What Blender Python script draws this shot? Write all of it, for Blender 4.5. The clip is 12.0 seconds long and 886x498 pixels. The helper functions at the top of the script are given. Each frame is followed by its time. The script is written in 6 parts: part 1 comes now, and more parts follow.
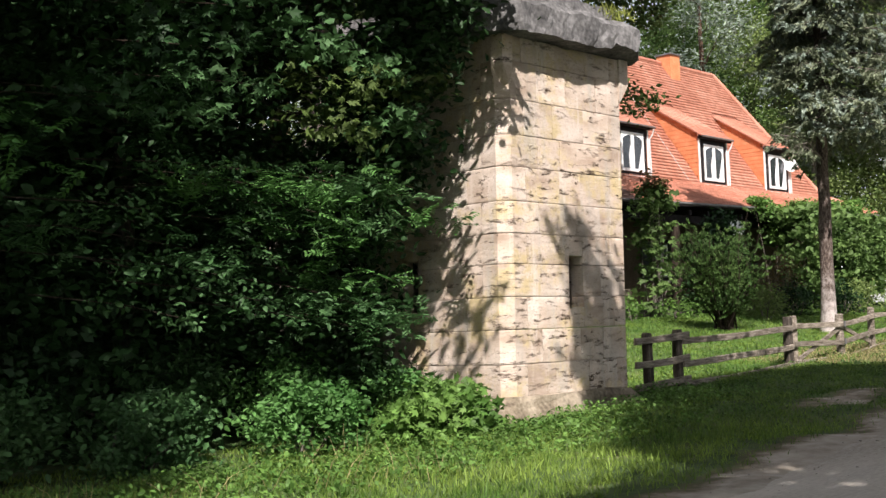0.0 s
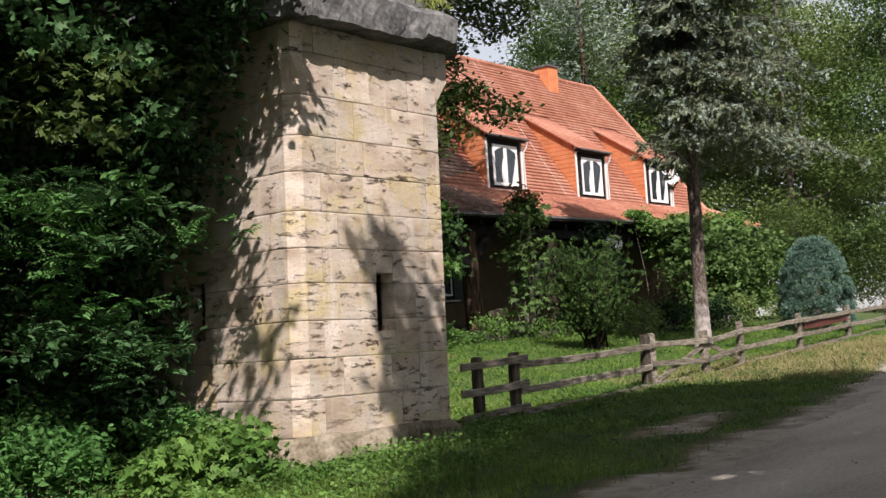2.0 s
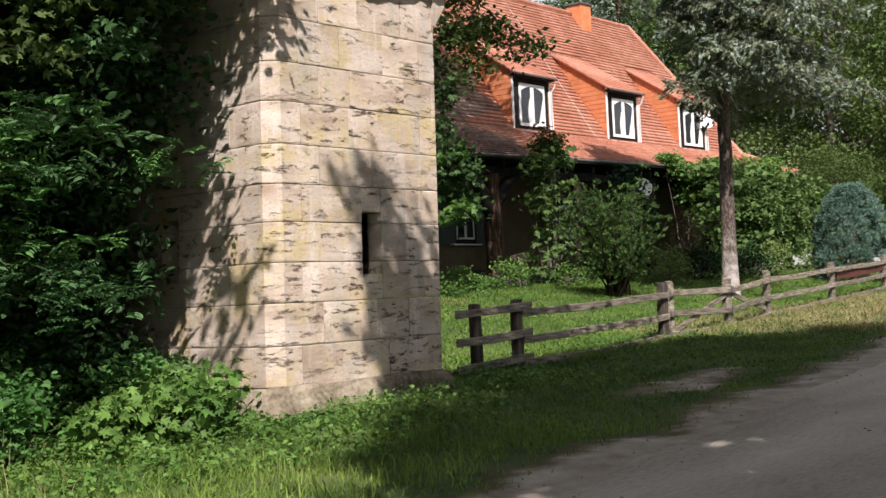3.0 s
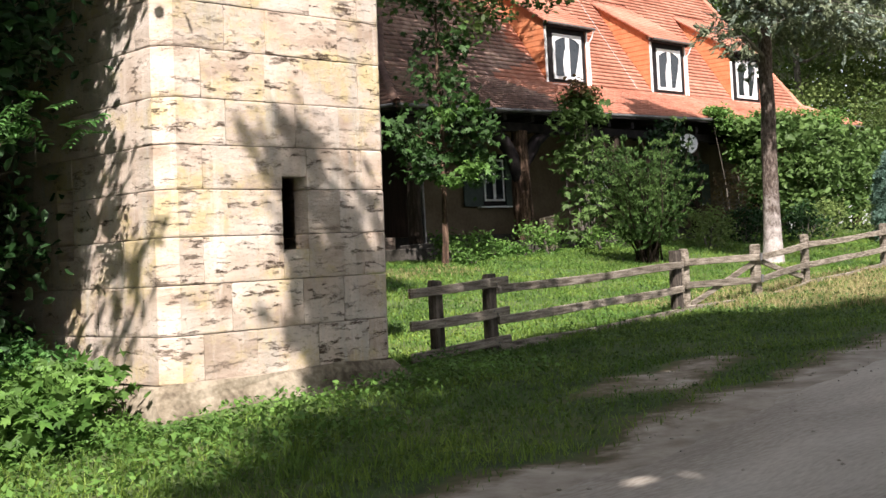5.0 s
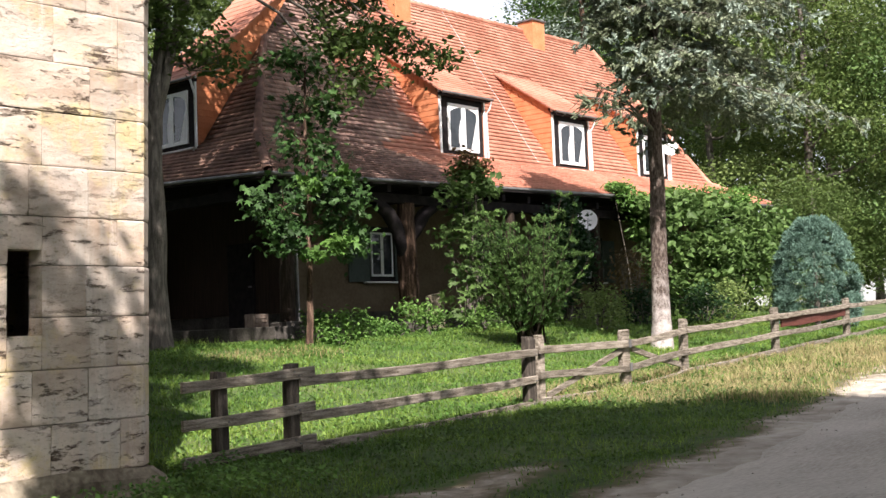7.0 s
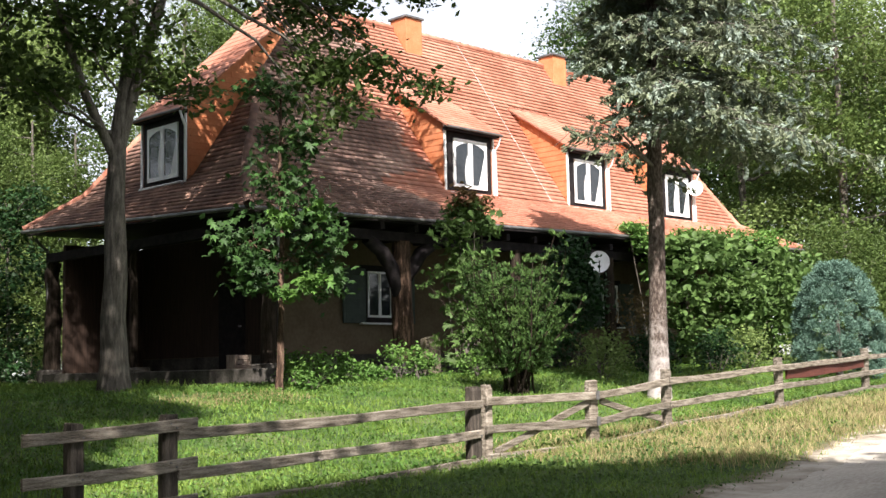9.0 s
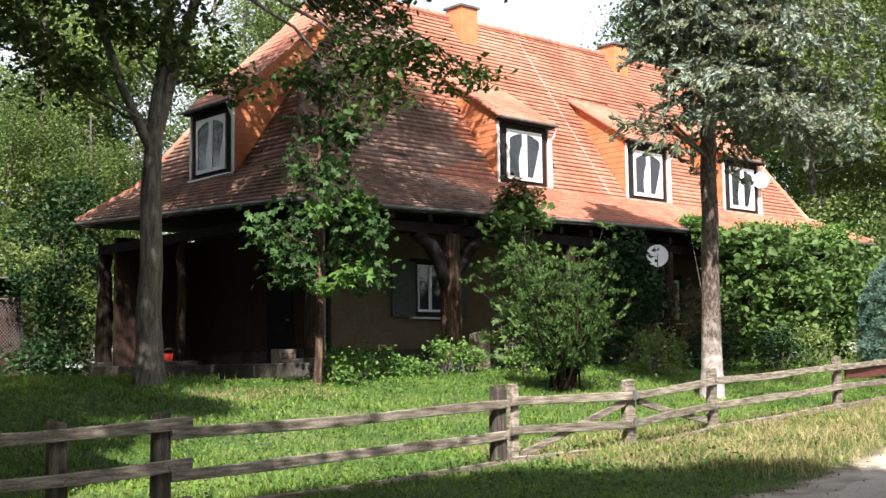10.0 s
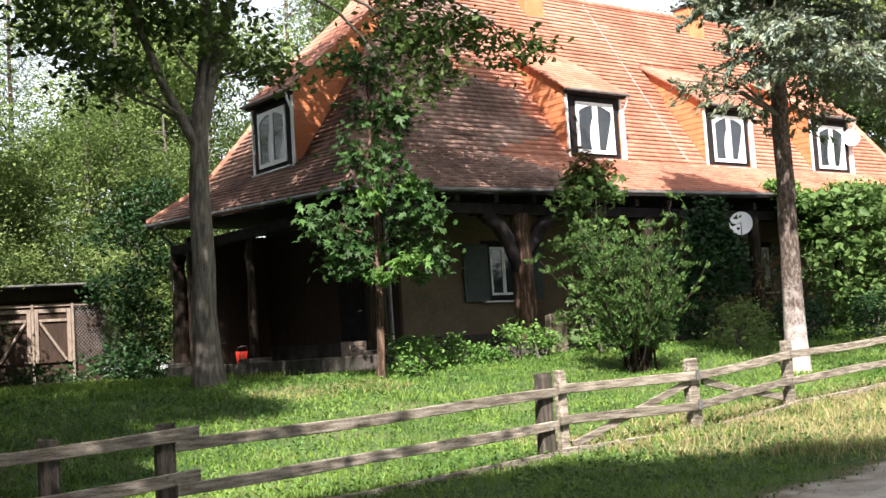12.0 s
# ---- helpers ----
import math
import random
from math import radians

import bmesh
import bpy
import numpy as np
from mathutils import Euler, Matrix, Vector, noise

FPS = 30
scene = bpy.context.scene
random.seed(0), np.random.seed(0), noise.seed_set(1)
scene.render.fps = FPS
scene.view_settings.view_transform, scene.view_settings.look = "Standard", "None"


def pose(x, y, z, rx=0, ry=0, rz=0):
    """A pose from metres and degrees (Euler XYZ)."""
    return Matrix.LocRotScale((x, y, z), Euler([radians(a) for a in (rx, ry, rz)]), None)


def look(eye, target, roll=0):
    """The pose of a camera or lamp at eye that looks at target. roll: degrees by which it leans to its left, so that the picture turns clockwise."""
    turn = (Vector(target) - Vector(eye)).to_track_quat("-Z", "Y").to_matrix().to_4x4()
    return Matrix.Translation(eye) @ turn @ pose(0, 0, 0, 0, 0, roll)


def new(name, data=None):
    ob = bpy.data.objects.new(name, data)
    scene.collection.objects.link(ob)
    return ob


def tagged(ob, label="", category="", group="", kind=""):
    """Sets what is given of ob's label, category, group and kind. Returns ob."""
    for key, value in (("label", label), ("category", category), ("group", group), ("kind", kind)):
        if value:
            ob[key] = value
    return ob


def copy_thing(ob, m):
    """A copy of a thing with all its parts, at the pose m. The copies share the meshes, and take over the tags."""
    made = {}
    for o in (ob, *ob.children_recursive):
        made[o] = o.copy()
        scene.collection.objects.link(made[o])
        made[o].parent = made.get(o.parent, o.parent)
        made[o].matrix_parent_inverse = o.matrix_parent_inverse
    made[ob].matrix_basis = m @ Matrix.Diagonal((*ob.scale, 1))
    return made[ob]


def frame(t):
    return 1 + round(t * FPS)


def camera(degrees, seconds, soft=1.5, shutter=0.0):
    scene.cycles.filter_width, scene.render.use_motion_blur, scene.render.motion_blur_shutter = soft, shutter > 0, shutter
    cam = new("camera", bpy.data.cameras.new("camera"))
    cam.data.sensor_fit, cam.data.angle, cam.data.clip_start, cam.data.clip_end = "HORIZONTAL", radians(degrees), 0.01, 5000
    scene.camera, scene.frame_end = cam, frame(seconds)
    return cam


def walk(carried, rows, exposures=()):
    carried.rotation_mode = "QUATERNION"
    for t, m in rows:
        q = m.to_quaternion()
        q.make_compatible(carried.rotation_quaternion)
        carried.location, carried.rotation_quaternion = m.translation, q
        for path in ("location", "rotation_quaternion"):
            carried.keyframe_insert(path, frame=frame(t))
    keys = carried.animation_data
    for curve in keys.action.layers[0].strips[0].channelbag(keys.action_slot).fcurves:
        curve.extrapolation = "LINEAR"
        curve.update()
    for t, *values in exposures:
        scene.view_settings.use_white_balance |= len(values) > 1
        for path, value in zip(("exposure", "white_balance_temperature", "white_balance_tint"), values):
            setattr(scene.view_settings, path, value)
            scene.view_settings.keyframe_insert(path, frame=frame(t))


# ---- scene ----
cam = camera(39.9, 12.0)
PATH = [
    (0, (-32.234, -22.641, 0.745), (-30.788, -21.266, 0.879), -2.0),
    (0.5, (-31.631, -22.599, 0.736), (-30.159, -21.256, 0.911), -3.6),
    (1, (-31.0, -22.53, 0.726), (-29.485, -21.236, 0.895), -1.7),
    (1.5, (-30.455, -22.472, 0.734), (-28.928, -21.191, 0.903), -1.5),
    (2, (-29.945, -22.359, 0.74), (-28.403, -21.096, 0.904), -3.5),
    (2.5, (-29.358, -22.265, 0.735), (-27.822, -20.989, 0.855), -2.7),
    (3, (-28.82, -22.109, 0.735), (-27.32, -20.789, 0.811), -2.6),
    (3.5, (-28.281, -21.952, 0.769), (-26.767, -20.646, 0.807), -4.0),
    (3.7, (-28.049, -21.923, 0.769), (-26.533, -20.619, 0.817), -3.3),
    (5.3, (-26.15, -21.672, 0.851), (-24.75, -20.244, 0.856), -2.8),
    (5.5, (-25.936, -21.625, 0.842), (-24.54, -20.194, 0.841), -2.6),
    (6, (-25.358, -21.556, 0.916), (-23.898, -20.19, 0.98), -3.9),
    (6.5, (-24.796, -21.545, 0.937), (-23.33, -20.188, 1.031), -3.3),
    (7, (-24.359, -21.581, 0.935), (-22.875, -20.247, 1.064), -2.2),
    (7.2, (-24.178, -21.594, 0.936), (-22.676, -20.28, 1.071), -3.8),
    (8.8, (-22.632, -21.689, 0.975), (-21.187, -20.322, 1.19), -3.0),
    (9, (-22.431, -21.691, 0.97), (-21.013, -20.294, 1.169), -1.2),
    (9.5, (-21.97, -21.685, 0.997), (-20.611, -20.228, 1.17), -0.3),
    (10, (-21.576, -21.648, 1.004), (-20.248, -20.166, 1.195), -0.7),
    (10.5, (-21.327, -21.615, 1.0), (-20.012, -20.118, 1.176), -0.8),
    (11, (-21.072, -21.629, 1.041), (-19.798, -20.092, 1.165), 0.7),
    (11.5, (-20.796, -21.578, 1.055), (-19.589, -19.987, 1.171), -0.5),
    (12, (-20.494, -21.528, 1.066), (-19.296, -19.936, 1.234), -3.6),
]
# the clip's camera opens up as it leaves the bright pillar
EXPOSURE = [(0.0, 0.9), (0.5, 0.85), (1.0, 0.70), (2.0, 0.52), (2.5, 0.50), (3.5, 0.83), (5.5, 1.2), (7.0, 1.27), (9.0, 1.35), (10.5, 1.45), (12.0, 1.65)]
walk(cam, [(t, look(eye, target, roll)) for t, eye, target, roll in PATH], [(t, stops, 6500, 15 if t < 8 else 12) for t, stops in EXPOSURE])

# ---- world, sun, exposure ----
SUN_AZ, SUN_EL = 40.0, 47.0          # degrees from -y towards -x, and above the horizon
_sa, _se = radians(SUN_AZ), radians(SUN_EL)
TO_SUN = Vector((-math.sin(_sa) * math.cos(_se), -math.cos(_sa) * math.cos(_se), math.sin(_se)))
world = bpy.data.worlds.new("world")
scene.world = world
world.use_nodes = True
_wn = world.node_tree.nodes
_sky = _wn.new("ShaderNodeTexSky")
_sky.sky_type, _sky.sun_disc = "NISHITA", False
_sky.sun_elevation, _sky.sun_rotation = _se, math.atan2(TO_SUN.x, TO_SUN.y)
_sky.air_density, _sky.dust_density = 1.0, 1.0
_haze = _wn.new("ShaderNodeHueSaturation")
_haze.inputs["Saturation"].default_value = 0.3
world.node_tree.links.new(_sky.outputs[0], _haze.inputs["Color"])
world.node_tree.links.new(_haze.outputs[0], _wn["Background"].inputs[0])
_wn["Background"].inputs[1].default_value = 0.102
sun = new("sun", bpy.data.lights.new("sun", "SUN"))
sun.data.energy, sun.data.angle, sun.data.color = 5.0, radians(0.55), (1.0, 0.95, 0.87)
sun.matrix_world = look(TO_SUN * 60, (0, 0, 0))


# ---- materials ----
def material(name, cols, scale=6.0, rough=0.8, bump=0.3, stretch=(1, 1, 1), detail=6.0, metal=0.0, fine=8.0, vary=0.0, island=False,
             lucent=0.0, spec=0.3, fine_amount=0.35):
    """Base colours mixed by a coarse and a fine noise, with a bump of both. vary: value change per object or per island."""
    m = bpy.data.materials.new(name)
    m.use_nodes = True
    nt, n = m.node_tree, m.node_tree.nodes
    b = n["Principled BSDF"]
    b.inputs["Roughness"].default_value, b.inputs["Metallic"].default_value = rough, metal
    b.inputs["Specular IOR Level"].default_value = spec
    co, mp = n.new("ShaderNodeTexCoord"), n.new("ShaderNodeMapping")
    mp.inputs["Scale"].default_value = stretch
    nt.links.new(co.outputs["Object"], mp.inputs[0])
    a, f, mix, ramp = n.new("ShaderNodeTexNoise"), n.new("ShaderNodeTexNoise"), n.new("ShaderNodeMix"), n.new("ShaderNodeValToRGB")
    a.inputs["Scale"].default_value, a.inputs["Detail"].default_value = scale, detail
    f.inputs["Scale"].default_value, f.inputs["Detail"].default_value = scale * fine, 4.0
    nt.links.new(mp.outputs[0], a.inputs[0]), nt.links.new(mp.outputs[0], f.inputs[0])
    mix.inputs[0].default_value = fine_amount
    nt.links.new(a.outputs[0], mix.inputs[2]), nt.links.new(f.outputs[0], mix.inputs[3])
    nt.links.new(mix.outputs[0], ramp.inputs[0])
    lo, hi = 0.36, 0.64
    while len(ramp.color_ramp.elements) < len(cols):
        ramp.color_ramp.elements.new(0.5)
    for k, c in enumerate(cols):
        e = ramp.color_ramp.elements[k]
        e.position, e.color = lo + (hi - lo) * k / max(1, len(cols) - 1), (*c, 1)
    out = ramp.outputs[0]
    if vary:
        src = n.new("ShaderNodeNewGeometry") if island else n.new("ShaderNodeObjectInfo")
        hsv, mr = n.new("ShaderNodeHueSaturation"), n.new("ShaderNodeMapRange")
        nt.links.new(src.outputs["Random Per Island" if island else "Random"], mr.inputs[0])
        mr.inputs[3].default_value, mr.inputs[4].default_value = 1 - vary, 1 + vary
        nt.links.new(mr.outputs[0], hsv.inputs["Value"]), nt.links.new(out, hsv.inputs["Color"])
        out = hsv.outputs[0]
    nt.links.new(out, b.inputs["Base Color"])
    if bump:
        bn = n.new("ShaderNodeBump")
        bn.inputs["Strength"].default_value, bn.inputs["Distance"].default_value = bump, 0.02
        nt.links.new(mix.outputs[0], bn.inputs["Height"]), nt.links.new(bn.outputs[0], b.inputs["Normal"])
    if lucent:
        tr, ad, o = n.new("ShaderNodeBsdfTranslucent"), n.new("ShaderNodeMixShader"), n["Material Output"]
        ad.inputs[0].default_value = lucent
        nt.links.new(out, tr.inputs[0]), nt.links.new(b.outputs[0], ad.inputs[1]), nt.links.new(tr.outputs[0], ad.inputs[2])
        nt.links.new(ad.outputs[0], o.inputs[0])
    return m


def leafmat(name, a, b, lucent=0.35, rough=0.55, vary=0.35):
    return material(name, [a, b], scale=0.9, rough=rough, bump=0.0, vary=vary, island=True, lucent=lucent, spec=0.25)


def travertine(name):
    """Pale banded limestone with dark lens-shaped pits, ochre lichen and limewashed streaks."""
    m = bpy.data.materials.new(name)
    m.use_nodes = True
    nt, n = m.node_tree, m.node_tree.nodes
    b = n["Principled BSDF"]
    b.inputs["Roughness"].default_value, b.inputs["Specular IOR Level"].default_value = 0.85, 0.2
    co, ob = n.new("ShaderNodeTexCoord"), n.new("ShaderNodeObjectInfo")
    sh, add = n.new("ShaderNodeVectorMath"), n.new("ShaderNodeVectorMath")
    sh.operation, add.operation = "SCALE", "ADD"
    sh.inputs[0].default_value = (37.0, 23.0, 11.0)
    nt.links.new(ob.outputs["Random"], sh.inputs["Scale"])
    nt.links.new(co.outputs["Object"], add.inputs[0]), nt.links.new(sh.outputs[0], add.inputs[1])

    def noise_of(src, stretch, scale, detail, rough=0.6):
        mp, t = n.new("ShaderNodeMapping"), n.new("ShaderNodeTexNoise")
        mp.inputs["Scale"].default_value = stretch
        t.inputs["Scale"].default_value, t.inputs["Detail"].default_value, t.inputs["Roughness"].default_value = scale, detail, rough
        nt.links.new(src, mp.inputs[0]), nt.links.new(mp.outputs[0], t.inputs[0])
        return t.outputs[0]

    def ramp(src, *stops):
        r = n.new("ShaderNodeValToRGB")
        while len(r.color_ramp.elements) < len(stops):
            r.color_ramp.elements.new(0.5)
        for e, (p, c) in zip(r.color_ramp.elements, stops):
            e.position, e.color = p, (*c, 1)
        nt.links.new(src, r.inputs[0])
        return r.outputs[0]

    def blend(kind, fac, a, c):
        x = n.new("ShaderNodeMix")
        x.data_type, x.blend_type = "RGBA", kind
        nt.links.new(fac, x.inputs[0])
        nt.links.new(a, x.inputs[6])
        x.inputs[7].default_value = (*c, 1)
        return x.outputs[2]

    own, place = add.outputs[0], co.outputs["Object"]
    base = ramp(noise_of(own, (1, 1, 2.2), 1.3, 8), (0.32, (0.38, 0.285, 0.22)), (0.48, (0.53, 0.43, 0.355)), (0.66, (0.67, 0.57, 0.50)))
    lichen = ramp(noise_of(place, (1, 1, 1.3), 1.5, 7, 0.72), (0.50, (0, 0, 0)), (0.62, (0.85, 0.85, 0.85)))
    col = blend("MIX", lichen, base, (0.53, 0.42, 0.225))
    grey = ramp(noise_of(place, (2.2, 2.2, 0.35), 1.6, 7, 0.68), (0.50, (0, 0, 0)), (0.64, (0.7, 0.7, 0.7)))
    col = blend("MIX", grey, col, (0.43, 0.395, 0.35))
    lime = ramp(noise_of(place, (5, 5, 0.45), 1.1, 6, 0.65), (0.57, (0, 0, 0)), (0.68, (0.5, 0.5, 0.5)))
    col = blend("MIX", lime, col, (0.72, 0.645, 0.585))
    speck = ramp(noise_of(own, (1, 1, 1.6), 26, 5, 0.7), (0.37, (0.6, 0.6, 0.6)), (0.45, (0, 0, 0)))
    col = blend("MIX", speck, col, (0.34, 0.27, 0.20))
    # torn pits along the bedding, thick in some stones and rare in others
    pits = ramp(noise_of(own, (1, 1, 4.2), 3.0, 10, 0.80), (0.418, (1, 1, 1)), (0.448, (0, 0, 0)))
    where = ramp(noise_of(own, (1, 1, 3.0), 1.9, 5), (0.42, (0, 0, 0)), (0.50, (1, 1, 1)))
    gate_ = ramp(ob.outputs["Random"], (0.15, (0.35, 0.35, 0.35)), (0.75, (1, 1, 1)))
    pit, some = n.new("ShaderNodeMath"), n.new("ShaderNodeMath")
    pit.operation = some.operation = "MULTIPLY"
    nt.links.new(pits, some.inputs[0]), nt.links.new(where, some.inputs[1])
    nt.links.new(some.outputs[0], pit.inputs[0]), nt.links.new(gate_, pit.inputs[1])
    col = blend("MIX", pit.outputs[0], col, (0.10, 0.07, 0.05))
    hsv, mr = n.new("ShaderNodeHueSaturation"), n.new("ShaderNodeMapRange")
    nt.links.new(ob.outputs["Random"], mr.inputs[0])
    mr.inputs[3].default_value, mr.inputs[4].default_value = 0.88, 1.10
    nt.links.new(mr.outputs[0], hsv.inputs["Value"]), nt.links.new(col, hsv.inputs["Color"])
    nt.links.new(hsv.outputs[0], b.inputs["Base Color"])
    fine, h = noise_of(own, (1, 1, 1.7), 14, 8, 0.7), n.new("ShaderNodeMath")
    h.operation = "MULTIPLY_ADD"
    h.inputs[1].default_value = -1.6
    nt.links.new(pit.outputs[0], h.inputs[0]), nt.links.new(fine, h.inputs[2])
    bn = n.new("ShaderNodeBump")
    bn.inputs["Strength"].default_value, bn.inputs["Distance"].default_value = 0.8, 0.016
    nt.links.new(h.outputs[0], bn.inputs["Height"]), nt.links.new(bn.outputs[0], b.inputs["Normal"])
    return m


GROUND_COLS = [(0.026, 0.050, 0.014), (0.055, 0.092, 0.025), (0.105, 0.118, 0.048)]
M_GROUND = material("lawn_soil", GROUND_COLS, 0.8, 0.95, 0.5)
M_ROAD = material("sandy_gravel", [(0.31, 0.27, 0.23), (0.45, 0.405, 0.35), (0.57, 0.52, 0.46)], 0.9, 0.95, 0.4, (0.35, 1.2, 1), fine=40)
M_PEBBLE = material("pebble", [(0.26, 0.23, 0.20), (0.42, 0.38, 0.33)], 3, 0.9, 0.1, vary=0.2, island=True)
M_STONE = travertine("travertine")
M_CORE = material("mortar", [(0.10, 0.085, 0.07), (0.16, 0.14, 0.12)], 5, 0.95, 0.4)
M_CONC = material("weathered_concrete", [(0.05, 0.049, 0.05), (0.115, 0.112, 0.112), (0.21, 0.205, 0.205)], 2.5, 0.9, 0.9)
M_FOOT = material("rough_footing", [(0.09, 0.07, 0.05), (0.20, 0.165, 0.12), (0.33, 0.28, 0.215)], 2.6, 0.95, 1.0)
M_RAIL = material("weathered_wood", [(0.07, 0.055, 0.04), (0.21, 0.175, 0.14), (0.36, 0.315, 0.265)], 6, 0.85, 0.8, (0.5, 3, 6), vary=0.18)
M_POST = material("dark_weathered_wood", [(0.022, 0.018, 0.014), (0.055, 0.044, 0.036), (0.12, 0.10, 0.082)], 6, 0.9, 0.6, (4, 4, 0.4))
M_TILE = material("clay_tile", [(0.33, 0.125, 0.08), (0.42, 0.18, 0.122), (0.49, 0.25, 0.18)], 0.6, 0.75, 0.2, vary=0.11, island=True)
# left hip: old tile darkened in its colour for the shade it lies in
M_TILE_HIP = material("shade_dark_clay_tile", [(0.13, 0.075, 0.06), (0.235, 0.135, 0.105), (0.35, 0.215, 0.165)], 0.6, 0.8, 0.2, vary=0.22, island=True)
# weathered brown, darkened further to carry the oak's shade
M_TILE_LOW = material("weathered_shaded_clay_tile", [(0.13, 0.08, 0.065), (0.235, 0.145, 0.12), (0.38, 0.26, 0.215)], 0.7, 0.78, 0.2, vary=0.26, island=True)
M_CHEEK = material("orange_cladding", [(0.50, 0.165, 0.07), (0.60, 0.235, 0.115)], 3, 0.75, 0.2, vary=0.07)
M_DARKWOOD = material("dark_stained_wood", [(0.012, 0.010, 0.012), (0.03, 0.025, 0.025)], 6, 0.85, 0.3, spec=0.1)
M_WHITE = material("white_paint", [(0.72, 0.73, 0.74), (0.82, 0.83, 0.84)], 4, 0.45, 0.1)
# wall and plinth tones lowered to hold the shade under the eaves
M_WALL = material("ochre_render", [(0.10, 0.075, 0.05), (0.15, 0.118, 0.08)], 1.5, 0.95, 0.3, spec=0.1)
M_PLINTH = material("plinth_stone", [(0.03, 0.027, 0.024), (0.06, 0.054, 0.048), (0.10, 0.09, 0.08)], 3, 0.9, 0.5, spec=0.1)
M_BARK = material("grey_bark", [(0.05, 0.043, 0.036), (0.115, 0.10, 0.085), (0.20, 0.175, 0.15)], 5, 0.95, 0.9, (4, 4, 0.7))
M_REDBOARD = material("dark_red_board", [(0.07, 0.02, 0.015), (0.13, 0.04, 0.03)], 5, 0.8, 0.3, (0.5, 3, 6))


def spruce_bark():
    """Brown scaly bark that turns raggedly to a pale grey-pink near the foot."""
    m = material("spruce_bark", [(0.028, 0.018, 0.014), (0.085, 0.062, 0.052), (0.20, 0.165, 0.145)], 9, 0.95, 1.0, (3, 3, 1.2))
    nt, n = m.node_tree, m.node_tree.nodes
    co, sep, nz, ad, rp, mix = (n.new("ShaderNode" + k) for k in ("TexCoord", "SeparateXYZ", "TexNoise", "Math", "ValToRGB", "Mix"))
    nz.inputs["Scale"].default_value, nz.inputs["Detail"].default_value, nz.inputs["Roughness"].default_value = 7.0, 8.0, 0.75
    ad.operation = "MULTIPLY_ADD"
    ad.inputs[1].default_value = 4.5
    nt.links.new(co.outputs["Object"], sep.inputs[0]), nt.links.new(co.outputs["Object"], nz.inputs[0])
    nt.links.new(nz.outputs[0], ad.inputs[0]), nt.links.new(sep.outputs["Z"], ad.inputs[2])
    rp.color_ramp.elements[0].position, rp.color_ramp.elements[0].color = 0.46, (0.85, 0.85, 0.85, 1)
    rp.color_ramp.elements[1].position, rp.color_ramp.elements[1].color = 0.74, (0, 0, 0, 1)
    sc = n.new("ShaderNodeMath")
    sc.operation = "DIVIDE"
    sc.inputs[1].default_value = 5.6
    nt.links.new(ad.outputs[0], sc.inputs[0]), nt.links.new(sc.outputs[0], rp.inputs[0])
    mix.data_type = "RGBA"
    b = n["Principled BSDF"]
    src = b.inputs["Base Color"].links[0].from_socket
    nt.links.new(rp.outputs[0], mix.inputs[0]), nt.links.new(src, mix.inputs[6])
    mix.inputs[7].default_value = (0.56, 0.50, 0.48, 1)
    nt.links.new(mix.outputs[2], b.inputs["Base Color"])
    return m


M_SPRUCE_BARK = spruce_bark()
M_LEAF_OAK = leafmat("oak_leaf", (0.042, 0.075, 0.018), (0.095, 0.14, 0.038))
M_LEAF_MAPLE = leafmat("maple_leaf", (0.055, 0.108, 0.028), (0.125, 0.198, 0.058))
M_LEAF_EDGE = leafmat("wood_edge_leaf", (0.040, 0.102, 0.034), (0.095, 0.188, 0.072))
M_LEAF_ASH = leafmat("ash_leaf", (0.046, 0.13, 0.030), (0.115, 0.245, 0.068), 0.3)
M_LEAF_WOOD = leafmat("wood_leaf", (0.065, 0.108, 0.028), (0.14, 0.195, 0.056))
# leaf green lowered to stand for deep shade, mainly in the thicket
M_LEAF_SHADE = leafmat("shade_toned_leaf", (0.010, 0.033, 0.009), (0.028, 0.07, 0.021), 0.2)
M_LEAF_BRIGHT = leafmat("herb_leaf", (0.056, 0.13, 0.025), (0.14, 0.25, 0.056), 0.3)
M_LEAF_PALE = leafmat("willow_leaf", (0.12, 0.18, 0.05), (0.22, 0.285, 0.095), 0.35, 0.7, 0.2)
# dark green holds the shade of the oak above
M_LEAF_SAPLING = leafmat("shade_toned_sapling_leaf", (0.020, 0.052, 0.013), (0.056, 0.115, 0.032), 0.25, 0.5)
M_NEEDLE = leafmat("spruce_needle", (0.15, 0.195, 0.155), (0.28, 0.335, 0.275), 0.15, 0.75)
M_SPRUCE_IN = leafmat("shaded_spruce_needle", (0.11, 0.135, 0.078), (0.215, 0.245, 0.16), 0.18, 0.75)
M_BLUE = leafmat("blue_conifer_needle", (0.085, 0.155, 0.120), (0.165, 0.265, 0.21), 0.1, 0.75, 0.2)
M_YEW = leafmat("yew_needle", (0.026, 0.066, 0.015), (0.085, 0.15, 0.036), 0.15, 0.7)
M_GRASS = leafmat("grass_blade", (0.052, 0.125, 0.020), (0.215, 0.305, 0.058), 0.3, 0.6, 0.3)


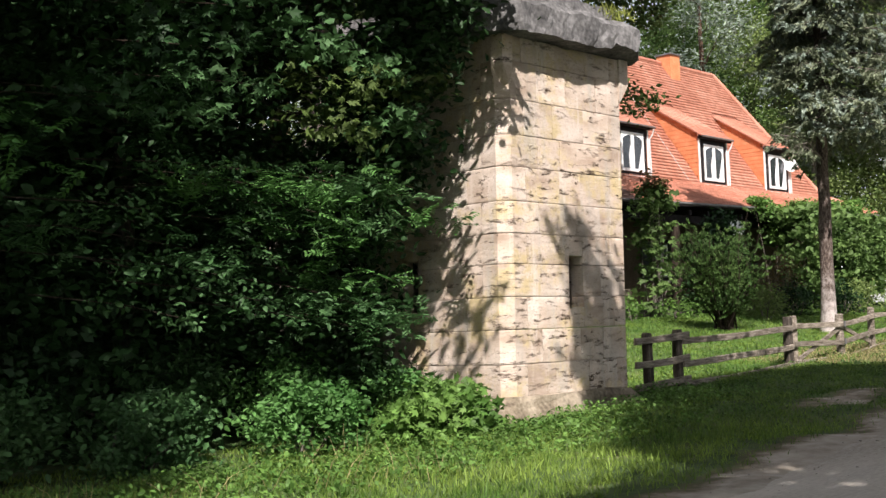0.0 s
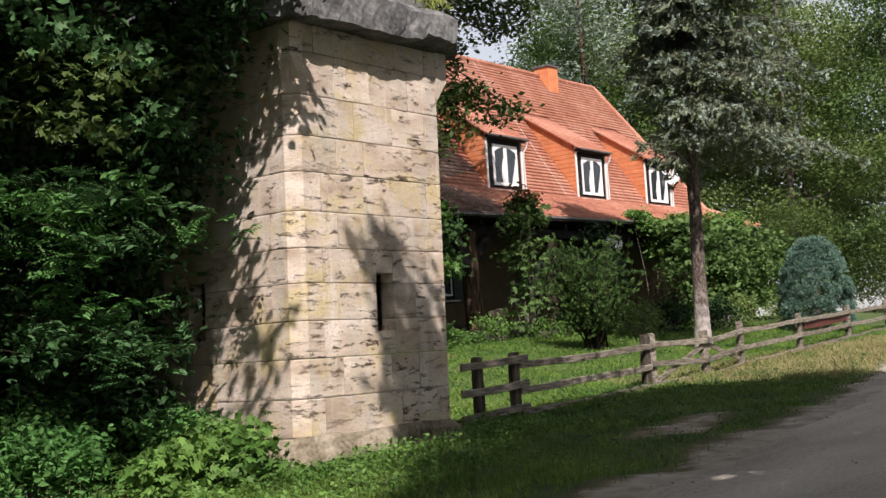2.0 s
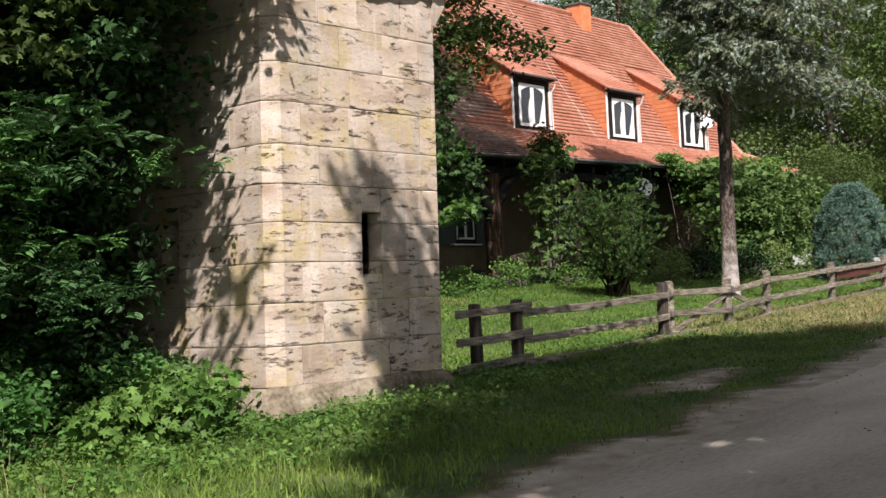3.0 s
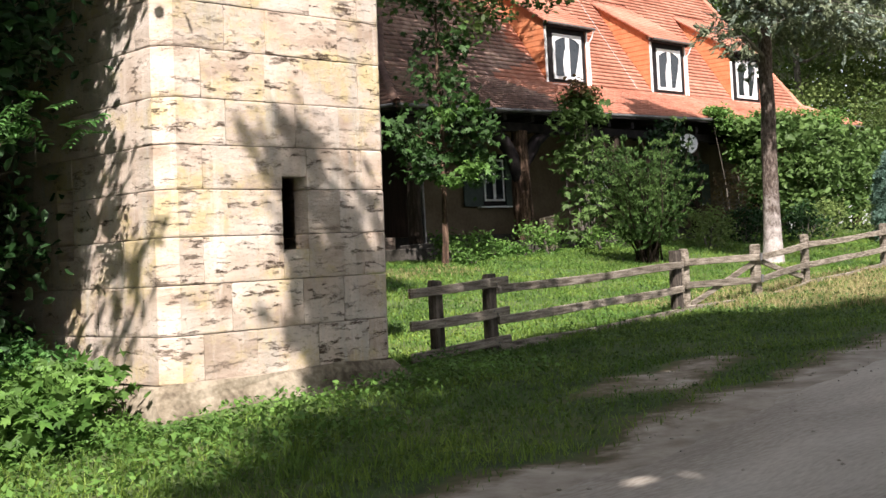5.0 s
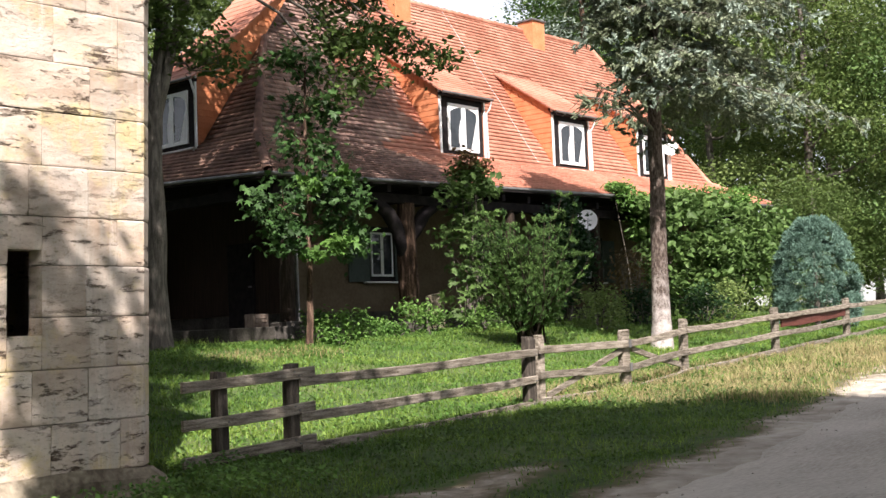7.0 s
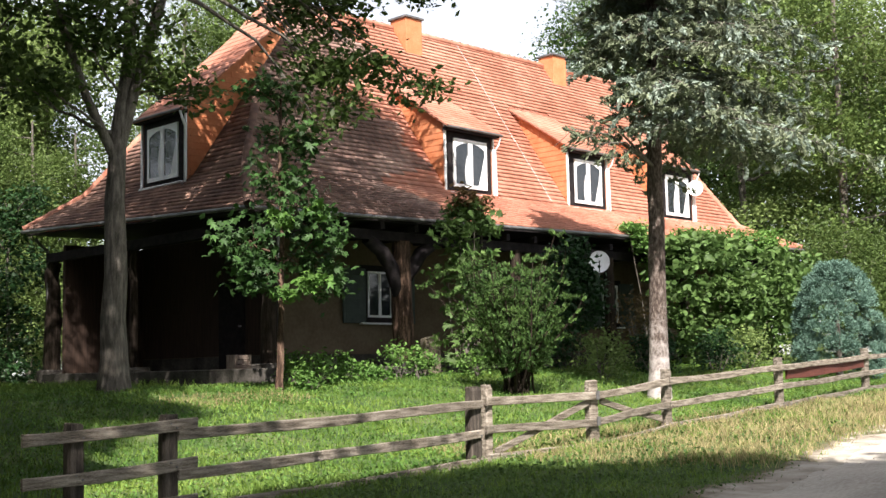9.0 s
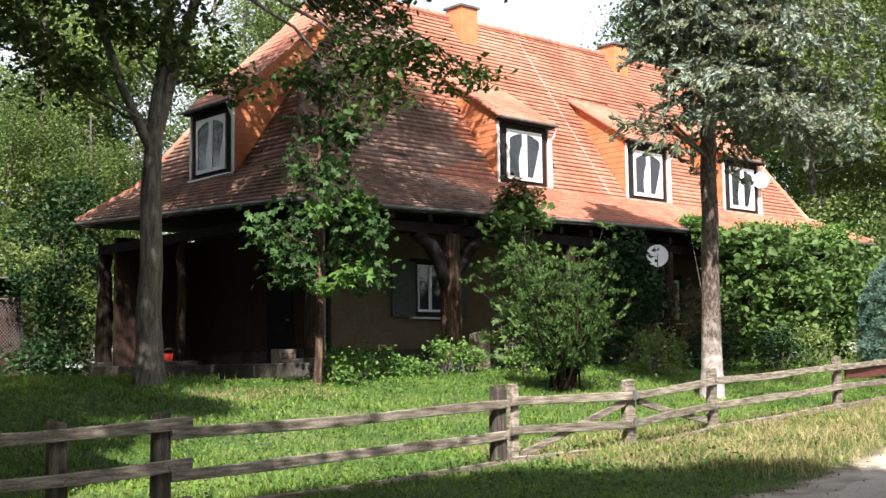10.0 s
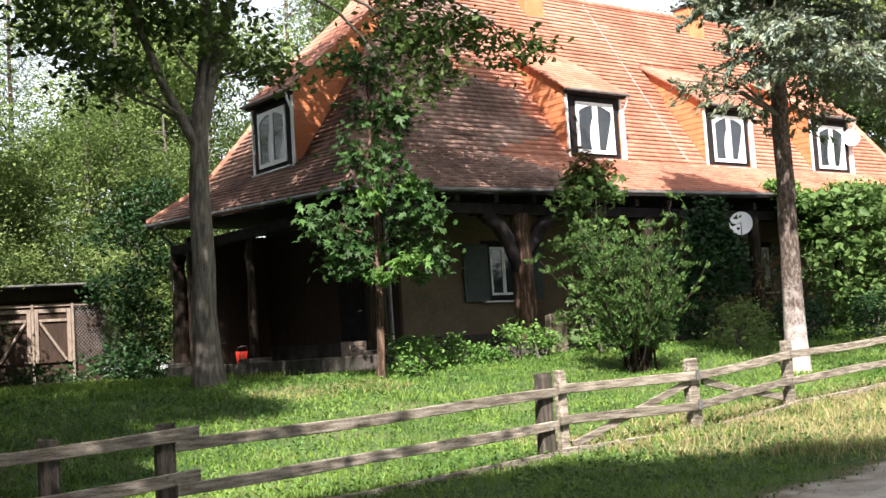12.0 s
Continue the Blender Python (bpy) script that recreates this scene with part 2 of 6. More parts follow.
def worn_ground(name):
    """Grassy soil worn through to trodden earth and then to sand, by the mesh's own 'bare' value and a ragged noise."""
    m = material(name, GROUND_COLS, 0.8, 0.95, 0.5)
    nt, n = m.node_tree, m.node_tree.nodes
    b = n["Principled BSDF"]
    green = b.inputs["Base Color"].links[0].from_socket
    at, co, t = n.new("ShaderNodeAttribute"), n.new("ShaderNodeTexCoord"), n.new("ShaderNodeTexNoise")
    at.attribute_name = "bare"
    t.inputs["Scale"].default_value, t.inputs["Detail"].default_value, t.inputs["Roughness"].default_value = 2.6, 8.0, 0.65
    nt.links.new(co.outputs["Object"], t.inputs[0])
    sand = n.new("ShaderNodeValToRGB")
    for e, (p, c) in zip(sand.color_ramp.elements, ((0.36, (0.26, 0.22, 0.175)), (0.64, (0.46, 0.41, 0.35)))):
        e.position, e.color = p, (*c, 1)
    nt.links.new(t.outputs[0], sand.inputs[0])
    f = n.new("ShaderNodeMath")
    f.operation = "ADD"
    nt.links.new(at.outputs["Fac"], f.inputs[0]), nt.links.new(t.outputs[0], f.inputs[1])
    last = green
    for lo, hi, src, col in ((0.86, 1.10, None, (0.12, 0.095, 0.055)), (1.04, 1.32, sand, None)):
        mr, x = n.new("ShaderNodeMapRange"), n.new("ShaderNodeMix")
        x.data_type = "RGBA"
        mr.inputs[1].default_value, mr.inputs[2].default_value = lo, hi
        nt.links.new(f.outputs[0], mr.inputs[0]), nt.links.new(mr.outputs[0], x.inputs[0]), nt.links.new(last, x.inputs[6])
        if src:
            nt.links.new(src.outputs[0], x.inputs[7])
        else:
            x.inputs[7].default_value = (*col, 1)
        last = x.outputs[2]
    nt.links.new(last, b.inputs["Base Color"])
    return m


M_WORN = worn_ground("worn_verge")


# ---- mesh helpers ----
def part(name, bm, mat, parent=None, label=""):
    me = bpy.data.meshes.new(name)
    bm.to_mesh(me)
    bm.free()
    me.materials.append(mat)
    ob = new(name, me)
    ob.parent = parent
    return tagged(ob, label)


def thing(name, label, category, group="", at=(0, 0, 0)):
    ob = new(name)
    ob.empty_display_size = 0.2
    ob.location = at
    return tagged(ob, label, category, group)


def bm_box(bm, x0, x1, y0, y1, z0, z1, m=None):
    vs = [bm.verts.new(Vector(p) if m is None else m @ Vector(p)) for p in
          ((x0, y0, z0), (x1, y0, z0), (x1, y1, z0), (x0, y1, z0), (x0, y0, z1), (x1, y0, z1), (x1, y1, z1), (x0, y1, z1))]
    for f in ((3, 2, 1, 0), (4, 5, 6, 7), (0, 1, 5, 4), (1, 2, 6, 5), (2, 3, 7, 6), (3, 0, 4, 7)):
        bm.faces.new([vs[i] for i in f])
    return bm


def box(x0, x1, y0, y1, z0, z1, bevel=0.0, m=None):
    bm = bm_box(bmesh.new(), x0, x1, y0, y1, z0, z1, m)
    if bevel:
        bmesh.ops.bevel(bm, geom=bm.edges[:], offset=bevel, segments=1, affect="EDGES")
    return bm


def prism(outline, z0, z1):
    """An upright prism over a plan outline."""
    bm = bmesh.new()
    lo, hi = [bm.verts.new((x, y, z0)) for x, y in outline], [bm.verts.new((x, y, z1)) for x, y in outline]
    bm.faces.new(hi), bm.faces.new(lo[::-1])
    k = len(outline)
    for i in range(k):
        bm.faces.new((lo[i], lo[(i + 1) % k], hi[(i + 1) % k], hi[i]))
    bmesh.ops.recalc_face_normals(bm, faces=bm.faces[:])
    return bm


def mesh_from(name, verts, faces, mat, parent=None, label="", smooth=False):
    """verts: n x 3; faces: f x 3 or f x 4, all of one size."""
    v, f = np.asarray(verts, np.float32), np.asarray(faces, np.int32)
    me = bpy.data.meshes.new(name)
    me.vertices.add(len(v)), me.loops.add(f.size), me.polygons.add(len(f))
    me.vertices.foreach_set("co", v.ravel())
    me.loops.foreach_set("vertex_index", f.ravel())
    me.polygons.foreach_set("loop_start", np.arange(0, f.size, f.shape[1], dtype=np.int32))
    if smooth:
        me.polygons.foreach_set("use_smooth", np.ones(len(f), bool))
    me.update(calc_edges=True)
    me.materials.append(mat)
    ob = new(name, me)
    ob.parent = parent
    return tagged(ob, label)


def tube(points, radii, sides=8, rng=None, rough=0.0):
    p, r = np.asarray(points, float), np.asarray(radii, float)
    d = np.gradient(p, axis=0)
    d /= np.linalg.norm(d, axis=1)[:, None] + 1e-9
    ref = np.where(np.abs(d[:, 2:3]) > 0.9, np.array([[1.0, 0, 0]]), np.array([[0, 0, 1.0]]))
    u = np.cross(ref, d)
    u /= np.linalg.norm(u, axis=1)[:, None] + 1e-9
    w = np.cross(d, u)
    a = np.linspace(0, 2 * np.pi, sides, endpoint=False)
    rr = r[:, None] * np.ones(sides)
    if rng is not None and rough:
        rr = rr * (1 + rough * rng.standard_normal(rr.shape))
    v = p[:, None] + rr[..., None] * (np.cos(a)[None, :, None] * u[:, None] + np.sin(a)[None, :, None] * w[:, None])
    n = len(p)
    i, j = np.meshgrid(np.arange(n - 1), np.arange(sides), indexing="ij")
    q = np.stack([i * sides + j, i * sides + (j + 1) % sides, (i + 1) * sides + (j + 1) % sides, (i + 1) * sides + j], -1).reshape(-1, 4)
    return v.reshape(-1, 3), q


def join(pieces):
    vs, fs, k = [], [], 0
    for v, f in pieces:
        vs.append(v), fs.append(f + k)
        k += len(v)
    return np.concatenate(vs), np.concatenate(fs)


def unit(a):
    return a / (np.linalg.norm(a, axis=-1, keepdims=True) + 1e-9)


def leaves(centres, size, rng, aspect=0.55, up=0.6, along=None, spread=1.0, fold=0.25, lens=False):
    """One folded leaf at each centre: a rhomb, or a lens of six corners. up: how far leaves lie flat."""
    c = np.asarray(centres, float)
    n = len(c)
    d = rng.standard_normal((n, 3))
    d[:, 2] *= 0.6
    if along is not None:
        d = np.asarray(along) + spread * d
    d = unit(d)
    nor = rng.standard_normal((n, 3)) * (1 - up) + np.array([0, 0, 1.0]) * up
    side = unit(np.cross(d, nor))
    nor = np.cross(side, d)
    s = size * rng.uniform(0.65, 1.35, (n, 1))
    w = s * aspect * 0.5
    base, tip = c - d * s * 0.5, c + d * s * 0.5
    if not lens:
        l, r = c - d * s * 0.08 + side * w + nor * w * fold, c - d * s * 0.08 - side * w + nor * w * fold
        v = np.stack([base, r, tip, l], 1).reshape(-1, 3)
        k = np.arange(n)[:, None] * 4
        f = np.stack([k + [0, 1, 2], k + [0, 2, 3]], 1).reshape(-1, 3)
        return v, f
    a, b = c - d * s * 0.22, c + d * s * 0.18
    up_, dn = nor * w * fold, nor * s * 0.12
    v = np.stack([base, a - side * w + up_, b - side * w * 0.85 + up_, tip - dn, b + side * w * 0.85 + up_, a + side * w + up_], 1).reshape(-1, 3)
    k = np.arange(n)[:, None] * 6
    f = np.stack([k + [0, 1, 2], k + [0, 2, 3], k + [0, 3, 4], k + [0, 4, 5]], 1).reshape(-1, 3)
    return v, f


def lobed(centres, size, rng, droop=0.5):
    """Five-lobed leaves, cupped and hanging from their stalks."""
    c = np.asarray(centres, float)
    n = len(c)
    d = unit(rng.standard_normal((n, 3)) * np.array([1, 1, 0.4]) + np.array([0, 0, -droop]))
    nor = rng.standard_normal((n, 3)) * 0.5 + np.array([-0.25, -0.3, 0.75])
    side = unit(np.cross(d, nor))
    nor = np.cross(side, d)
    s = size * rng.uniform(0.6, 1.3, (n, 1))
    shape = ((180, 0.30), (-112, 0.40), (-84, 0.22), (-54, 0.52), (-28, 0.27), (0, 0.62), (28, 0.27), (54, 0.52), (84, 0.22), (112, 0.40))
    v = [c + s * r * (d * math.cos(radians(a)) + side * math.sin(radians(a))) - nor * s * 0.5 * r * r for a, r in shape]
    v = np.stack(v, 1).reshape(-1, 3)
    k = np.arange(n)[:, None] * 10
    f = np.stack([k + [0, i, i + 1] for i in range(1, 9)], 1).reshape(-1, 3)
    return v, f


def pinnate(centres, size, rng, pairs=6):
    """Compound leaves: pairs of leaflets along a drooping stalk at each centre."""
    c = np.asarray(centres, float)
    n = len(c)
    d = unit(rng.standard_normal((n, 3)) * np.array([1, 1, 0.35]) + np.array([0, -0.3, -0.25]))
    side = unit(np.cross(d, np.array([0, 0, 1.0]) + 0.3 * rng.standard_normal((n, 3))))
    at, al = [], []
    for k in range(pairs):
        s = (k / pairs - 0.5) * size * 3.2
        for sg in (-1, 1):
            q = unit(d * 0.45 + sg * side)
            at.append(c + d * s + q * size * 0.5 + np.array([0, 0, -0.35]) * (k / pairs) ** 2 * size)
            al.append(q)
    return leaves(np.concatenate(at), size, rng, 0.36, 0.75, np.concatenate(al), 0.12, lens=True)


# ---- ground ----
def ground_z(x, y):
    x, y = np.asarray(x, float), np.asarray(y, float)
    b = -0.25 + 0.03 * (np.clip(x, -60, 15) + 17)
    s = np.clip((y + 11.5) / 9.0, 0, 1)
    s = s * s * (3 - 2 * s)
    yard = np.maximum(b + 0.3, 0.75 + 0.02 * np.clip(x + 9, 0, 30))
    rough = 0.025 * np.sin(x * 2.1 + 0.7 * y) * np.sin(y * 1.7 - 0.4 * x) + 0.012 * np.sin(5.3 * x) * np.sin(4.7 * y + x)
    far = np.clip((np.hypot(x + 10, y + 8) - 60) / 100, 0, 1)
    return (b * (1 - s) + s * yard) * (1 - far) + rough * (1 - far)


def road_edge(x):
    return np.interp(x, [-70, -26, -23, -19.5, -15.6, -13, -10.2, -7.4, 20, 60], [-25.0, -18.1, -17.6, -17.1, -16.5, -16.0, -15.2, -14.65, -10.6, -4.6]) + 0.05 * np.sin(x * 1.3) + 0.03 * np.sin(x * 3.7) + 0.02 * np.sin(x * 9.1 + 1)


# bare wheel tracks in the verge: centre, half length, half width, turn
TRACKS = ((-17.75, -15.66, 2.1, 0.62, 0.18), (-6.5, -14.2, 2.4, 0.45, 0.14))


def build_ground():
    xs = np.concatenate([[-1500, -500, -160, -90], np.arange(-60, -34, 2.0), np.arange(-34, 6, 0.25), np.arange(6, 50, 2.0), [60, 90, 160, 500, 1500]])
    ys = np.concatenate([[-1500, -500, -160, -90, -60], np.arange(-44, -26, 2.0), np.arange(-26, 2, 0.25), np.arange(2, 50, 2.0), [60, 90, 160, 500, 1500]])
    X, Y = np.meshgrid(xs, ys, indexing="ij")
    v = np.stack([X, Y, ground_z(X, Y)], -1).reshape(-1, 3)
    i, j = np.meshgrid(np.arange(len(xs) - 1), np.arange(len(ys) - 1), indexing="ij")
    k = len(ys)
    f = np.stack([i * k + j, (i + 1) * k + j, (i + 1) * k + j + 1, i * k + j + 1], -1).reshape(-1, 4)
    tagged(mesh_from("ground", v, f, M_GROUND, smooth=True), "uneven grassy ground rising to the house", "ground", kind="structure")
    # the sandy road, a sheet just proud of the ground with a ragged edge
    xs = np.concatenate([np.arange(-70, -34, 2.0), np.arange(-34, 10, 0.10), np.arange(10, 60, 2.0)])
    ts = np.linspace(0, 1, 26)
    X = xs[:, None] + 0 * ts[None]
    Y = road_edge(X) - 6.0 * ts[None]
    lift = 0.02 * np.clip(ts * 8, -1, 1) * np.clip((1 - ts) * 8, 0, 1)
    Z = ground_z(X, Y) + 0.004 + lift[None] - 0.03 * np.exp(-((ts[None] - 0.3) / 0.08) ** 2) * 0.3
    v = np.stack([X, Y, Z], -1).reshape(-1, 3)
    i, j = np.meshgrid(np.arange(len(xs) - 1), np.arange(len(ts) - 1), indexing="ij")
    k = len(ts)
    f = np.stack([i * k + j, i * k + j + 1, (i + 1) * k + j + 1, (i + 1) * k + j], -1).reshape(-1, 4)
    tagged(mesh_from("road", v, f, M_ROAD, smooth=True), "unpaved sandy gravel road along the grass verge", "road", kind="structure")
    # the worn shoulder between grass and road
    def worn_sheet(name, X, Y, Z, f, bare, label):
        ob = mesh_from(name, np.stack([X, Y, Z], -1).reshape(-1, 3), f, M_WORN, smooth=True)
        ob.data.attributes.new("bare", "FLOAT", "POINT").data.foreach_set("value", np.asarray(bare, np.float32).ravel())
        tagged(ob, label, "road", kind="structure")

    xs = np.concatenate([np.arange(-34, -4, 0.08), np.arange(-4, 14, 0.3)])
    ts = np.linspace(0, 1, 15)
    X = xs[:, None] + 0 * ts[None]
    wide = 1.25 + 0.16 * np.sin(X * 1.9) + 0.10 * np.sin(X * 4.7 + 1)
    Y = road_edge(X) - 0.5 + ts[None] * wide
    Z = ground_z(X, Y) + np.interp(ts, [0, 0.25, 0.7, 1], [0.002, 0.019, 0.013, -0.012])[None]
    bare = np.interp(ts, [0, 0.3, 0.5, 0.85, 1], [1.0, 1.0, 0.66, 0.22, 0.0])[None] + 0 * X
    k = len(ts)
    i, j = np.meshgrid(np.arange(len(xs) - 1), np.arange(k - 1), indexing="ij")
    f = np.stack([i * k + j, (i + 1) * k + j, (i + 1) * k + j + 1, i * k + j + 1], -1).reshape(-1, 4)
    worn_sheet("road_shoulder", X, Y, Z, f, bare, "worn sandy shoulder along the edge of the road")
    # bare wheel tracks worn into the verge
    for cx, cy, lx, ly, turn in TRACKS:
        rr, aa = np.linspace(0, 1, 13), np.linspace(0, 2 * np.pi, 64, endpoint=False)
        wob = 1 + 0.10 * np.sin(3 * aa + cx) + 0.07 * np.sin(7 * aa + 2 * cx) + 0.05 * np.sin(13 * aa)
        ca, sa = np.cos(aa), np.sin(aa)
        U = rr[:, None] * (lx * np.sign(ca) * np.abs(ca) ** 0.75 * wob)[None]
        V = rr[:, None] * (ly * np.sign(sa) * np.abs(sa) ** 0.75 * wob)[None]
        X, Y = cx + U * math.cos(turn) - V * math.sin(turn), cy + U * math.sin(turn) + V * math.cos(turn)
        Z = ground_z(X, Y) + 0.016 - 0.024 * rr[:, None] ** 4
        i, j = np.meshgrid(np.arange(12), np.arange(64), indexing="ij")
        f = np.stack([i * 64 + j, (i + 1) * 64 + j, (i + 1) * 64 + (j + 1) % 64, i * 64 + (j + 1) % 64], -1).reshape(-1, 4)
        worn_sheet("road_patch", X, Y, Z, f, 0.78 - 0.78 * rr[:, None] ** 2 + 0 * X, "bare sandy wheel track worn into the verge")
    # loose pebbles on the road
    rng = np.random.default_rng(17)
    n = 900
    x = rng.uniform(-27, 2, n)
    y = road_edge(x) - 5.6 * rng.random(n) ** 1.5 + rng.normal(0, 0.06, n)
    r = 0.006 + 0.014 * rng.random(n) ** 3
    octa = np.array([(1, 0, 0), (0, 1, 0), (-1, 0, 0), (0, -1, 0), (0, 0, 0.7), (0, 0, -0.7)], float)
    v = np.stack([x, y, ground_z(x, y) + 0.02], 1)[:, None] + octa[None] * r[:, None, None] * rng.uniform(0.7, 1.3, (n, 6, 3))
    tri = np.array([(0, 1, 4), (1, 2, 4), (2, 3, 4), (3, 0, 4), (1, 0, 5), (2, 1, 5), (3, 2, 5), (0, 3, 5)])
    f = (np.arange(n)[:, None, None] * 6 + tri[None]).reshape(-1, 3)
    tagged(mesh_from("pebbles", v.reshape(-1, 3), f, M_PEBBLE), "loose grey pebbles on the sandy road", "gravel", kind="stuff")


build_ground()

M_GLASS = material("dark_window_glass", [(0.02, 0.025, 0.03), (0.035, 0.04, 0.045)], 2, 0.05, 0.0, spec=0.6)
M_CURTAIN = material("white_curtain", [(0.60, 0.61, 0.63), (0.78, 0.79, 0.80)], 8, 0.8, 0.4, (6, 6, 0.3))
M_METAL = material("zinc_sheet", [(0.11, 0.105, 0.105), (0.21, 0.205, 0.205)], 4, 0.5, 0.1, metal=0.5)
M_DISH = material("white_dish_enamel", [(0.70, 0.70, 0.71), (0.80, 0.80, 0.81)], 4, 0.4, 0.05)
M_SHUTTER = material("green_shutter_paint", [(0.035, 0.05, 0.045), (0.06, 0.08, 0.07)], 5, 0.6, 0.2)
M_TIMBER = material("rough_brown_timber", [(0.016, 0.009, 0.006), (0.05, 0.028, 0.018), (0.19, 0.12, 0.085)], 4, 0.9, 0.9, (4, 4, 0.6))
# near-black brown standing for the porch's shade, also used on boughs
M_PORCHWOOD = material("shade_dark_porch_timber", [(0.012, 0.009, 0.007), (0.03, 0.022, 0.017), (0.06, 0.046, 0.036)], 5, 0.95, 0.6, (4, 4, 0.5), spec=0.1)
M_RED = material("red_plastic", [(0.55, 0.03, 0.015), (0.62, 0.05, 0.025)], 4, 0.4, 0.05)
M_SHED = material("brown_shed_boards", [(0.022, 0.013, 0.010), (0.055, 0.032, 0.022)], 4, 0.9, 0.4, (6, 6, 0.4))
M_PALEWOOD = material("peeling_pale_wood", [(0.15, 0.105, 0.08), (0.29, 0.235, 0.195)], 7, 0.85, 0.5, (3, 3, 0.8))
M_MOSS = leafmat("moss_tuft", (0.12, 0.15, 0.03), (0.26, 0.28, 0.07), 0.2, 0.8)
M_LEAF_RED = leafmat("reddish_shoot", (0.08, 0.05, 0.02), (0.14, 0.10, 0.04))
M_DRY = leafmat("dry_stalk", (0.26, 0.21, 0.10), (0.40, 0.34, 0.18), 0.3, 0.8)
M_TILE_ONE = material("single_clay_tile", [(0.32, 0.125, 0.08), (0.41, 0.175, 0.12), (0.49, 0.25, 0.18)], 3.0, 0.75, 0.2, vary=0.16)


# ---- the stone gate pillar ----
PX0, PX1, PY0, PY1, CH = -20.95, -18.36, -12.97, -9.63, 0.14
COURSES = [-0.10, 0.305, 0.73, 1.135, 1.54, 1.92, 2.32, 2.75, 3.15, 3.60, 4.08, 4.40]
SLIT = (0.29, 0.20, 1.0, 1.655)      # width, depth, sill, head


def lean(bm):
    for v in bm.verts:
        v.co.x += 0.025 * (v.co.z - 1.5)
    return bm


def octagon(g, c=CH):
    """The plan outline of the pillar, grown by g, with corners cut by c."""
    x0, x1, y0, y1 = PX0 - g, PX1 + g, PY0 - g, PY1 + g
    return [(x0 + c, y0), (x1 - c, y0), (x1, y0 + c), (x1, y1 - c), (x1 - c, y1), (x0 + c, y1), (x0, y1 - c), (x0, y0 + c)]


def loft(rings, close=True):
    """A skin over plan outlines [(outline, z)], with lids."""
    bm = bmesh.new()
    vs = [[bm.verts.new((p[0], p[1], z if len(p) < 3 else z + p[2])) for p in o] for o, z in rings]
    for a, b in zip(vs, vs[1:]):
        k = len(a)
        for i in range(k):
            bm.faces.new((a[i], a[(i + 1) % k], b[(i + 1) % k], b[i]))
    if close:
        bm.faces.new(vs[0][::-1]), bm.faces.new(vs[-1])
    bmesh.ops.recalc_face_normals(bm, faces=bm.faces[:])
    return bm


def densify(outline, step):
    out = []
    for (x0, y0), (x1, y1) in zip(outline, outline[1:] + outline[:1]):
        k = max(1, round(math.hypot(x1 - x0, y1 - y0) / step))
        out += [(x0 + (x1 - x0) * i / k, y0 + (y1 - y0) * i / k) for i in range(k)]
    return out


def jitter(bm, amount, scale, seed):
    for v in bm.verts:
        v.co += noise.noise_vector(v.co * scale + Vector((seed, 0, 0))) * amount
    return bm


def build_pillar():
    rng = random.Random(11)
    p = thing("gate_pillar", "tall pillar of pale travertine blocks with chamfered corners and grey cap", "pillar")
    part("core", lean(prism(octagon(-1.0), -0.3, 4.41)), M_CORE, p)
    foot = lean(jitter(loft([(octagon(0.17, 0.02), -0.95), (octagon(0.15, 0.02), -0.40), (octagon(0.03, CH + 0.03), -0.105)]), 0.02, 3.0, 2))
    bmesh.ops.subdivide_edges(foot, edges=foot.edges[:], cuts=3, use_grid_fill=True)
    part("footing", jitter(jitter(foot, 0.07, 3.2, 7), 0.03, 9.0, 5), M_FOOT, p, "rough concrete footing")

    def block(outline, z0, z1):
        """One stone with worn, uneven arrises."""
        g, o = 0.004, densify(outline, 0.09)
        cx, cy = sum(q[0] for q in outline) / len(outline), sum(q[1] for q in outline) / len(outline)
        inn = [(x + (cx - x) * 0.02, y + (cy - y) * 0.02) for x, y in o]

        def worn(s, seed):
            return [(x, y, s * (0.007 + 0.042 * max(0.0, noise.noise(Vector((x * 6, y * 6, seed))) + 0.05))) for x, y in o]
        bm = loft([(inn, z0 + g), (worn(1, z0 * 9), z0 + g + 0.004), (worn(-1, z1 * 9 + 3), z1 - g - 0.004), (inn, z1 - g)])
        part("stone_block", lean(bm), M_STONE, p)

    D = SLIT[1]
    for k, (z0, z1) in enumerate(zip(COURSES, COURSES[1:])):
        legs = [0.22 + 0.30 * ((k + j) % 2) + rng.uniform(-0.04, 0.04) for j in range(4)]
        # each side in its own frame: along a, inwards n
        sides = ((Vector((PX0, PY0)), Vector((1, 0)), Vector((0, 1))), (Vector((PX1, PY0)), Vector((0, 1)), Vector((-1, 0))),
                 (Vector((PX1, PY1)), Vector((-1, 0)), Vector((0, -1))), (Vector((PX0, PY1)), Vector((0, -1)), Vector((1, 0))))
        for j, (o, a, nn) in enumerate(sides):
            L = PX1 - PX0 if j % 2 == 0 else PY1 - PY0
            Lp = PY1 - PY0 if j % 2 == 0 else PX1 - PX0
            out = rng.uniform(-0.004, 0.004)
            at = lambda u, w: tuple(o + a * u + nn * (w + out))
            # the corner block at the start of this side
            prev, la, lb = sides[j - 1], legs[j], 0.75 - legs[j]
            b0 = prev[0] + prev[1] * (Lp - CH - lb)
            b1 = b0 + prev[2] * 0.3
            block([at(CH, 0), at(CH + la, 0), at(CH + la, 0.3), tuple(o + a * 0.3 + nn * 0.3), tuple(b1), tuple(b0), tuple(o + nn * CH)][::1], z0, z1)
            u0, u1 = CH + la + 0.004, L - CH - (0.75 - legs[(j + 1) % 4]) - 0.004
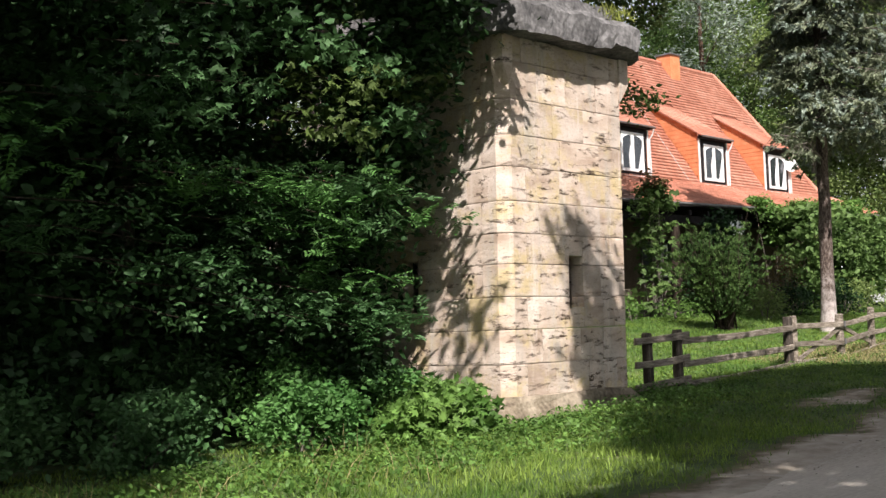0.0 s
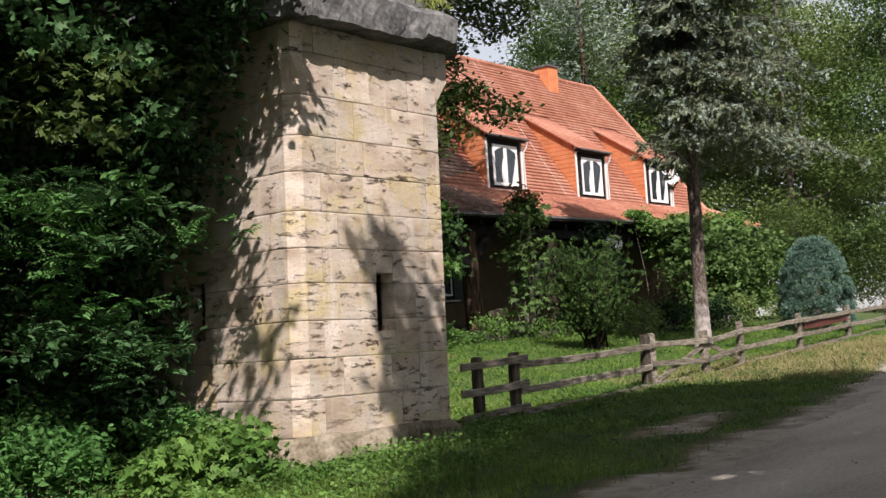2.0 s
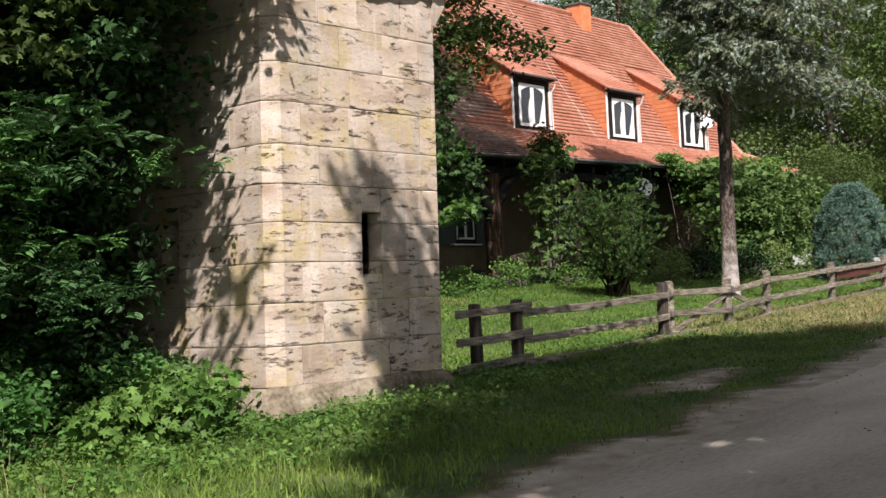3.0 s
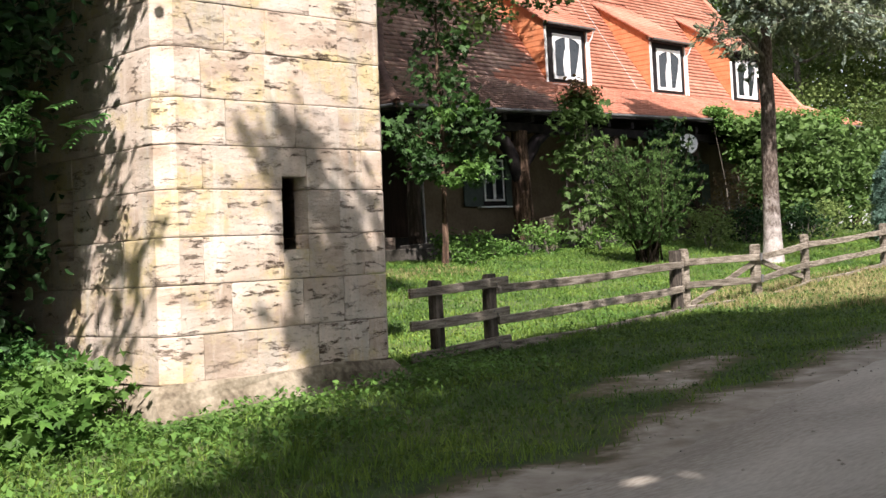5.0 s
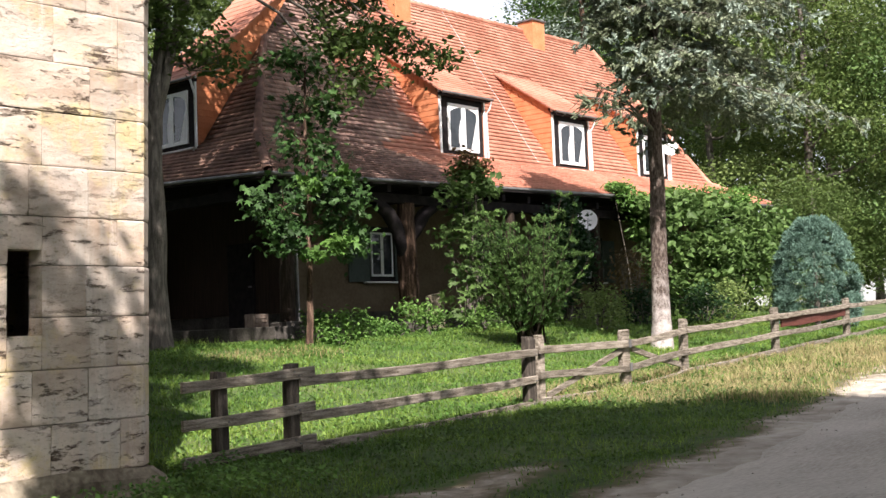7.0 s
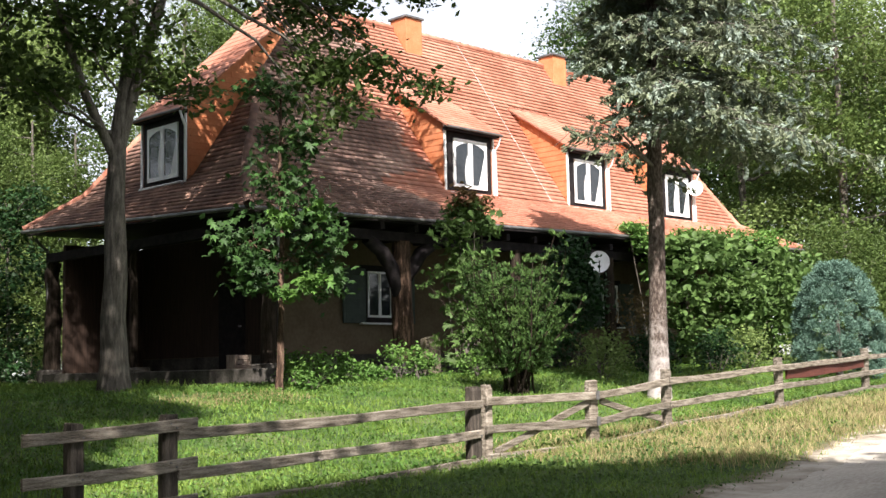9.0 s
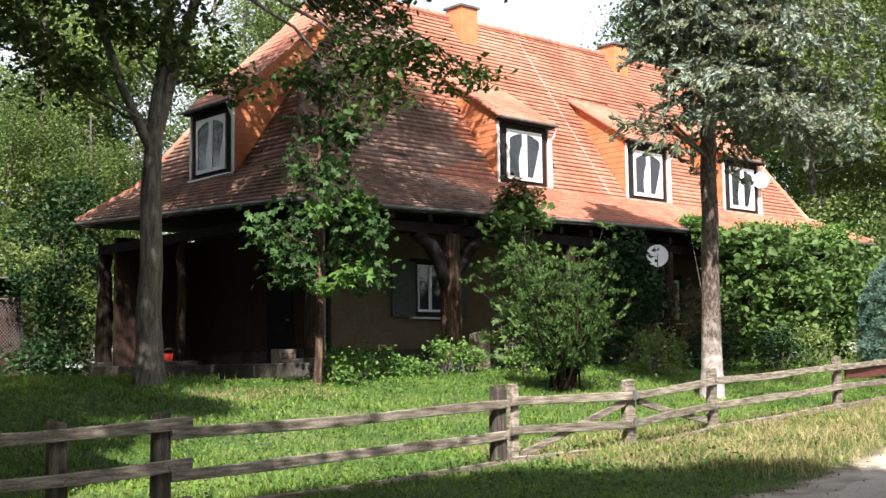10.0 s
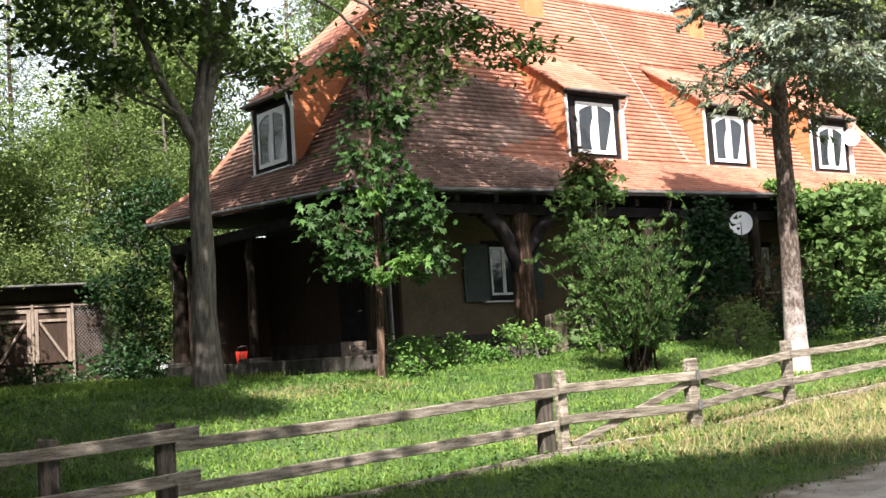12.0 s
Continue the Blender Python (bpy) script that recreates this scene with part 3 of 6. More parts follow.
            slit = j in (0, 3) and z1 > SLIT[2] and z0 < SLIT[3]
            spans = []
            if slit:
                s0 = 1.235 if j == 0 else 1.53
                s1 = s0 + SLIT[0]
                spans += [(u0, s0, z0, z1, D), (s1, u1, z0, z1, D)]
                if z0 < SLIT[2]:
                    spans.append((s0 + 0.002, s1 - 0.002, z0, SLIT[2], D))
                if z1 > SLIT[3]:
                    spans.append((s0 + 0.002, s1 - 0.002, SLIT[3], z1, D))
            else:
                cut = u0 + (u1 - u0) * rng.uniform(0.32, 0.62)
                cuts = [u0, cut, u1] if u1 - u0 < 1.45 else [u0, u0 + (u1 - u0) * rng.uniform(0.28, 0.38), u0 + (u1 - u0) * rng.uniform(0.62, 0.72), u1]
                spans += [(c0 + 0.0015, c1 - 0.0015, z0, z1, 0.3) for c0, c1 in zip(cuts, cuts[1:])]
            for c0, c1, a0, a1, dep in spans:
                out = rng.uniform(-0.005, 0.005)
                block([at(c0, 0), at(c1, 0), at(c1, dep), at(c0, dep)], a0, a1)
    # squared stops where the chamfers end under the cap
    for sx, sy, x, y in ((1, 1, PX0, PY0), (-1, 1, PX1, PY0), (-1, -1, PX1, PY1), (1, -1, PX0, PY1)):
        c, g = CH + 0.02, 0.035
        flat_ = [(x + sx * c, y), (x + sx * c / 2, y + sy * c / 2), (x, y + sy * c), (x + sx * c, y + sy * c)]
        full = [(x + sx * c, y - sy * g), (x - sx * g, y - sy * g), (x - sx * g, y + sy * c), (x + sx * c, y + sy * c)]
        part("chamfer_stop", lean(jitter(loft([(flat_, 3.74), (full, 4.04), (full, 4.394)]), 0.008, 6.0, x)), M_STONE, p)
    base = densify(octagon(0.31, 0.34), 0.14)
    low = []
    for x, y in base:
        drop = 0.03 * noise.noise(Vector((x * 2, y * 2, 0)))
        if y < -13.1 and -19.0 < x < -18.3:
            drop += 0.10
        low.append((x + 0.04 * noise.noise(Vector((x * 3, y * 3, 5))), y + 0.04 * noise.noise(Vector((x * 3, y * 3, 9))), drop))
    centre = ((PX0 + PX1) / 2, (PY0 + PY1) / 2)
    shrink = lambda s: [(centre[0] + (x - centre[0]) * s, centre[1] + (y - centre[1]) * s) for x, y in base]
    cap = loft([(shrink(0.82), 4.395), (low, 4.395), (base, 4.56), (base, 4.76), (shrink(0.95), 4.85), (shrink(0.87), 4.88), (shrink(0.85), 5.08), (shrink(0.5), 5.20), (shrink(0.1), 5.26)])
    bmesh.ops.subdivide_edges(cap, edges=cap.edges[:], cuts=1, use_grid_fill=True)
    part("cap", lean(jitter(jitter(cap, 0.035, 3.5, 4), 0.022, 9.0, 2)), M_CONC, p, "broken grey concrete cap slab")
    g = np.random.default_rng(4)
    c = np.stack([g.normal(-18.55, 0.16, 500), g.normal(-12.95, 0.10, 500), np.full(500, 4.86) + g.uniform(0, 0.26, 500)], 1)
    v, f = leaves(c, 0.13, g, 0.12, 0.1, np.array([0, 0, 1.0]), 0.6)
    tagged(mesh_from("moss_tuft", v, f, M_MOSS), "tuft of yellow-green grass on the pillar cap", "grass", kind="stuff")


build_pillar()

# ---- fence ----
def fence_y(x):
    return float(np.interp(x, [-18.2, -12.1, -9.6, -7.35, -2.9, 12.0], [-12.68, -11.96, -11.75, -11.36, -10.69, -8.5]))


def rail_mesh(points, h=0.10, front=-0.09, seed=0.0):
    """A sawn rail through (x, z of its middle): slightly bowed, of uneven height, with worn edges."""
    bm = bmesh.new()
    xs, zs = [p[0] for p in points], [p[1] for p in points]
    n = max(8, int(abs(xs[-1] - xs[0]) / 0.35))
    rings = []
    y0, y1 = fence_y(xs[0]) + front, fence_y(xs[-1]) + front
    for t in np.linspace(0, 1, n):
        x = xs[0] + (xs[-1] - xs[0]) * t
        z = float(np.interp(x, xs, zs)) if xs[0] < xs[-1] else float(np.interp(-x, [-q for q in xs], zs))
        y = (fence_y(x) + front if len(points) > 2 else y0 + (y1 - y0) * t) + 0.006 * math.sin(2.3 * x + seed)
        z += -0.012 * math.sin(math.pi * t) + 0.006 * math.sin(1.9 * x + seed * 3)
        hh = h * (1 + 0.06 * math.sin(3 * x + seed) + 0.03 * math.sin(9 * x))
        c, d = 0.007, 0.036
        rings.append([bm.verts.new(p) for p in ((x, y, z - hh / 2 + c), (x, y + c, z - hh / 2), (x, y + d - c, z - hh / 2), (x, y + d, z - hh / 2 + c),
                                               (x, y + d, z + hh / 2 - c), (x, y + d - c, z + hh / 2), (x, y + c, z + hh / 2), (x, y, z + hh / 2 - c))])
    for a, b in zip(rings, rings[1:]):
        for i in range(8):
            bm.faces.new((a[i], b[i], b[(i + 1) % 8], a[(i + 1) % 8]))
    bm.faces.new(rings[0]), bm.faces.new(rings[-1][::-1])
    bmesh.ops.recalc_face_normals(bm, faces=bm.faces[:])
    return bm


def post_mesh(x, top, w=0.15, d=0.11):
    """A split post, slightly tapered and out of true, with a weathered rounded head."""
    y, r = fence_y(x), random.Random(int(x * 100))
    g = float(ground_z(x, y))
    bm = bmesh.new()
    rings = []
    for k, (z, s) in enumerate(((g - 0.15, 1.03), (g + 0.1, 1.02), ((g + top) / 2, 1.0), (top - 0.05, 0.98), (top - 0.012, 0.95), (top, 0.82))):
        hx, hy, c = w / 2 * s, d / 2 * s, 0.018
        o = Vector((x + r.uniform(-0.006, 0.006), y + d / 2 - 0.05 + r.uniform(-0.006, 0.006)))
        pts = ((-hx + c, -hy), (hx - c, -hy), (hx, -hy + c), (hx, hy - c), (hx - c, hy), (-hx + c, hy), (-hx, hy - c), (-hx, -hy + c))
        tilt = r.uniform(-0.012, 0.012) if k >= 4 else 0.0
        rings.append([bm.verts.new((o.x + a + r.uniform(-0.003, 0.003), o.y + b, z + tilt * a / hx)) for a, b in pts])
    for a, b in zip(rings, rings[1:]):
        for i in range(8):
            bm.faces.new((a[i], a[(i + 1) % 8], b[(i + 1) % 8], b[i]))
    bm.faces.new(rings[0][::-1]), bm.faces.new(rings[-1])
    return bm


def fence_run(name, label, line, posts):
    """line: (x, height of the top rail's upper edge). posts: (x, width, height of the head, material)."""
    f = thing(name, label, "fence", "ranch fence along the road")
    for x, w, top, mat in posts:
        part("post", post_mesh(x, top, w), mat, f)
    for k, dz in enumerate((-0.05, -0.385, -0.705)):
        part("rail", rail_mesh([(x, z + dz) for x, z in line], 0.10, -0.09 + 0.004 * k, line[0][0] + k), M_RAIL, f)
        for x, w, top, mat in posts:
            if line[0][0] - 0.05 < x < line[-1][0] + 0.05:
                z = float(np.interp(x, [p[0] for p in line], [p[1] for p in line])) + dz
                for du, dv in ((-0.03, 0.018), (0.03, -0.02)):
                    part("nail", box(x + du - 0.007, x + du + 0.007, fence_y(x) - 0.097, fence_y(x) - 0.080, z + dv - 0.007, z + dv + 0.007), M_METAL, f)
    return f


fence_run("ranch_fence", "short weathered three-rail wooden fence beside the stone pillar", [(-17.98, 0.55), (-16.25, 0.61)],
          [(-17.47, 0.145, 0.615, M_POST), (-16.52, 0.15, 0.645, M_POST)])
fence_run("ranch_fence", "long weathered three-rail wooden fence panel in the grass", [(-16.46, 0.515), (-12.03, 0.63)], [(-12.11, 0.19, 0.785, M_POST)])
fence_run("ranch_fence", "weathered three-rail wooden fence panel past the gate", [(-7.36, 0.80), (-2.85, 0.97)], [(-7.35, 0.15, 0.935, M_RAIL), (-2.92, 0.17, 1.085, M_RAIL)])
fence_run("ranch_fence", "weathered three-rail wooden fence panel past the gate", [(-2.95, 0.96), (1.95, 1.14)], [(1.9, 0.18, 1.26, M_RAIL)])
fence_run("ranch_fence", "weathered three-rail wooden fence panel past the gate", [(1.9, 1.13), (6.95, 1.30)], [(6.9, 0.18, 1.42, M_RAIL)])
fence_run("ranch_fence", "weathered three-rail wooden fence panel past the gate", [(6.9, 1.30), (12.0, 1.45)], [(11.9, 0.18, 1.57, M_RAIL)])


def gate():
    line = [(-11.96, 0.665), (-9.62, 0.665), (-7.40, 0.80)]
    f = fence_run("field_gate", "closed weathered wooden field gate with slanted braces", line, [(-11.86, 0.11, 0.80, M_RAIL), (-9.63, 0.18, 0.81, M_RAIL)])
    for x0, z0, x1, z1 in ((-11.75, 0.02, -9.75, 0.53), (-7.60, 0.22, -9.45, 0.54)):
        part("brace", rail_mesh([(x0, z0), (x1, z1)], 0.085, -0.045, x0), M_RAIL, f)
    for z in (0.615, 0.28, -0.04):
        y = fence_y(-9.63) - 0.115
        part("strap", box(-9.66, -9.60, y, y + 0.02, z - 0.06, z + 0.06, 0.004), M_METAL, f, "rusty iron strap")


gate()
fb = thing("fence_board", "dark red board fixed behind the fence rails", "board")
part("board", rail_mesh([(-2.6, 0.80), (1.7, 0.97)], 0.22, -0.04), M_REDBOARD, fb)


# ---- house ----
EY, EX0, EX1, EYB = -1.95, -7.9, 14.5, 7.6          # eaves: front, left, right, back
KZ, RZ, RY, RX0, RX1 = 5.6, 10.9, 3.6, -3.0, 11.95   # kink height, ridge height, ridge line
FLOOR = 1.10                                        # porch floor
house = thing("house", "long house with a steep orange tiled roof and dark porch", "house")


def eave_z(x, y):
    return 4.36 + 0.017 * (x - EX0) + 0.042 * (y - EY)


A = [Vector((x, y, eave_z(x, y))) for x, y in ((EX0, EY), (EX1, EY), (EX1, EYB), (EX0, EYB))]
R = [Vector((RX0, RY, RZ)), Vector((RX1, RY, RZ))]
K = [Vector((x, y, KZ)) for x, y in ((-6.55, 0.0), (13.85, 0.0), (13.85, 6.6), (-6.75, 6.6))]


def roof_plane(pts, mat, tiles=True, skip=(), own=None, board=None):
    """One face of the roof, ruled between its lower and upper edge: a board of its own thickness, covered with lapped plain tiles."""
    p0, p1, p2 = pts[:3]
    p3 = pts[3] if len(pts) > 3 else pts[2]
    roof = board
    if roof is None:
        bm = bmesh.new()
        n = 24
        rows = [[bm.verts.new(a.lerp(b, k / n)) for k in range(n + 1)] for a, b in ((p0, p1), (p0.lerp(p3, 0.5), p1.lerp(p2, 0.5)))]
        rows.append([bm.verts.new(p3.lerp(p2, k / n)) for k in range(n + 1)] if len(pts) > 3 else [bm.verts.new(p2)] * (n + 1))
        for a, b in zip(rows, rows[1:]):
            for k in range(n):
                bm.faces.new([a[k], a[k + 1], b[k + 1], b[k]] if b[k] is not b[k + 1] else [a[k], a[k + 1], b[k]])
        bmesh.ops.solidify(bm, geom=bm.faces[:], thickness=0.06)
        roof = part("roof", bm, mat, house)
    if not tiles:
        return roof
    rng, row, tw, vs, singles = random.Random(3), 0.155, 0.185, [], []
    high = ((p3 + p2) / 2 - (p0 + p1) / 2).length
    count = int(high / row)
    for k in range(count + 1):
        f0, f1 = k / (count + 1), (k + 1.12) / (count + 1)
        l0, r0, l1, r1 = p0.lerp(p3, f0), p1.lerp(p2, f0), p0.lerp(p3, min(f1, 1)), p1.lerp(p2, min(f1, 1))
        wide = (r0 - l0).length
        u = (r0 - l0).normalized()
        rise = (l1 + r1) / 2 - (l0 + r0) / 2
        rise -= u * rise.dot(u)
        nor = u.cross(rise).normalized()
        a, b = (l1 - l0).dot(u), wide + (r1 - r0).dot(u)      # the ends of the row at its head
        x = -(k % 2) * tw / 2
        sag = [rng.uniform(-0.003, 0.003) for _ in range(4)]
        while x < wide:
            c0, c1 = max(x, min(0, a) - 0.02, -0.03), min(x + tw, wide + 0.03)
            x += tw
            if c1 - c0 < 0.03:
                continue
            if (c0 + c1) / 2 < a * 0.5 or (c0 + c1) / 2 > wide + (b - wide) * 0.5:
                continue
            foot = l0.lerp(r0, (c0 + c1) / 2 / wide)
            mid = foot + rise * 0.5
            if any(q(mid) for q in skip):
                continue
            lift = 0.046 + rng.uniform(-0.005, 0.008) + 0.004 * math.sin(x * 0.9 + k)
            b0 = rng.uniform(-0.004, 0.004)
            low_ = rise.normalized() * b0
            e = u * ((c1 - c0) / 2 - 0.003)
            piece = [foot - e + low_ + nor * lift, foot + e + low_ + nor * (lift + rng.uniform(-0.005, 0.005)),
                     foot + e + rise + nor * 0.010, foot - e + rise + nor * 0.010]
            piece += [piece[0] - nor * 0.044, piece[1] - nor * 0.044]
            if own and own(mid) and c1 - c0 > tw * 0.9 and len(singles) < 280:
                singles.append(piece)
            else:
                vs += piece
    n = len(vs) // 6
    i = np.arange(n)[:, None] * 6
    f = np.stack([i + [0, 1, 2, 3], i + [4, 5, 1, 0]], 1).reshape(-1, 4)
    tagged(mesh_from("tiles", np.array([tuple(q) for q in vs]), f, mat, roof), kind="stuff")
    for t in singles:
        c = t[0]
        me = mesh_from("tile", np.array([tuple(q - c) for q in t]), [[0, 1, 2, 3], [4, 5, 1, 0]], M_TILE_ONE, roof)
        me.location = c
    return roof


DORMERS = (0.0, 5.0, 9.57)
in_dormer = lambda q: any(d - 0.3 < q.x < d + 1.62 for d in DORMERS) and 0.02 < q.y < 2.25
in_left_dormer = lambda q: 1.85 < q.y < 3.75 and -6.7 < q.x < -3.7
# left end of the front roof: weathered, and toned down as oak shade
worn = lambda q: q.x < -1.4 + 0.9 * math.sin(q.z * 2.1) + 0.5 * math.sin(q.z * 5.3)
low = roof_plane((A[0], A[1], K[1], K[0]), M_TILE, skip=(worn,), own=lambda q: 0.4 < q.x < 4.4)
roof_plane((A[0], A[1], K[1], K[0]), M_TILE_LOW, skip=(lambda q: not worn(q),), board=low)
front = roof_plane((K[0], K[1], R[1], R[0]), M_TILE, skip=(in_dormer, worn))
roof_plane((K[0], K[1], R[1], R[0]), M_TILE_LOW, skip=(in_dormer, lambda q: not worn(q)), board=front)
roof_plane((A[3], A[0], K[0], K[3]), M_TILE_HIP)
roof_plane((K[3], K[0], R[0]), M_TILE_HIP, skip=(in_left_dormer,))
roof_plane((A[1], A[2], K[2], K[1]), M_TILE, False)
roof_plane((K[1], K[2], R[1]), M_TILE, False)
roof_plane((A[2], A[3], K[3], K[2]), M_TILE, False)
roof_plane((K[2], K[3], R[0], R[1]), M_TILE, False)


def capping(name, pts, mat, r=0.11):
    """Half-round ridge or hip tiles, lapped one over the next."""
    pieces = []
    for a, b in zip(pts, pts[1:]):
        n = max(1, round((b - a).length / 0.36))
        for k in range(n):
            p, q = a.lerp(b, k / n), a.lerp(b, (k + 1.08) / n)
            pieces.append(tube([p, q], [r, r * 0.84], 8))
    v, f = join(pieces)
    return mesh_from(name, v, f, mat, house, smooth=True)


up = Vector((0, 0, 0.01))
capping("ridge_tiles", [R[0] + up, R[1] + up], M_TILE)
capping("hip_tiles", [A[0] + up, K[0] + up, R[0] + up], M_TILE_HIP)
capping("hip_tiles", [A[3] + up, K[3] + up, R[0] + up], M_TILE)
capping("hip_tiles", [A[1] + up, K[1] + up, R[1] + up], M_TILE)
v, f = tube([(3.95, -0.02 + 0.0, 5.66), (3.95, RY - 0.02, RZ + 0.05)], [0.005, 0.005], 6)
mesh_from("lightning_wire", v, f, M_CURTAIN, house, "pale lightning conductor on the roof")
for pts in ([A[0], A[1]], [A[3], A[0]]):
    d = (pts[1] - pts[0]).normalized()
    n = Vector((0, -1, 0)) if abs(d.x) > 0.5 else Vector((-1, 0, 0))
    v, f = tube([pts[0] + n * 0.06 - Vector((0, 0, 0.05)), pts[1] + n * 0.06 - Vector((0, 0, 0.05))], [0.045, 0.045], 10)
    mesh_from("gutter", v, f, M_METAL, house, "grey zinc gutter", True)
v, f = tube([(-7.0, -1.95, 4.28), (-6.86, -1.62, 4.0), (-6.86, -1.55, 3.8), (-6.84, -1.55, 1.2), (-6.80, -1.70, 1.08)], [0.045] * 5, 8)
mesh_from("downpipe", v, f, M_METAL, house, "grey zinc downpipe", True)
v, f = tube([(-7.75, 7.3, 4.5), (-7.45, 7.2, 4.2), (-7.42, 7.2, 1.2)], [0.045] * 3, 8)
mesh_from("downpipe", v, f, M_METAL, house, "grey zinc downpipe", True)


def chimney(x0, x1, y0, y1, top):
    part("chimney", jitter(box(x0, x1, y0, y1, 9.2, top, 0.01), 0.01, 3, 1), M_CHEEK, house)
    part("chimney_cap", box(x0 - 0.05, x1 + 0.05, y0 - 0.05, y1 + 0.05, top, top + 0.07, 0.01), M_METAL, house)


chimney(8.05, 8.7, 3.1, 3.75, 11.18)
chimney(1.3, 1.95, 3.0, 3.65, 11.12)


def window_unit(m, wide, high, parent, arch=True, curtain=True, bar=0.075):
    """A white two-leaf casement in a dark frame. Local: x across, z up, -y outwards."""
    w = part("window", box(-0.20, wide + 0.20, -0.02, 0.10, -0.13, high + 0.15, 0.01, m), M_DARKWOOD, parent, "dark-stained window surround")
    # dark block stands for the unlit room behind the panes
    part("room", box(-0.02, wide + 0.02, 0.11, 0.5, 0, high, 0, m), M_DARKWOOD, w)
    part("window_sill", box(-0.25, wide + 0.25, -0.14, 0.0, -0.17, -0.13, 0.008, m), M_WHITE, w)
    half = wide / 2
    for k in range(2):
        x0 = k * half + 0.005
        x1 = x0 + half - 0.01
        bm = bmesh.new()
        for b in ((x0, x0 + bar, 0, high), (x1 - bar, x1, 0, high), (x0 + bar + 0.001, x1 - bar - 0.001, 0, bar + 0.015), (x0 + bar + 0.001, x1 - bar - 0.001, high - bar - 0.01, high)):
            bm_box(bm, b[0], b[1], -0.055, -0.021, b[2], b[3], m)
        if arch:
            inner = x1 - x0 - 0.152
            for s in range(8):
                a0, a1 = s / 8, (s + 1) / 8
                rise = lambda a: 0.15 * ((a if k else 1 - a) ** 2)
                xa, xb = x0 + 0.076 + inner * a0, x0 + 0.076 + inner * a1
                vs = [bm.verts.new(m @ Vector(p)) for p in ((xa, -0.052, high - 0.086 - rise(a0)), (xb, -0.052, high - 0.086 - rise(a1)),
                                                          (xb, -0.052, high - 0.086), (xa, -0.052, high - 0.086))]
                bm.faces.new(vs)
        leaf = part("casement", bm, M_WHITE, w, "white painted casement")
        pane = part("pane", box(x0 + bar - 0.005, x1 - bar + 0.005, -0.036, -0.028, bar, high - bar, 0, m), M_GLASS, w)
        if curtain:
            # gathered white curtain, tied to one side
            bm = bmesh.new()
            rows = []
            for j in range(12):
                zz = 0.085 + (high - 0.22) * j / 11
                s = j / 11
                width = 0.10 + 0.03 * math.sin(5 * s) if k == 0 else 0.06 + 0.20 * (1 - s / 0.72) ** 1.3 if s < 0.72 else 0.06
                width *= 1 - 0.55 * (s / 0.72) ** 4
                base = x1 - 0.075
                rows.append([bm.verts.new(m @ Vector((base - width * c / 6, -0.0395 - 0.003 * (c % 2), zz))) for c in range(7)] if s < 0.74 else None)
            rows = [r for r in rows if r]
            for a, b in zip(rows, rows[1:]):
                for c in range(6):
                    bm.faces.new((a[c], a[c + 1], b[c + 1], b[c]))
            part("curtain", bm, M_CURTAIN, w, "gathered white curtain")
    return w


def dormer(m, wide, slope, pitch=0.64):
    """A shed dormer. Local: x across from the window's lower left corner, z up from it, y into the roof."""
    d = part("dormer", bm_box(bmesh.new(), -0.30, wide + 0.30, 0.05, 0.10, -0.20, 1.70, m), M_DARKWOOD, house, "shed dormer with orange tile-hung cheeks")
    for x, s in ((-0.30, -1), (wide + 0.26, 1)):
        yb = 1.82 / (slope - pitch)
        bm = bmesh.new()
        out = ((0.0, -0.22), (0.0, 1.65), (yb, 1.65 + pitch * yb), (yb, -0.3 + slope * yb))
        lo, hi = [bm.verts.new(m @ Vector((x, y, z))) for y, z in out], [bm.verts.new(m @ Vector((x + 0.04, y, z))) for y, z in out]
        bm.faces.new(lo), bm.faces.new(hi[::-1])
        for i in range(4):
            bm.faces.new((lo[i], hi[i], hi[(i + 1) % 4], lo[(i + 1) % 4]))
        bmesh.ops.recalc_face_normals(bm, faces=bm.faces[:])
        cheek = part("cheek", bm, M_CHEEK, d)
        # lapped courses of hanging tiles
        for k in range(32):
            z = -0.15 + k * 0.155
            y1 = min((z + 0.10) / slope, yb)
            ya = 0.01 if z <= 1.45 else (z - 1.48) / pitch + 0.12
            if y1 - ya > 0.06:
                xx = x - 0.014 if s < 0 else x + 0.04
                part("board", bm_box(bmesh.new(), xx, xx + 0.014, ya, y1, z, z + 0.140, m), M_CHEEK, d)
        part("corner_strip", bm_box(bmesh.new(), x - 0.012 if s < 0 else x - 0.01, x + 0.05, -0.04, 0.0, -0.20, 1.62, m), M_WHITE, d)
    # the sloping roof slab with its own tile courses
    yb = 1.82 / (slope - pitch) + 0.05
    for k in range(16):
        y0, y1 = -0.22 + (yb + 0.22) * k / 16, -0.22 + (yb + 0.22) * (k + 1.1) / 16
        bm = bmesh.new()
        z = lambda y: 1.67 + pitch * y
        vs = [(-0.42, y0, z(y0) + 0.04), (wide + 0.42, y0, z(y0) + 0.04), (wide + 0.42, y1, z(y1) + 0.02), (-0.42, y1, z(y1) + 0.02)]
        vs += [(p[0], p[1], p[2] - 0.045) for p in vs]
        q = [bm.verts.new(m @ Vector(p)) for p in vs]
        for fc in ((0, 1, 2, 3), (7, 6, 5, 4), (4, 5, 1, 0), (1, 5, 6, 2), (2, 6, 7, 3), (3, 7, 4, 0)):
            bm.faces.new([q[i] for i in fc])
        part("tile_course", bm, M_TILE, d)
    part("fascia", bm_box(bmesh.new(), -0.36, wide + 0.36, -0.20, -0.02, 1.44, 1.52, m), M_DARKWOOD, d)
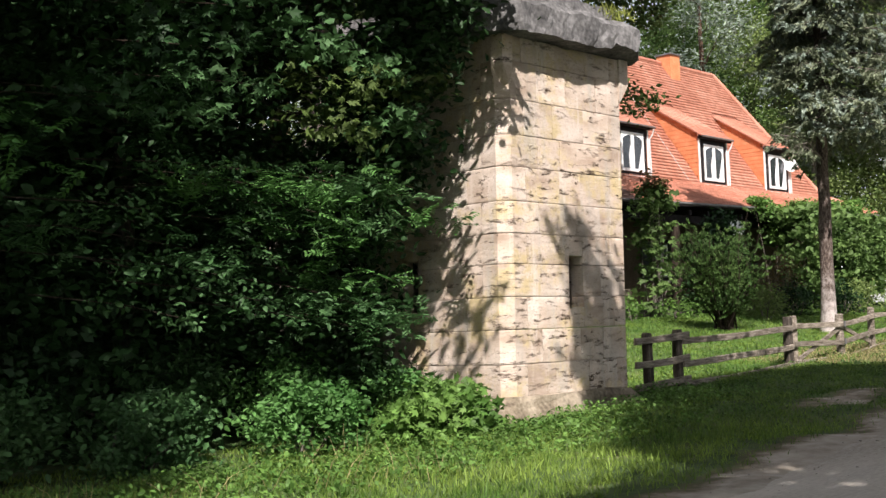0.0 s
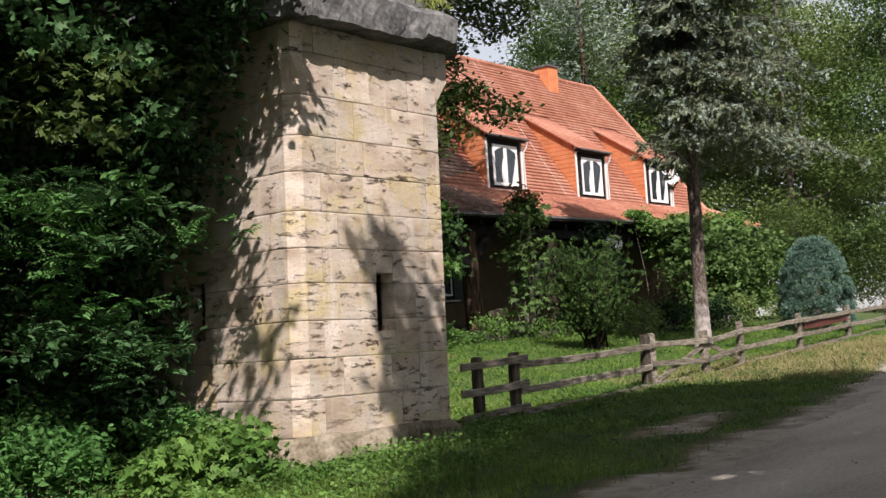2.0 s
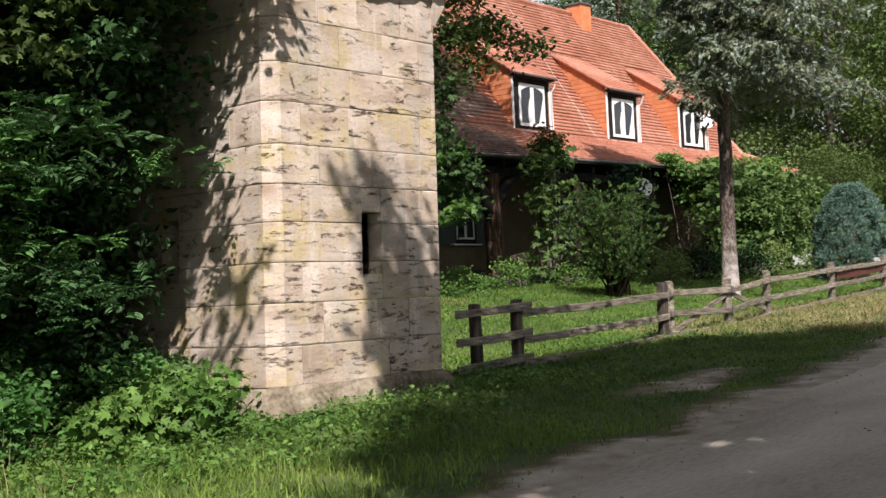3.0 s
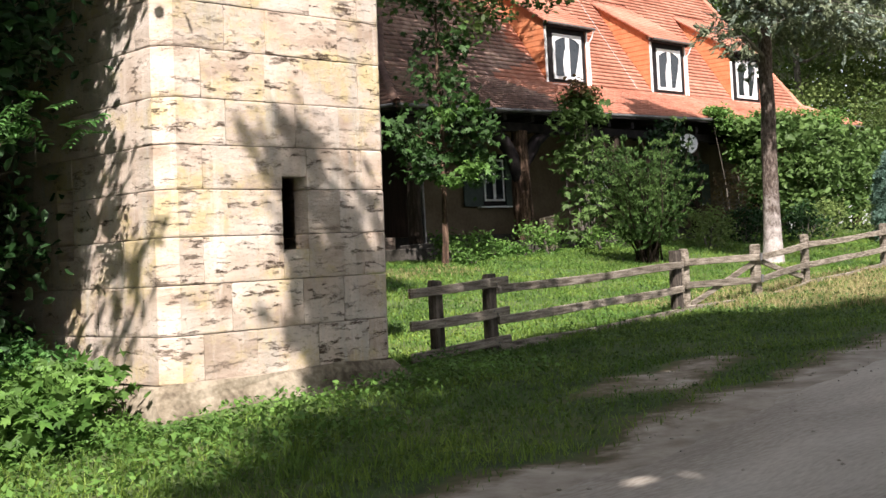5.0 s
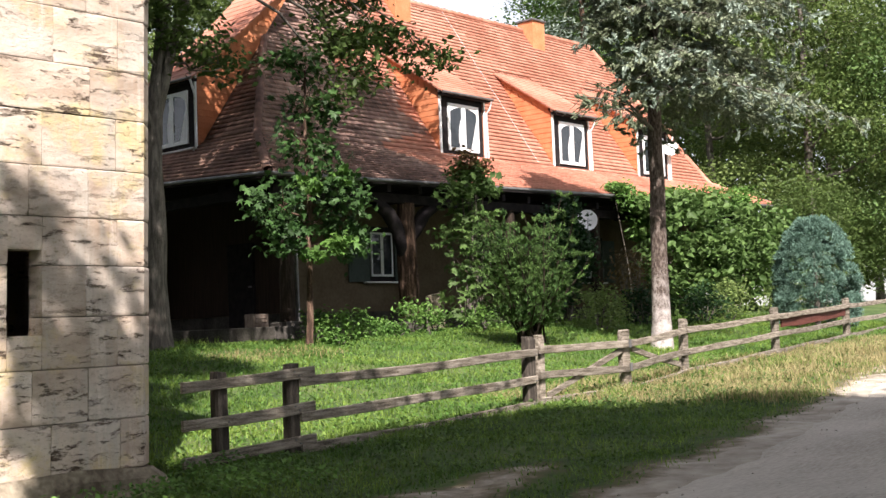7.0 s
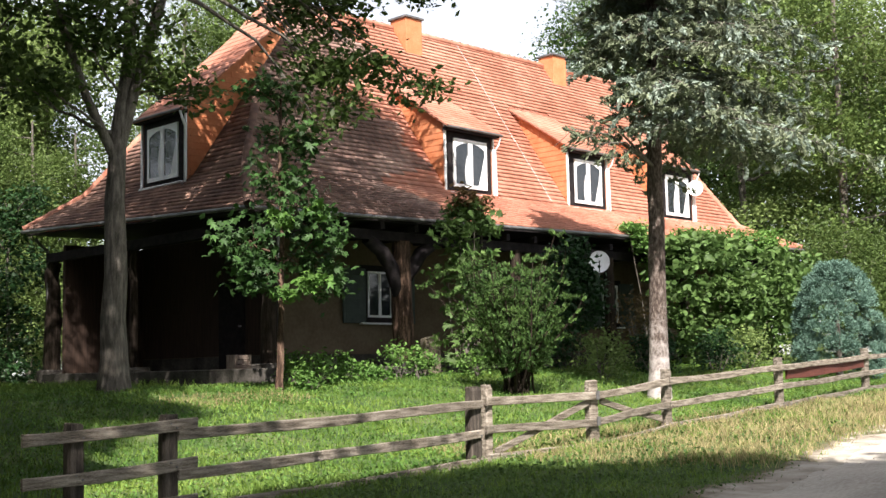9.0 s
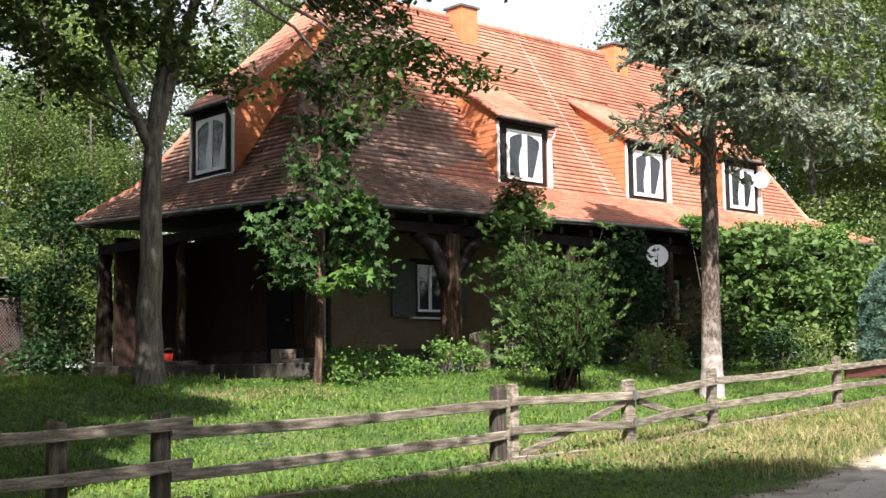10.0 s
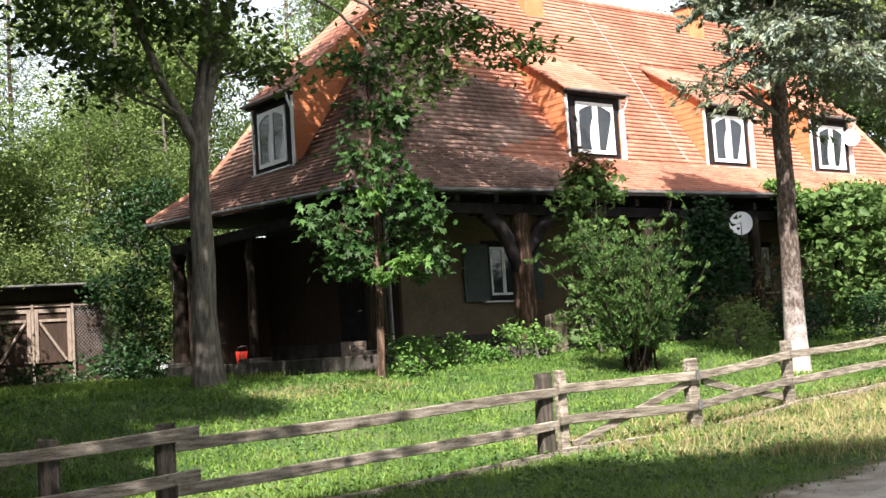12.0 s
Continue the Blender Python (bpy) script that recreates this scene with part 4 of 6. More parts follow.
    v, f = tube([m @ Vector((-0.40, -0.24, 1.515)), m @ Vector((wide + 0.42, -0.24, 1.505))], [0.035, 0.035], 8)
    mesh_from("gutter", v, f, M_METAL, d)
    v, f = tube([m @ Vector(p) for p in ((wide + 0.38, -0.24, 1.46), (wide + 0.36, -0.15, 1.26), (wide + 0.33, -0.07, 1.13), (wide + 0.33, -0.07, -0.12), (wide + 0.40, -0.2, -0.22))], [0.03] * 5, 8)
    mesh_from("downpipe", v, f, M_WHITE, d)
    window_unit(m, wide, 1.28, house)


for x in DORMERS:
    dormer(Matrix.Translation((x, 0.0, 5.70)), 1.27, 1.43)
dormer(Matrix.Translation((-6.84, 3.45, 5.56)) @ Matrix.Rotation(radians(-90), 4, "Z"), 1.30, 1.47, 0.90)

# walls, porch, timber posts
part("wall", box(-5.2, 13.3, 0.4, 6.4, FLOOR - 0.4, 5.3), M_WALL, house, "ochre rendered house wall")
# added boards close the porch; their dark colour stands for its shade
part("wall", box(-7.45, -5.21, 6.3, 6.42, FLOOR - 0.4, 4.3), M_SHED, house, "added porch end wall of boards, coloured dark as shade")
part("wall", box(-5.26, -5.205, 0.42, 6.3, FLOOR + 0.33, 4.3), M_SHED, house, "boarded gable wall coloured dark as shade")
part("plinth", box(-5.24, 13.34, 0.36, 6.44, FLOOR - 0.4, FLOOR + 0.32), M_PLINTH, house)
# soffit and beams kept near black to stand for shade under the roof
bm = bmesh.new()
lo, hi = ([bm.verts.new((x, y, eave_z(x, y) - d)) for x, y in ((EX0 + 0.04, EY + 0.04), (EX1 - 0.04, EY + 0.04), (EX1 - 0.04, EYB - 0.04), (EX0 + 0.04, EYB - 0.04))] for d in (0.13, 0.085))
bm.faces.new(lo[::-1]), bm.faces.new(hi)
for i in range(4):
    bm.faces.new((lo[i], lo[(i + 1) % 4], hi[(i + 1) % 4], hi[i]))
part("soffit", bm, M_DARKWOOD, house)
part("porch_floor", jitter(box(-7.75, 13.9, -1.85, 6.9, 0.5, FLOOR, 0.02), 0.01, 1, 5), M_PLINTH, house, "stone porch floor coloured dark as shade")
for x in np.arange(-7.4, 13.9, 1.05):
    part("beam", box(x, x + 0.12, EY + 0.1, 0.4, 4.14, 4.30), M_DARKWOOD, house)
part("beam", box(-7.5, 13.9, -1.62, -1.42, 3.92, 4.14), M_DARKWOOD, house)
part("beam", box(-7.5, -7.3, -1.4, 7.2, 3.92, 4.14), M_DARKWOOD, house)


def timber_post(x, y, r, mat=M_TIMBER, brace=True):
    rng = np.random.default_rng(int(abs(x * 100)))
    z = np.linspace(FLOOR - 0.1, 3.95, 9)
    p = np.stack([x + rng.normal(0, 0.015, 9), y + rng.normal(0, 0.015, 9), z], 1)
    v, f = tube(p, r * (1.15 - 0.25 * (z - z[0]) / 3), 12, rng, 0.06)
    mesh_from("timber_post", v, f, mat, house, "rough round timber porch post", True)
    part("post_base", jitter(box(x - 0.28, x + 0.28, y - 0.28, y + 0.28, FLOOR - 0.25, FLOOR + 0.10, 0.03), 0.03, 4, x), M_PLINTH, house)
    if brace:
        for s in (-1, 1):
            v, f = tube([(x + s * 0.1, y, 2.7), (x + s * 0.30, y, 3.3), (x + s * 0.62, y, 3.7), (x + s * 1.05, y, 3.95)], [0.14, 0.17, 0.17, 0.15], 8)
            mesh_from("brace", v, f, M_DARKWOOD, house, "", True)


# all posts but one take the timber darkened for shade
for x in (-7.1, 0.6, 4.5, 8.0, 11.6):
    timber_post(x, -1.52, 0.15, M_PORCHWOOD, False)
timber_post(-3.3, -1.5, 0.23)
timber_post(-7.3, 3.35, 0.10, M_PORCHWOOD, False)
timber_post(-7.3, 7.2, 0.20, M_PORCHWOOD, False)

# ground-floor windows with open shutters
for x in (-2.70, 2.2, 6.6):
    m = Matrix.Translation((x, 0.38, 2.30))
    window_unit(m, 0.78, 1.12, house, False, x > 0, 0.075 if x > 0 else 0.04)
    for sx in (-0.80, 0.84):
        sh = part("shutter", box(sx, sx + 0.72, -0.07, -0.03, -0.14, 1.18, 0.006, m), M_SHUTTER, house, "dark green louvred shutter")
        for k in range(12):
            part("slat", box(sx + 0.08, sx + 0.64, -0.085, -0.072, 0.0 + k * 0.09, 0.06 + k * 0.09, 0, m), M_SHUTTER, sh)
m = Matrix.Translation((-5.27, 2.8, FLOOR)) @ Matrix.Rotation(radians(-90), 4, "Z")
door = part("door", box(0, 1.0, -0.05, 0.03, 0.02, 2.1, 0.01, m), M_DARKWOOD, house, "dark closed porch door")
part("door_handle", box(0.86, 0.94, -0.1, -0.05, 1.0, 1.04, 0.005, m), M_METAL, door)


def dish(at, r, to):
    d = thing("satellite_dish", "white satellite dish on a bracket at the house", "dish", "satellite dishes")
    m = look(at, Vector(at) + Vector(to))
    rings, seg = 6, 20
    v, f = [], []
    for k in range(rings + 1):
        for s in range(seg):
            a, q = 2 * math.pi * s / seg, r * k / rings
            v.append(m @ Vector((q * math.cos(a), q * 1.08 * math.sin(a), 0.18 * (1 - (k / rings) ** 2) * r)))
    for k in range(rings):
        for s in range(seg):
            f.append((k * seg + s, k * seg + (s + 1) % seg, (k + 1) * seg + (s + 1) % seg, (k + 1) * seg + s))
    v = np.array([tuple(q) for q in v])
    back = v + np.array(tuple(m.to_3x3() @ Vector((0, 0, 0.015))))
    f2 = [tuple(i + len(v) for i in q[::-1]) for q in f]
    mesh_from("reflector", np.concatenate([v, back]), f + f2, M_DISH, d, smooth=True)
    tip = m @ Vector((0, -r * 0.25, -r * 0.85))
    for p0 in (m @ Vector((0, -r, 0)),):
        vv, ff = tube([p0, tip], [0.012, 0.012], 6)
        mesh_from("feed_arm", vv, ff, M_METAL, d)
    vv, ff = tube([tip, tip.lerp(Vector(at), 0.18)], [0.035, 0.03], 8)
    mesh_from("receiver", vv, ff, M_METAL, d)
    vv, ff = tube([m @ Vector((0, 0, 0.17 * r)), m @ Vector((0, 0, 0.3)), m @ Vector((0.0, -0.35, 0.32))], [0.02] * 3, 6)
    mesh_from("bracket", vv, ff, M_METAL, d)


dish((3.25, -2.15, 3.75), 0.28, (-0.75, -0.6, 0.25))
dish((11.0, -0.20, 6.66), 0.25, (-0.75, -0.6, 0.25))

b = thing("bucket", "red plastic bucket standing on the porch floor", "bucket")
mesh_from("pail", *tube([(-7.3, 4.0, FLOOR), (-7.3, 4.0, FLOOR + 0.27), (-7.3, 4.0, FLOOR + 0.26), (-7.3, 4.0, FLOOR + 0.03)], [0.11, 0.145, 0.135, 0.10], 14), M_RED, b, smooth=True)
mesh_from("handle", *tube([(-7.44, 4.0, FLOOR + 0.25), (-7.42, 3.92, FLOOR + 0.36), (-7.3, 3.88, FLOOR + 0.40), (-7.18, 3.92, FLOOR + 0.36), (-7.16, 4.0, FLOOR + 0.25)], [0.006] * 5, 5), M_METAL, b)
c = thing("crate", "small pale crate standing on the porch floor", "crate")
part("panel", box(-7.15, -7.10, -0.45, -0.10, FLOOR, FLOOR + 0.30, 0.005), M_PALEWOOD, c)
part("panel", box(-6.80, -6.75, -0.45, -0.10, FLOOR, FLOOR + 0.30, 0.005), M_PALEWOOD, c)
for k in range(3):
    part("slat", box(-7.099, -6.801, -0.45, -0.43, FLOOR + 0.01 + k * 0.1, FLOOR + 0.09 + k * 0.1), M_PALEWOOD, c)
part("base", box(-7.099, -6.801, -0.429, -0.10, FLOOR, FLOOR + 0.02), M_PALEWOOD, c)
s = thing("stone", "pale broken stone slab leaning on the porch post", "stone")
part("slab", jitter(box(-3.02, -2.50, -1.95, -1.74, FLOOR - 0.35, FLOOR + 0.66, 0.04), 0.09, 4, 8), M_FOOT, s)


# ---- shed ----
def build_shed():
    s = thing("shed", "low brown wooden shed with pale braced doors and wire mesh", "shed")
    m = Matrix.Translation((-9.87, 10.8, 1.42)) @ Matrix.Rotation(radians(-18), 4, "Z") @ Matrix.Diagonal((0.86, 1, 1, 1))
    part("wall", box(-4.0, 2.05, 0.1, 3.0, -0.75, 2.0, 0.01, m), M_SHED, s)
    part("roof", box(-4.3, 2.0, -0.45, 3.3, 2.02, 2.07, 0.01, m), M_METAL, s, "flat sheet-metal roof")
    part("fascia", box(-4.3, 2.0, -0.06, -0.01, 1.66, 2.0, 0.005, m), M_SHED, s)
    part("lintel", box(-4.0, 2.0, -0.02, 0.1, 1.50, 1.58, 0.005, m), M_PALEWOOD, s)
    for x0 in (-2.30, -1.12, 0.06):
        d = part("door", box(x0, x0 + 1.08, 0.04, 0.09, 0.02, 1.44, 0, m), M_SHED, s, "shed door with pale frame and brace")
        for a in ((x0, x0 + 0.12, 0.02, 1.44), (x0 + 0.96, x0 + 1.08, 0.02, 1.44), (x0 + 0.13, x0 + 0.95, 1.34, 1.44), (x0 + 0.13, x0 + 0.95, 1.10, 1.17)):
            part("frame", box(a[0], a[1], -0.01, 0.035, a[2], a[3], 0.004, m), M_PALEWOOD, d)
        left = x0 < -1.5 or x0 > 0
        pts = ((x0 + 0.16, 1.08), (x0 + 0.92, 0.06)) if left else ((x0 + 0.92, 1.08), (x0 + 0.16, 0.06))
        v, f = tube([m @ Vector((pts[0][0], 0.0, pts[0][1])), m @ Vector((pts[1][0], 0.0, pts[1][1]))], [0.045, 0.045], 4)
        mesh_from("brace", v, f, M_PALEWOOD, d)
    for x in (-1.18, 0.0, 1.18, 2.62):
        part("post", box(x - 0.03, x + 0.05, -0.05, 0.05, -0.75, 1.6, 0.004, m), M_PALEWOOD if x < 2 else M_BARK, s)
    pieces = []
    for k in range(34):
        a = k * 0.1 - 1.5
        for dx in (1.5, -1.5):
            p0, p1 = (a + (0 if dx > 0 else 1.5) + 1.25, 0.03), (a + (1.5 if dx > 0 else 0) + 1.25, 1.5)
            t0, t1 = 0.0, 1.0
            lo, hi = 1.24, 2.6
            xs = sorted(((lo - p0[0]) / (p1[0] - p0[0]), (hi - p0[0]) / (p1[0] - p0[0])))
            t0, t1 = max(0, xs[0]), min(1, xs[1])
            if t1 - t0 > 0.02:
                q = [m @ Vector((p0[0] + (p1[0] - p0[0]) * t, -0.02 if dx > 0 else -0.03, p0[1] + (p1[1] - p0[1]) * t)) for t in (t0, t1)]
                pieces.append(tube(q, [0.006, 0.006], 3))
    v, f = join(pieces)
    mesh_from("wire_mesh", v, f, M_METAL, s, "diamond wire mesh")


build_shed()


# ---- plants ----
def limb(start, heading, length, r0, r1, rng, n=7, wander=0.18, lift=0.0):
    p, d = [np.array(start, float)], unit(np.array(heading, float))
    for _ in range(n - 1):
        d = unit(d + rng.normal(0, wander, 3) + np.array([0, 0, lift]))
        p.append(p[-1] + d * length / (n - 1))
    return np.array(p), np.linspace(r0, r1, n)


def clumps(centres, radii, n_sub, per, rng, sigma=0.2, flat=0.55, hollow=0.35, even=0.0):
    """Points for leaves: sub-clumps inside ellipsoids, leaves gathered in flat sprays round each."""
    out = []
    full = n_sub
    for c, r in zip(np.atleast_2d(centres), np.atleast_2d(radii)):
        # small masses carry fewer leaves, so that all are equally dense
        n_sub = max(6, int(full * min(1.0, (r[0] * r[1] / even) ** 0.8))) if even else full
        d = unit(rng.standard_normal((n_sub, 3))) * (hollow + (1 - hollow) * rng.random((n_sub, 1)) ** 0.5)
        sub = np.asarray(c) + d * r
        p = np.repeat(sub, per, 0) + rng.standard_normal((n_sub * per, 3)) * np.array([sigma, sigma, sigma * flat])
        out.append(p)
    return np.concatenate(out)


def planted(x, y, sink=0.0):
    return np.array([x, y, float(ground_z(x, y)) - sink])


def broad_tree(name, label, x, y, trunk, r0, masses, leaf, mat, bark, seed, n_sub=60, per=22, sigma=0.24, aspect=0.6, twigs=True, group="", lens=False, flare=1.5, even=0.0, lobes=False, hang=0.0):
    """trunk: points relative to the foot. masses: (centre relative to the foot, radii)."""
    rng = np.random.default_rng(seed)
    t = thing(name, label, "tree", group)
    foot = planted(x, y, 0.15)
    p = foot + np.array(trunk, float)
    s = np.linspace(0, 1, 14)
    q = np.stack([np.interp(s, np.linspace(0, 1, len(p)), p[:, k]) for k in range(3)], 1)
    q[1:-1, :2] += rng.normal(0, r0 * 0.08, (12, 2))
    rad = r0 * (1 - 0.72 * s) * (1 + (flare - 1) * np.exp(-s * 22))
    mesh_from("trunk", *tube(q, rad, 14, rng, 0.035), bark, t, smooth=True)
    pieces = []
    for c, r in masses:
        c = foot + np.array(c, float)
        below = q[q[:, 2] < c[2] - 0.15]
        k = min(len(below) - 1, len(q) - 2) if len(below) else 0
        a = q[max(0, k)]
        mid = (a + c) / 2 + rng.normal(0, 0.12, 3) + np.array([0, 0, -0.1 * np.linalg.norm(c - a)])
        if hang and math.hypot(c[0] - a[0], c[1] - a[1]) > 2.2:
            # a long bough leaves the stem higher up and droops to its leaves
            k = int(np.argmin(np.abs(q[:, 2] - min(c[2] + hang, q[-2, 2]))))
            a = q[k]
            mid = a * 0.35 + c * 0.65 + np.array([0, 0, 0.55 * hang])
        w = np.stack([(1 - u) ** 2 * a + 2 * u * (1 - u) * mid + u * u * c for u in np.linspace(0, 1, 8)])
        w[1:] += rng.normal(0, 0.03, (7, 3))
        pieces.append(tube(w, np.linspace(min(rad[max(0, k)] * 0.6, 0.02 + (0.012 if hang else 0.02) * np.linalg.norm(c - a)), 0.010, 8), 7))
        if twigs:
            for _ in range(5):
                e = c + unit(rng.standard_normal(3)) * np.array(r) * 0.8
                b = w[rng.integers(4, 8)]
                pieces.append(tube(np.stack([b, (b + e) / 2 + rng.normal(0, 0.08, 3), e]), [0.014, 0.009, 0.004], 5))
    if pieces:
        tagged(mesh_from("limb", *join(pieces), bark, t, smooth=True), kind="stuff")
    pts = clumps([foot + np.array(c, float) for c, _ in masses], [r for _, r in masses], n_sub, per, rng, sigma, even=even)
    mesh_from("crown", *(lobed(pts, leaf, rng) if lobes else leaves(pts, leaf, rng, aspect, 0.55, lens=lens)), mat, t)
    return t


def bush(name, label, x, y, masses, leaf, mat, seed, n_sub=50, per=20, sigma=0.16, aspect=0.6, stems=7, bark=None, kind_of="shrub", lens=False, group="", up=0.55, lobes=False):
    rng = np.random.default_rng(seed)
    t = thing(name, label, kind_of, group)
    foot = planted(x, y, 0.05)
    pieces = []
    for k in range(stems):
        c, r = masses[k % len(masses)]
        e = foot + np.array(c, float) + unit(rng.standard_normal(3)) * np.array(r) * 0.6
        b = np.array([e[0] * 0.25 + foot[0] * 0.75, e[1] * 0.25 + foot[1] * 0.75, 0.0])
        b[2] = float(ground_z(b[0], b[1])) - 0.05
        pieces.append(tube(np.stack([b, (b + e) / 2 + rng.normal(0, 0.06, 3), e]), [0.022, 0.015, 0.006], 6))
    tagged(mesh_from("stem", *join(pieces), bark or M_BARK, t, smooth=True), kind="stuff")
    pts = clumps([foot + np.array(c, float) for c, _ in masses], [r for _, r in masses], n_sub, per, rng, sigma)
    low = ground_z(pts[:, 0], pts[:, 1]) + 0.03
    pts[:, 2] = np.maximum(pts[:, 2], low)
    mesh_from("foliage", *(lobed(pts, leaf, rng, 0.2) if lobes else leaves(pts, leaf, rng, aspect, up, lens=lens)), mat, t)
    return t


def oak():
    m = [((-2.4, -0.4, 6.4), (1.1, 1.2, 0.8)), ((-1.5, 0.6, 5.3), (0.9, 0.9, 0.6)), ((-2.9, 0.3, 7.6), (1.3, 1.3, 0.9)), ((-0.9, -0.6, 6.3), (0.8, 0.9, 0.6)),
         ((0.2, 0.5, 7.9), (1.5, 1.5, 1.0)), 
         ((3.6, -1.0, 6.15), (0.9, 0.7, 0.5)), ((4.7, -1.3, 6.1), (0.9, 0.6, 0.45)), ((5.7, -1.5, 5.85), (0.7, 0.5, 0.35)), ((4.0, -0.8, 7.3), (1.2, 1.0, 0.7)),
         ((-3.8, -0.8, 6.9), (0.8, 0.8, 0.6)), ((1.6, 1.2, 8.6), (1.6, 1.6, 1.0)), ((-1.4, 0.6, 9.2), (1.8, 1.8, 1.1)), ((4.0, 0.0, 8.0), (1.3, 1.2, 0.8)), ((3.4, -1.2, 5.0), (0.45, 0.5, 0.5)), ((3.0, -1.2, 9.2), (1.5, 1.3, 0.8)), ((5.2, -1.2, 9.0), (1.4, 1.3, 0.8)), ((4.4, 0.4, 9.8), (1.6, 1.5, 0.8)),
         ((1.2, -1.4, 9.8), (1.6, 1.4, 0.9)), ((6.6, -0.8, 8.6), (1.1, 1.0, 0.6)), ((-0.6, -1.6, 8.6), (1.4, 1.2, 0.8)), ((2.6, 2.6, 9.6), (1.6, 1.5, 0.8)), ((3.6, 4.4, 10.0), (1.6, 1.5, 0.8)), ((1.6, 3.6, 10.4), (1.6, 1.5, 0.8)),
         ((4.6, 1.8, 10.4), (1.6, 1.5, 0.8)), ((2.2, 0.4, 10.6), (1.8, 1.6, 0.9)),
         ((3.1, -1.9, 11.4), (1.7, 1.6, 0.8)), ((5.4, -1.9, 11.3), (1.6, 1.5, 0.8)), ((6.6, -0.4, 11.2), (1.3, 1.3, 0.7)), ((1.4, 0.1, 11.8), (1.8, 1.7, 0.8)), ((1.0, 2.2, 11.6), (1.7, 1.6, 0.8)), ((4.3, 2.4, 11.5), (1.7, 1.7, 0.8)),
         ((0.3, 0.0, 12.2), (1.7, 1.7, 0.8)), ((0.3, 2.5, 12.0), (1.7, 1.7, 0.8)), ((0.4, 4.7, 11.8), (1.6, 1.6, 0.8)), ((3.2, -0.2, 12.6), (1.9, 1.8, 0.8)), ((5.0, 0.6, 12.4), (1.6, 1.6, 0.7)),
         ((3.0, -4.8, 11.5), (1.6, 1.5, 0.8)), ((1.0, -4.6, 11.6), (1.6, 1.5, 0.8)), ((-1.6, -4.5, 11.3), (1.6, 1.5, 0.8)), ((4.6, -3.9, 11.6), (1.5, 1.4, 0.8)), ((-0.6, -2.6, 12.0), (1.7, 1.6, 0.8)),
         ((-1.9, 0.0, 11.7), (1.7, 1.6, 0.8)), ((-2.4, 1.7, 12.2), (1.7, 1.6, 0.8)),
         ((6.4, 1.4, 12.0), (1.6, 1.5, 0.8)), ((7.4, 0.6, 11.6), (1.3, 1.3, 0.7)), ((7.0, -1.6, 11.8), (1.3, 1.3, 0.7)), ((-0.6, 3.2, 11.6), (1.6, 1.6, 0.8)), ((-1.2, 4.9, 11.8), (1.6, 1.6, 0.8)),
         ((-2.4, -0.4, 5.5), (0.75, 0.6, 0.45)), ((-1.5, -0.5, 5.1), (0.6, 0.5, 0.35)), ((-0.7, -0.4, 5.9), (0.7, 0.6, 0.45)), ((0.7, -0.4, 5.7), (0.8, 0.6, 0.45)), ((1.3, -0.2, 5.4), (0.6, 0.5, 0.35)), ((0.2, -0.3, 6.5), (0.8, 0.6, 0.5)),
         ((3.6, -1.2, 5.8), (0.55, 0.6, 0.5)), ((4.1, -1.4, 5.3), (0.5, 0.5, 0.4))]
    m = [(c, tuple((0.75 if c[0] < -1 else 0.85) * q for q in r)) if c[2] < 8 else (c, r) for c, r in m]
    t = broad_tree("oak_tree", "oak with a grey forked trunk before the dark porch", -11.74, -3.4,
                   [(0, 0, 0), (0.02, 0, 1.5), (0.0, 0, 3.0), (0.02, 0, 4.2), (0.2, 0, 5.6), (0.4, 0.05, 7.2), (0.6, 0.2, 9.0)], 0.23, m, 0.15, M_LEAF_OAK, M_BARK, 21, 66, 24, 0.22, 0.55, flare=1.35, even=1.7, hang=2.0)
    rng = np.random.default_rng(8)
    foot = planted(-11.74, -3.4)
    for e, r in (((-1.4, -0.3, 6.6), 0.09), ((0.9, -0.3, 7.4), 0.12)):
        a = foot + np.array([0.0, 0, 3.9])
        b = foot + np.array(e)
        w = np.stack([a, a * 0.6 + b * 0.4 + np.array([-0.05, 0, -0.1]), b, b + (b - a) * 0.35 + np.array([0, 0, 0.3])])
        s = np.linspace(0, 1, 10)
        w = np.stack([np.interp(s, np.linspace(0, 1, 4), w[:, k]) for k in range(3)], 1)
        mesh_from("limb", *tube(w, np.linspace(r, r * 0.5, 10), 10, rng, 0.04), M_BARK, t, smooth=True)


oak()
sapling = broad_tree("maple_sapling", "young maple with thin trunk and drooping lobed leaves", -9.08, -4.4,
           [(0, 0, 0), (0.05, 0, 0.8), (0.06, 0.0, 1.7), (0.1, 0, 2.8), (0.05, 0, 4.2), (0.1, 0, 5.4)], 0.075,
           [((-0.75, 0.0, 2.85), (0.42, 0.5, 0.4)), ((-0.55, -0.1, 2.2), (0.45, 0.4, 0.3)), ((0.8, -0.2, 2.95), (0.45, 0.5, 0.45)), ((0.95, -0.1, 2.2), (0.35, 0.4, 0.35)), ((0.1, -0.3, 3.3), (0.7, 0.6, 0.5)), ((0.2, 0.2, 2.5), (0.6, 0.5, 0.4)),
            ((-0.1, 0, 4.1), (0.6, 0.5, 0.5)), ((0.3, 0.1, 4.8), (0.55, 0.5, 0.5)), ((-0.1, 0.1, 5.5), (0.5, 0.4, 0.4))],
           0.17, M_LEAF_SAPLING, M_TIMBER, 31, 15, 14, 0.17, 0.7, flare=1.3, lobes=True)
# brighter leaf colour here stands for sun on the sapling's outer sprays
rng = np.random.default_rng(33)
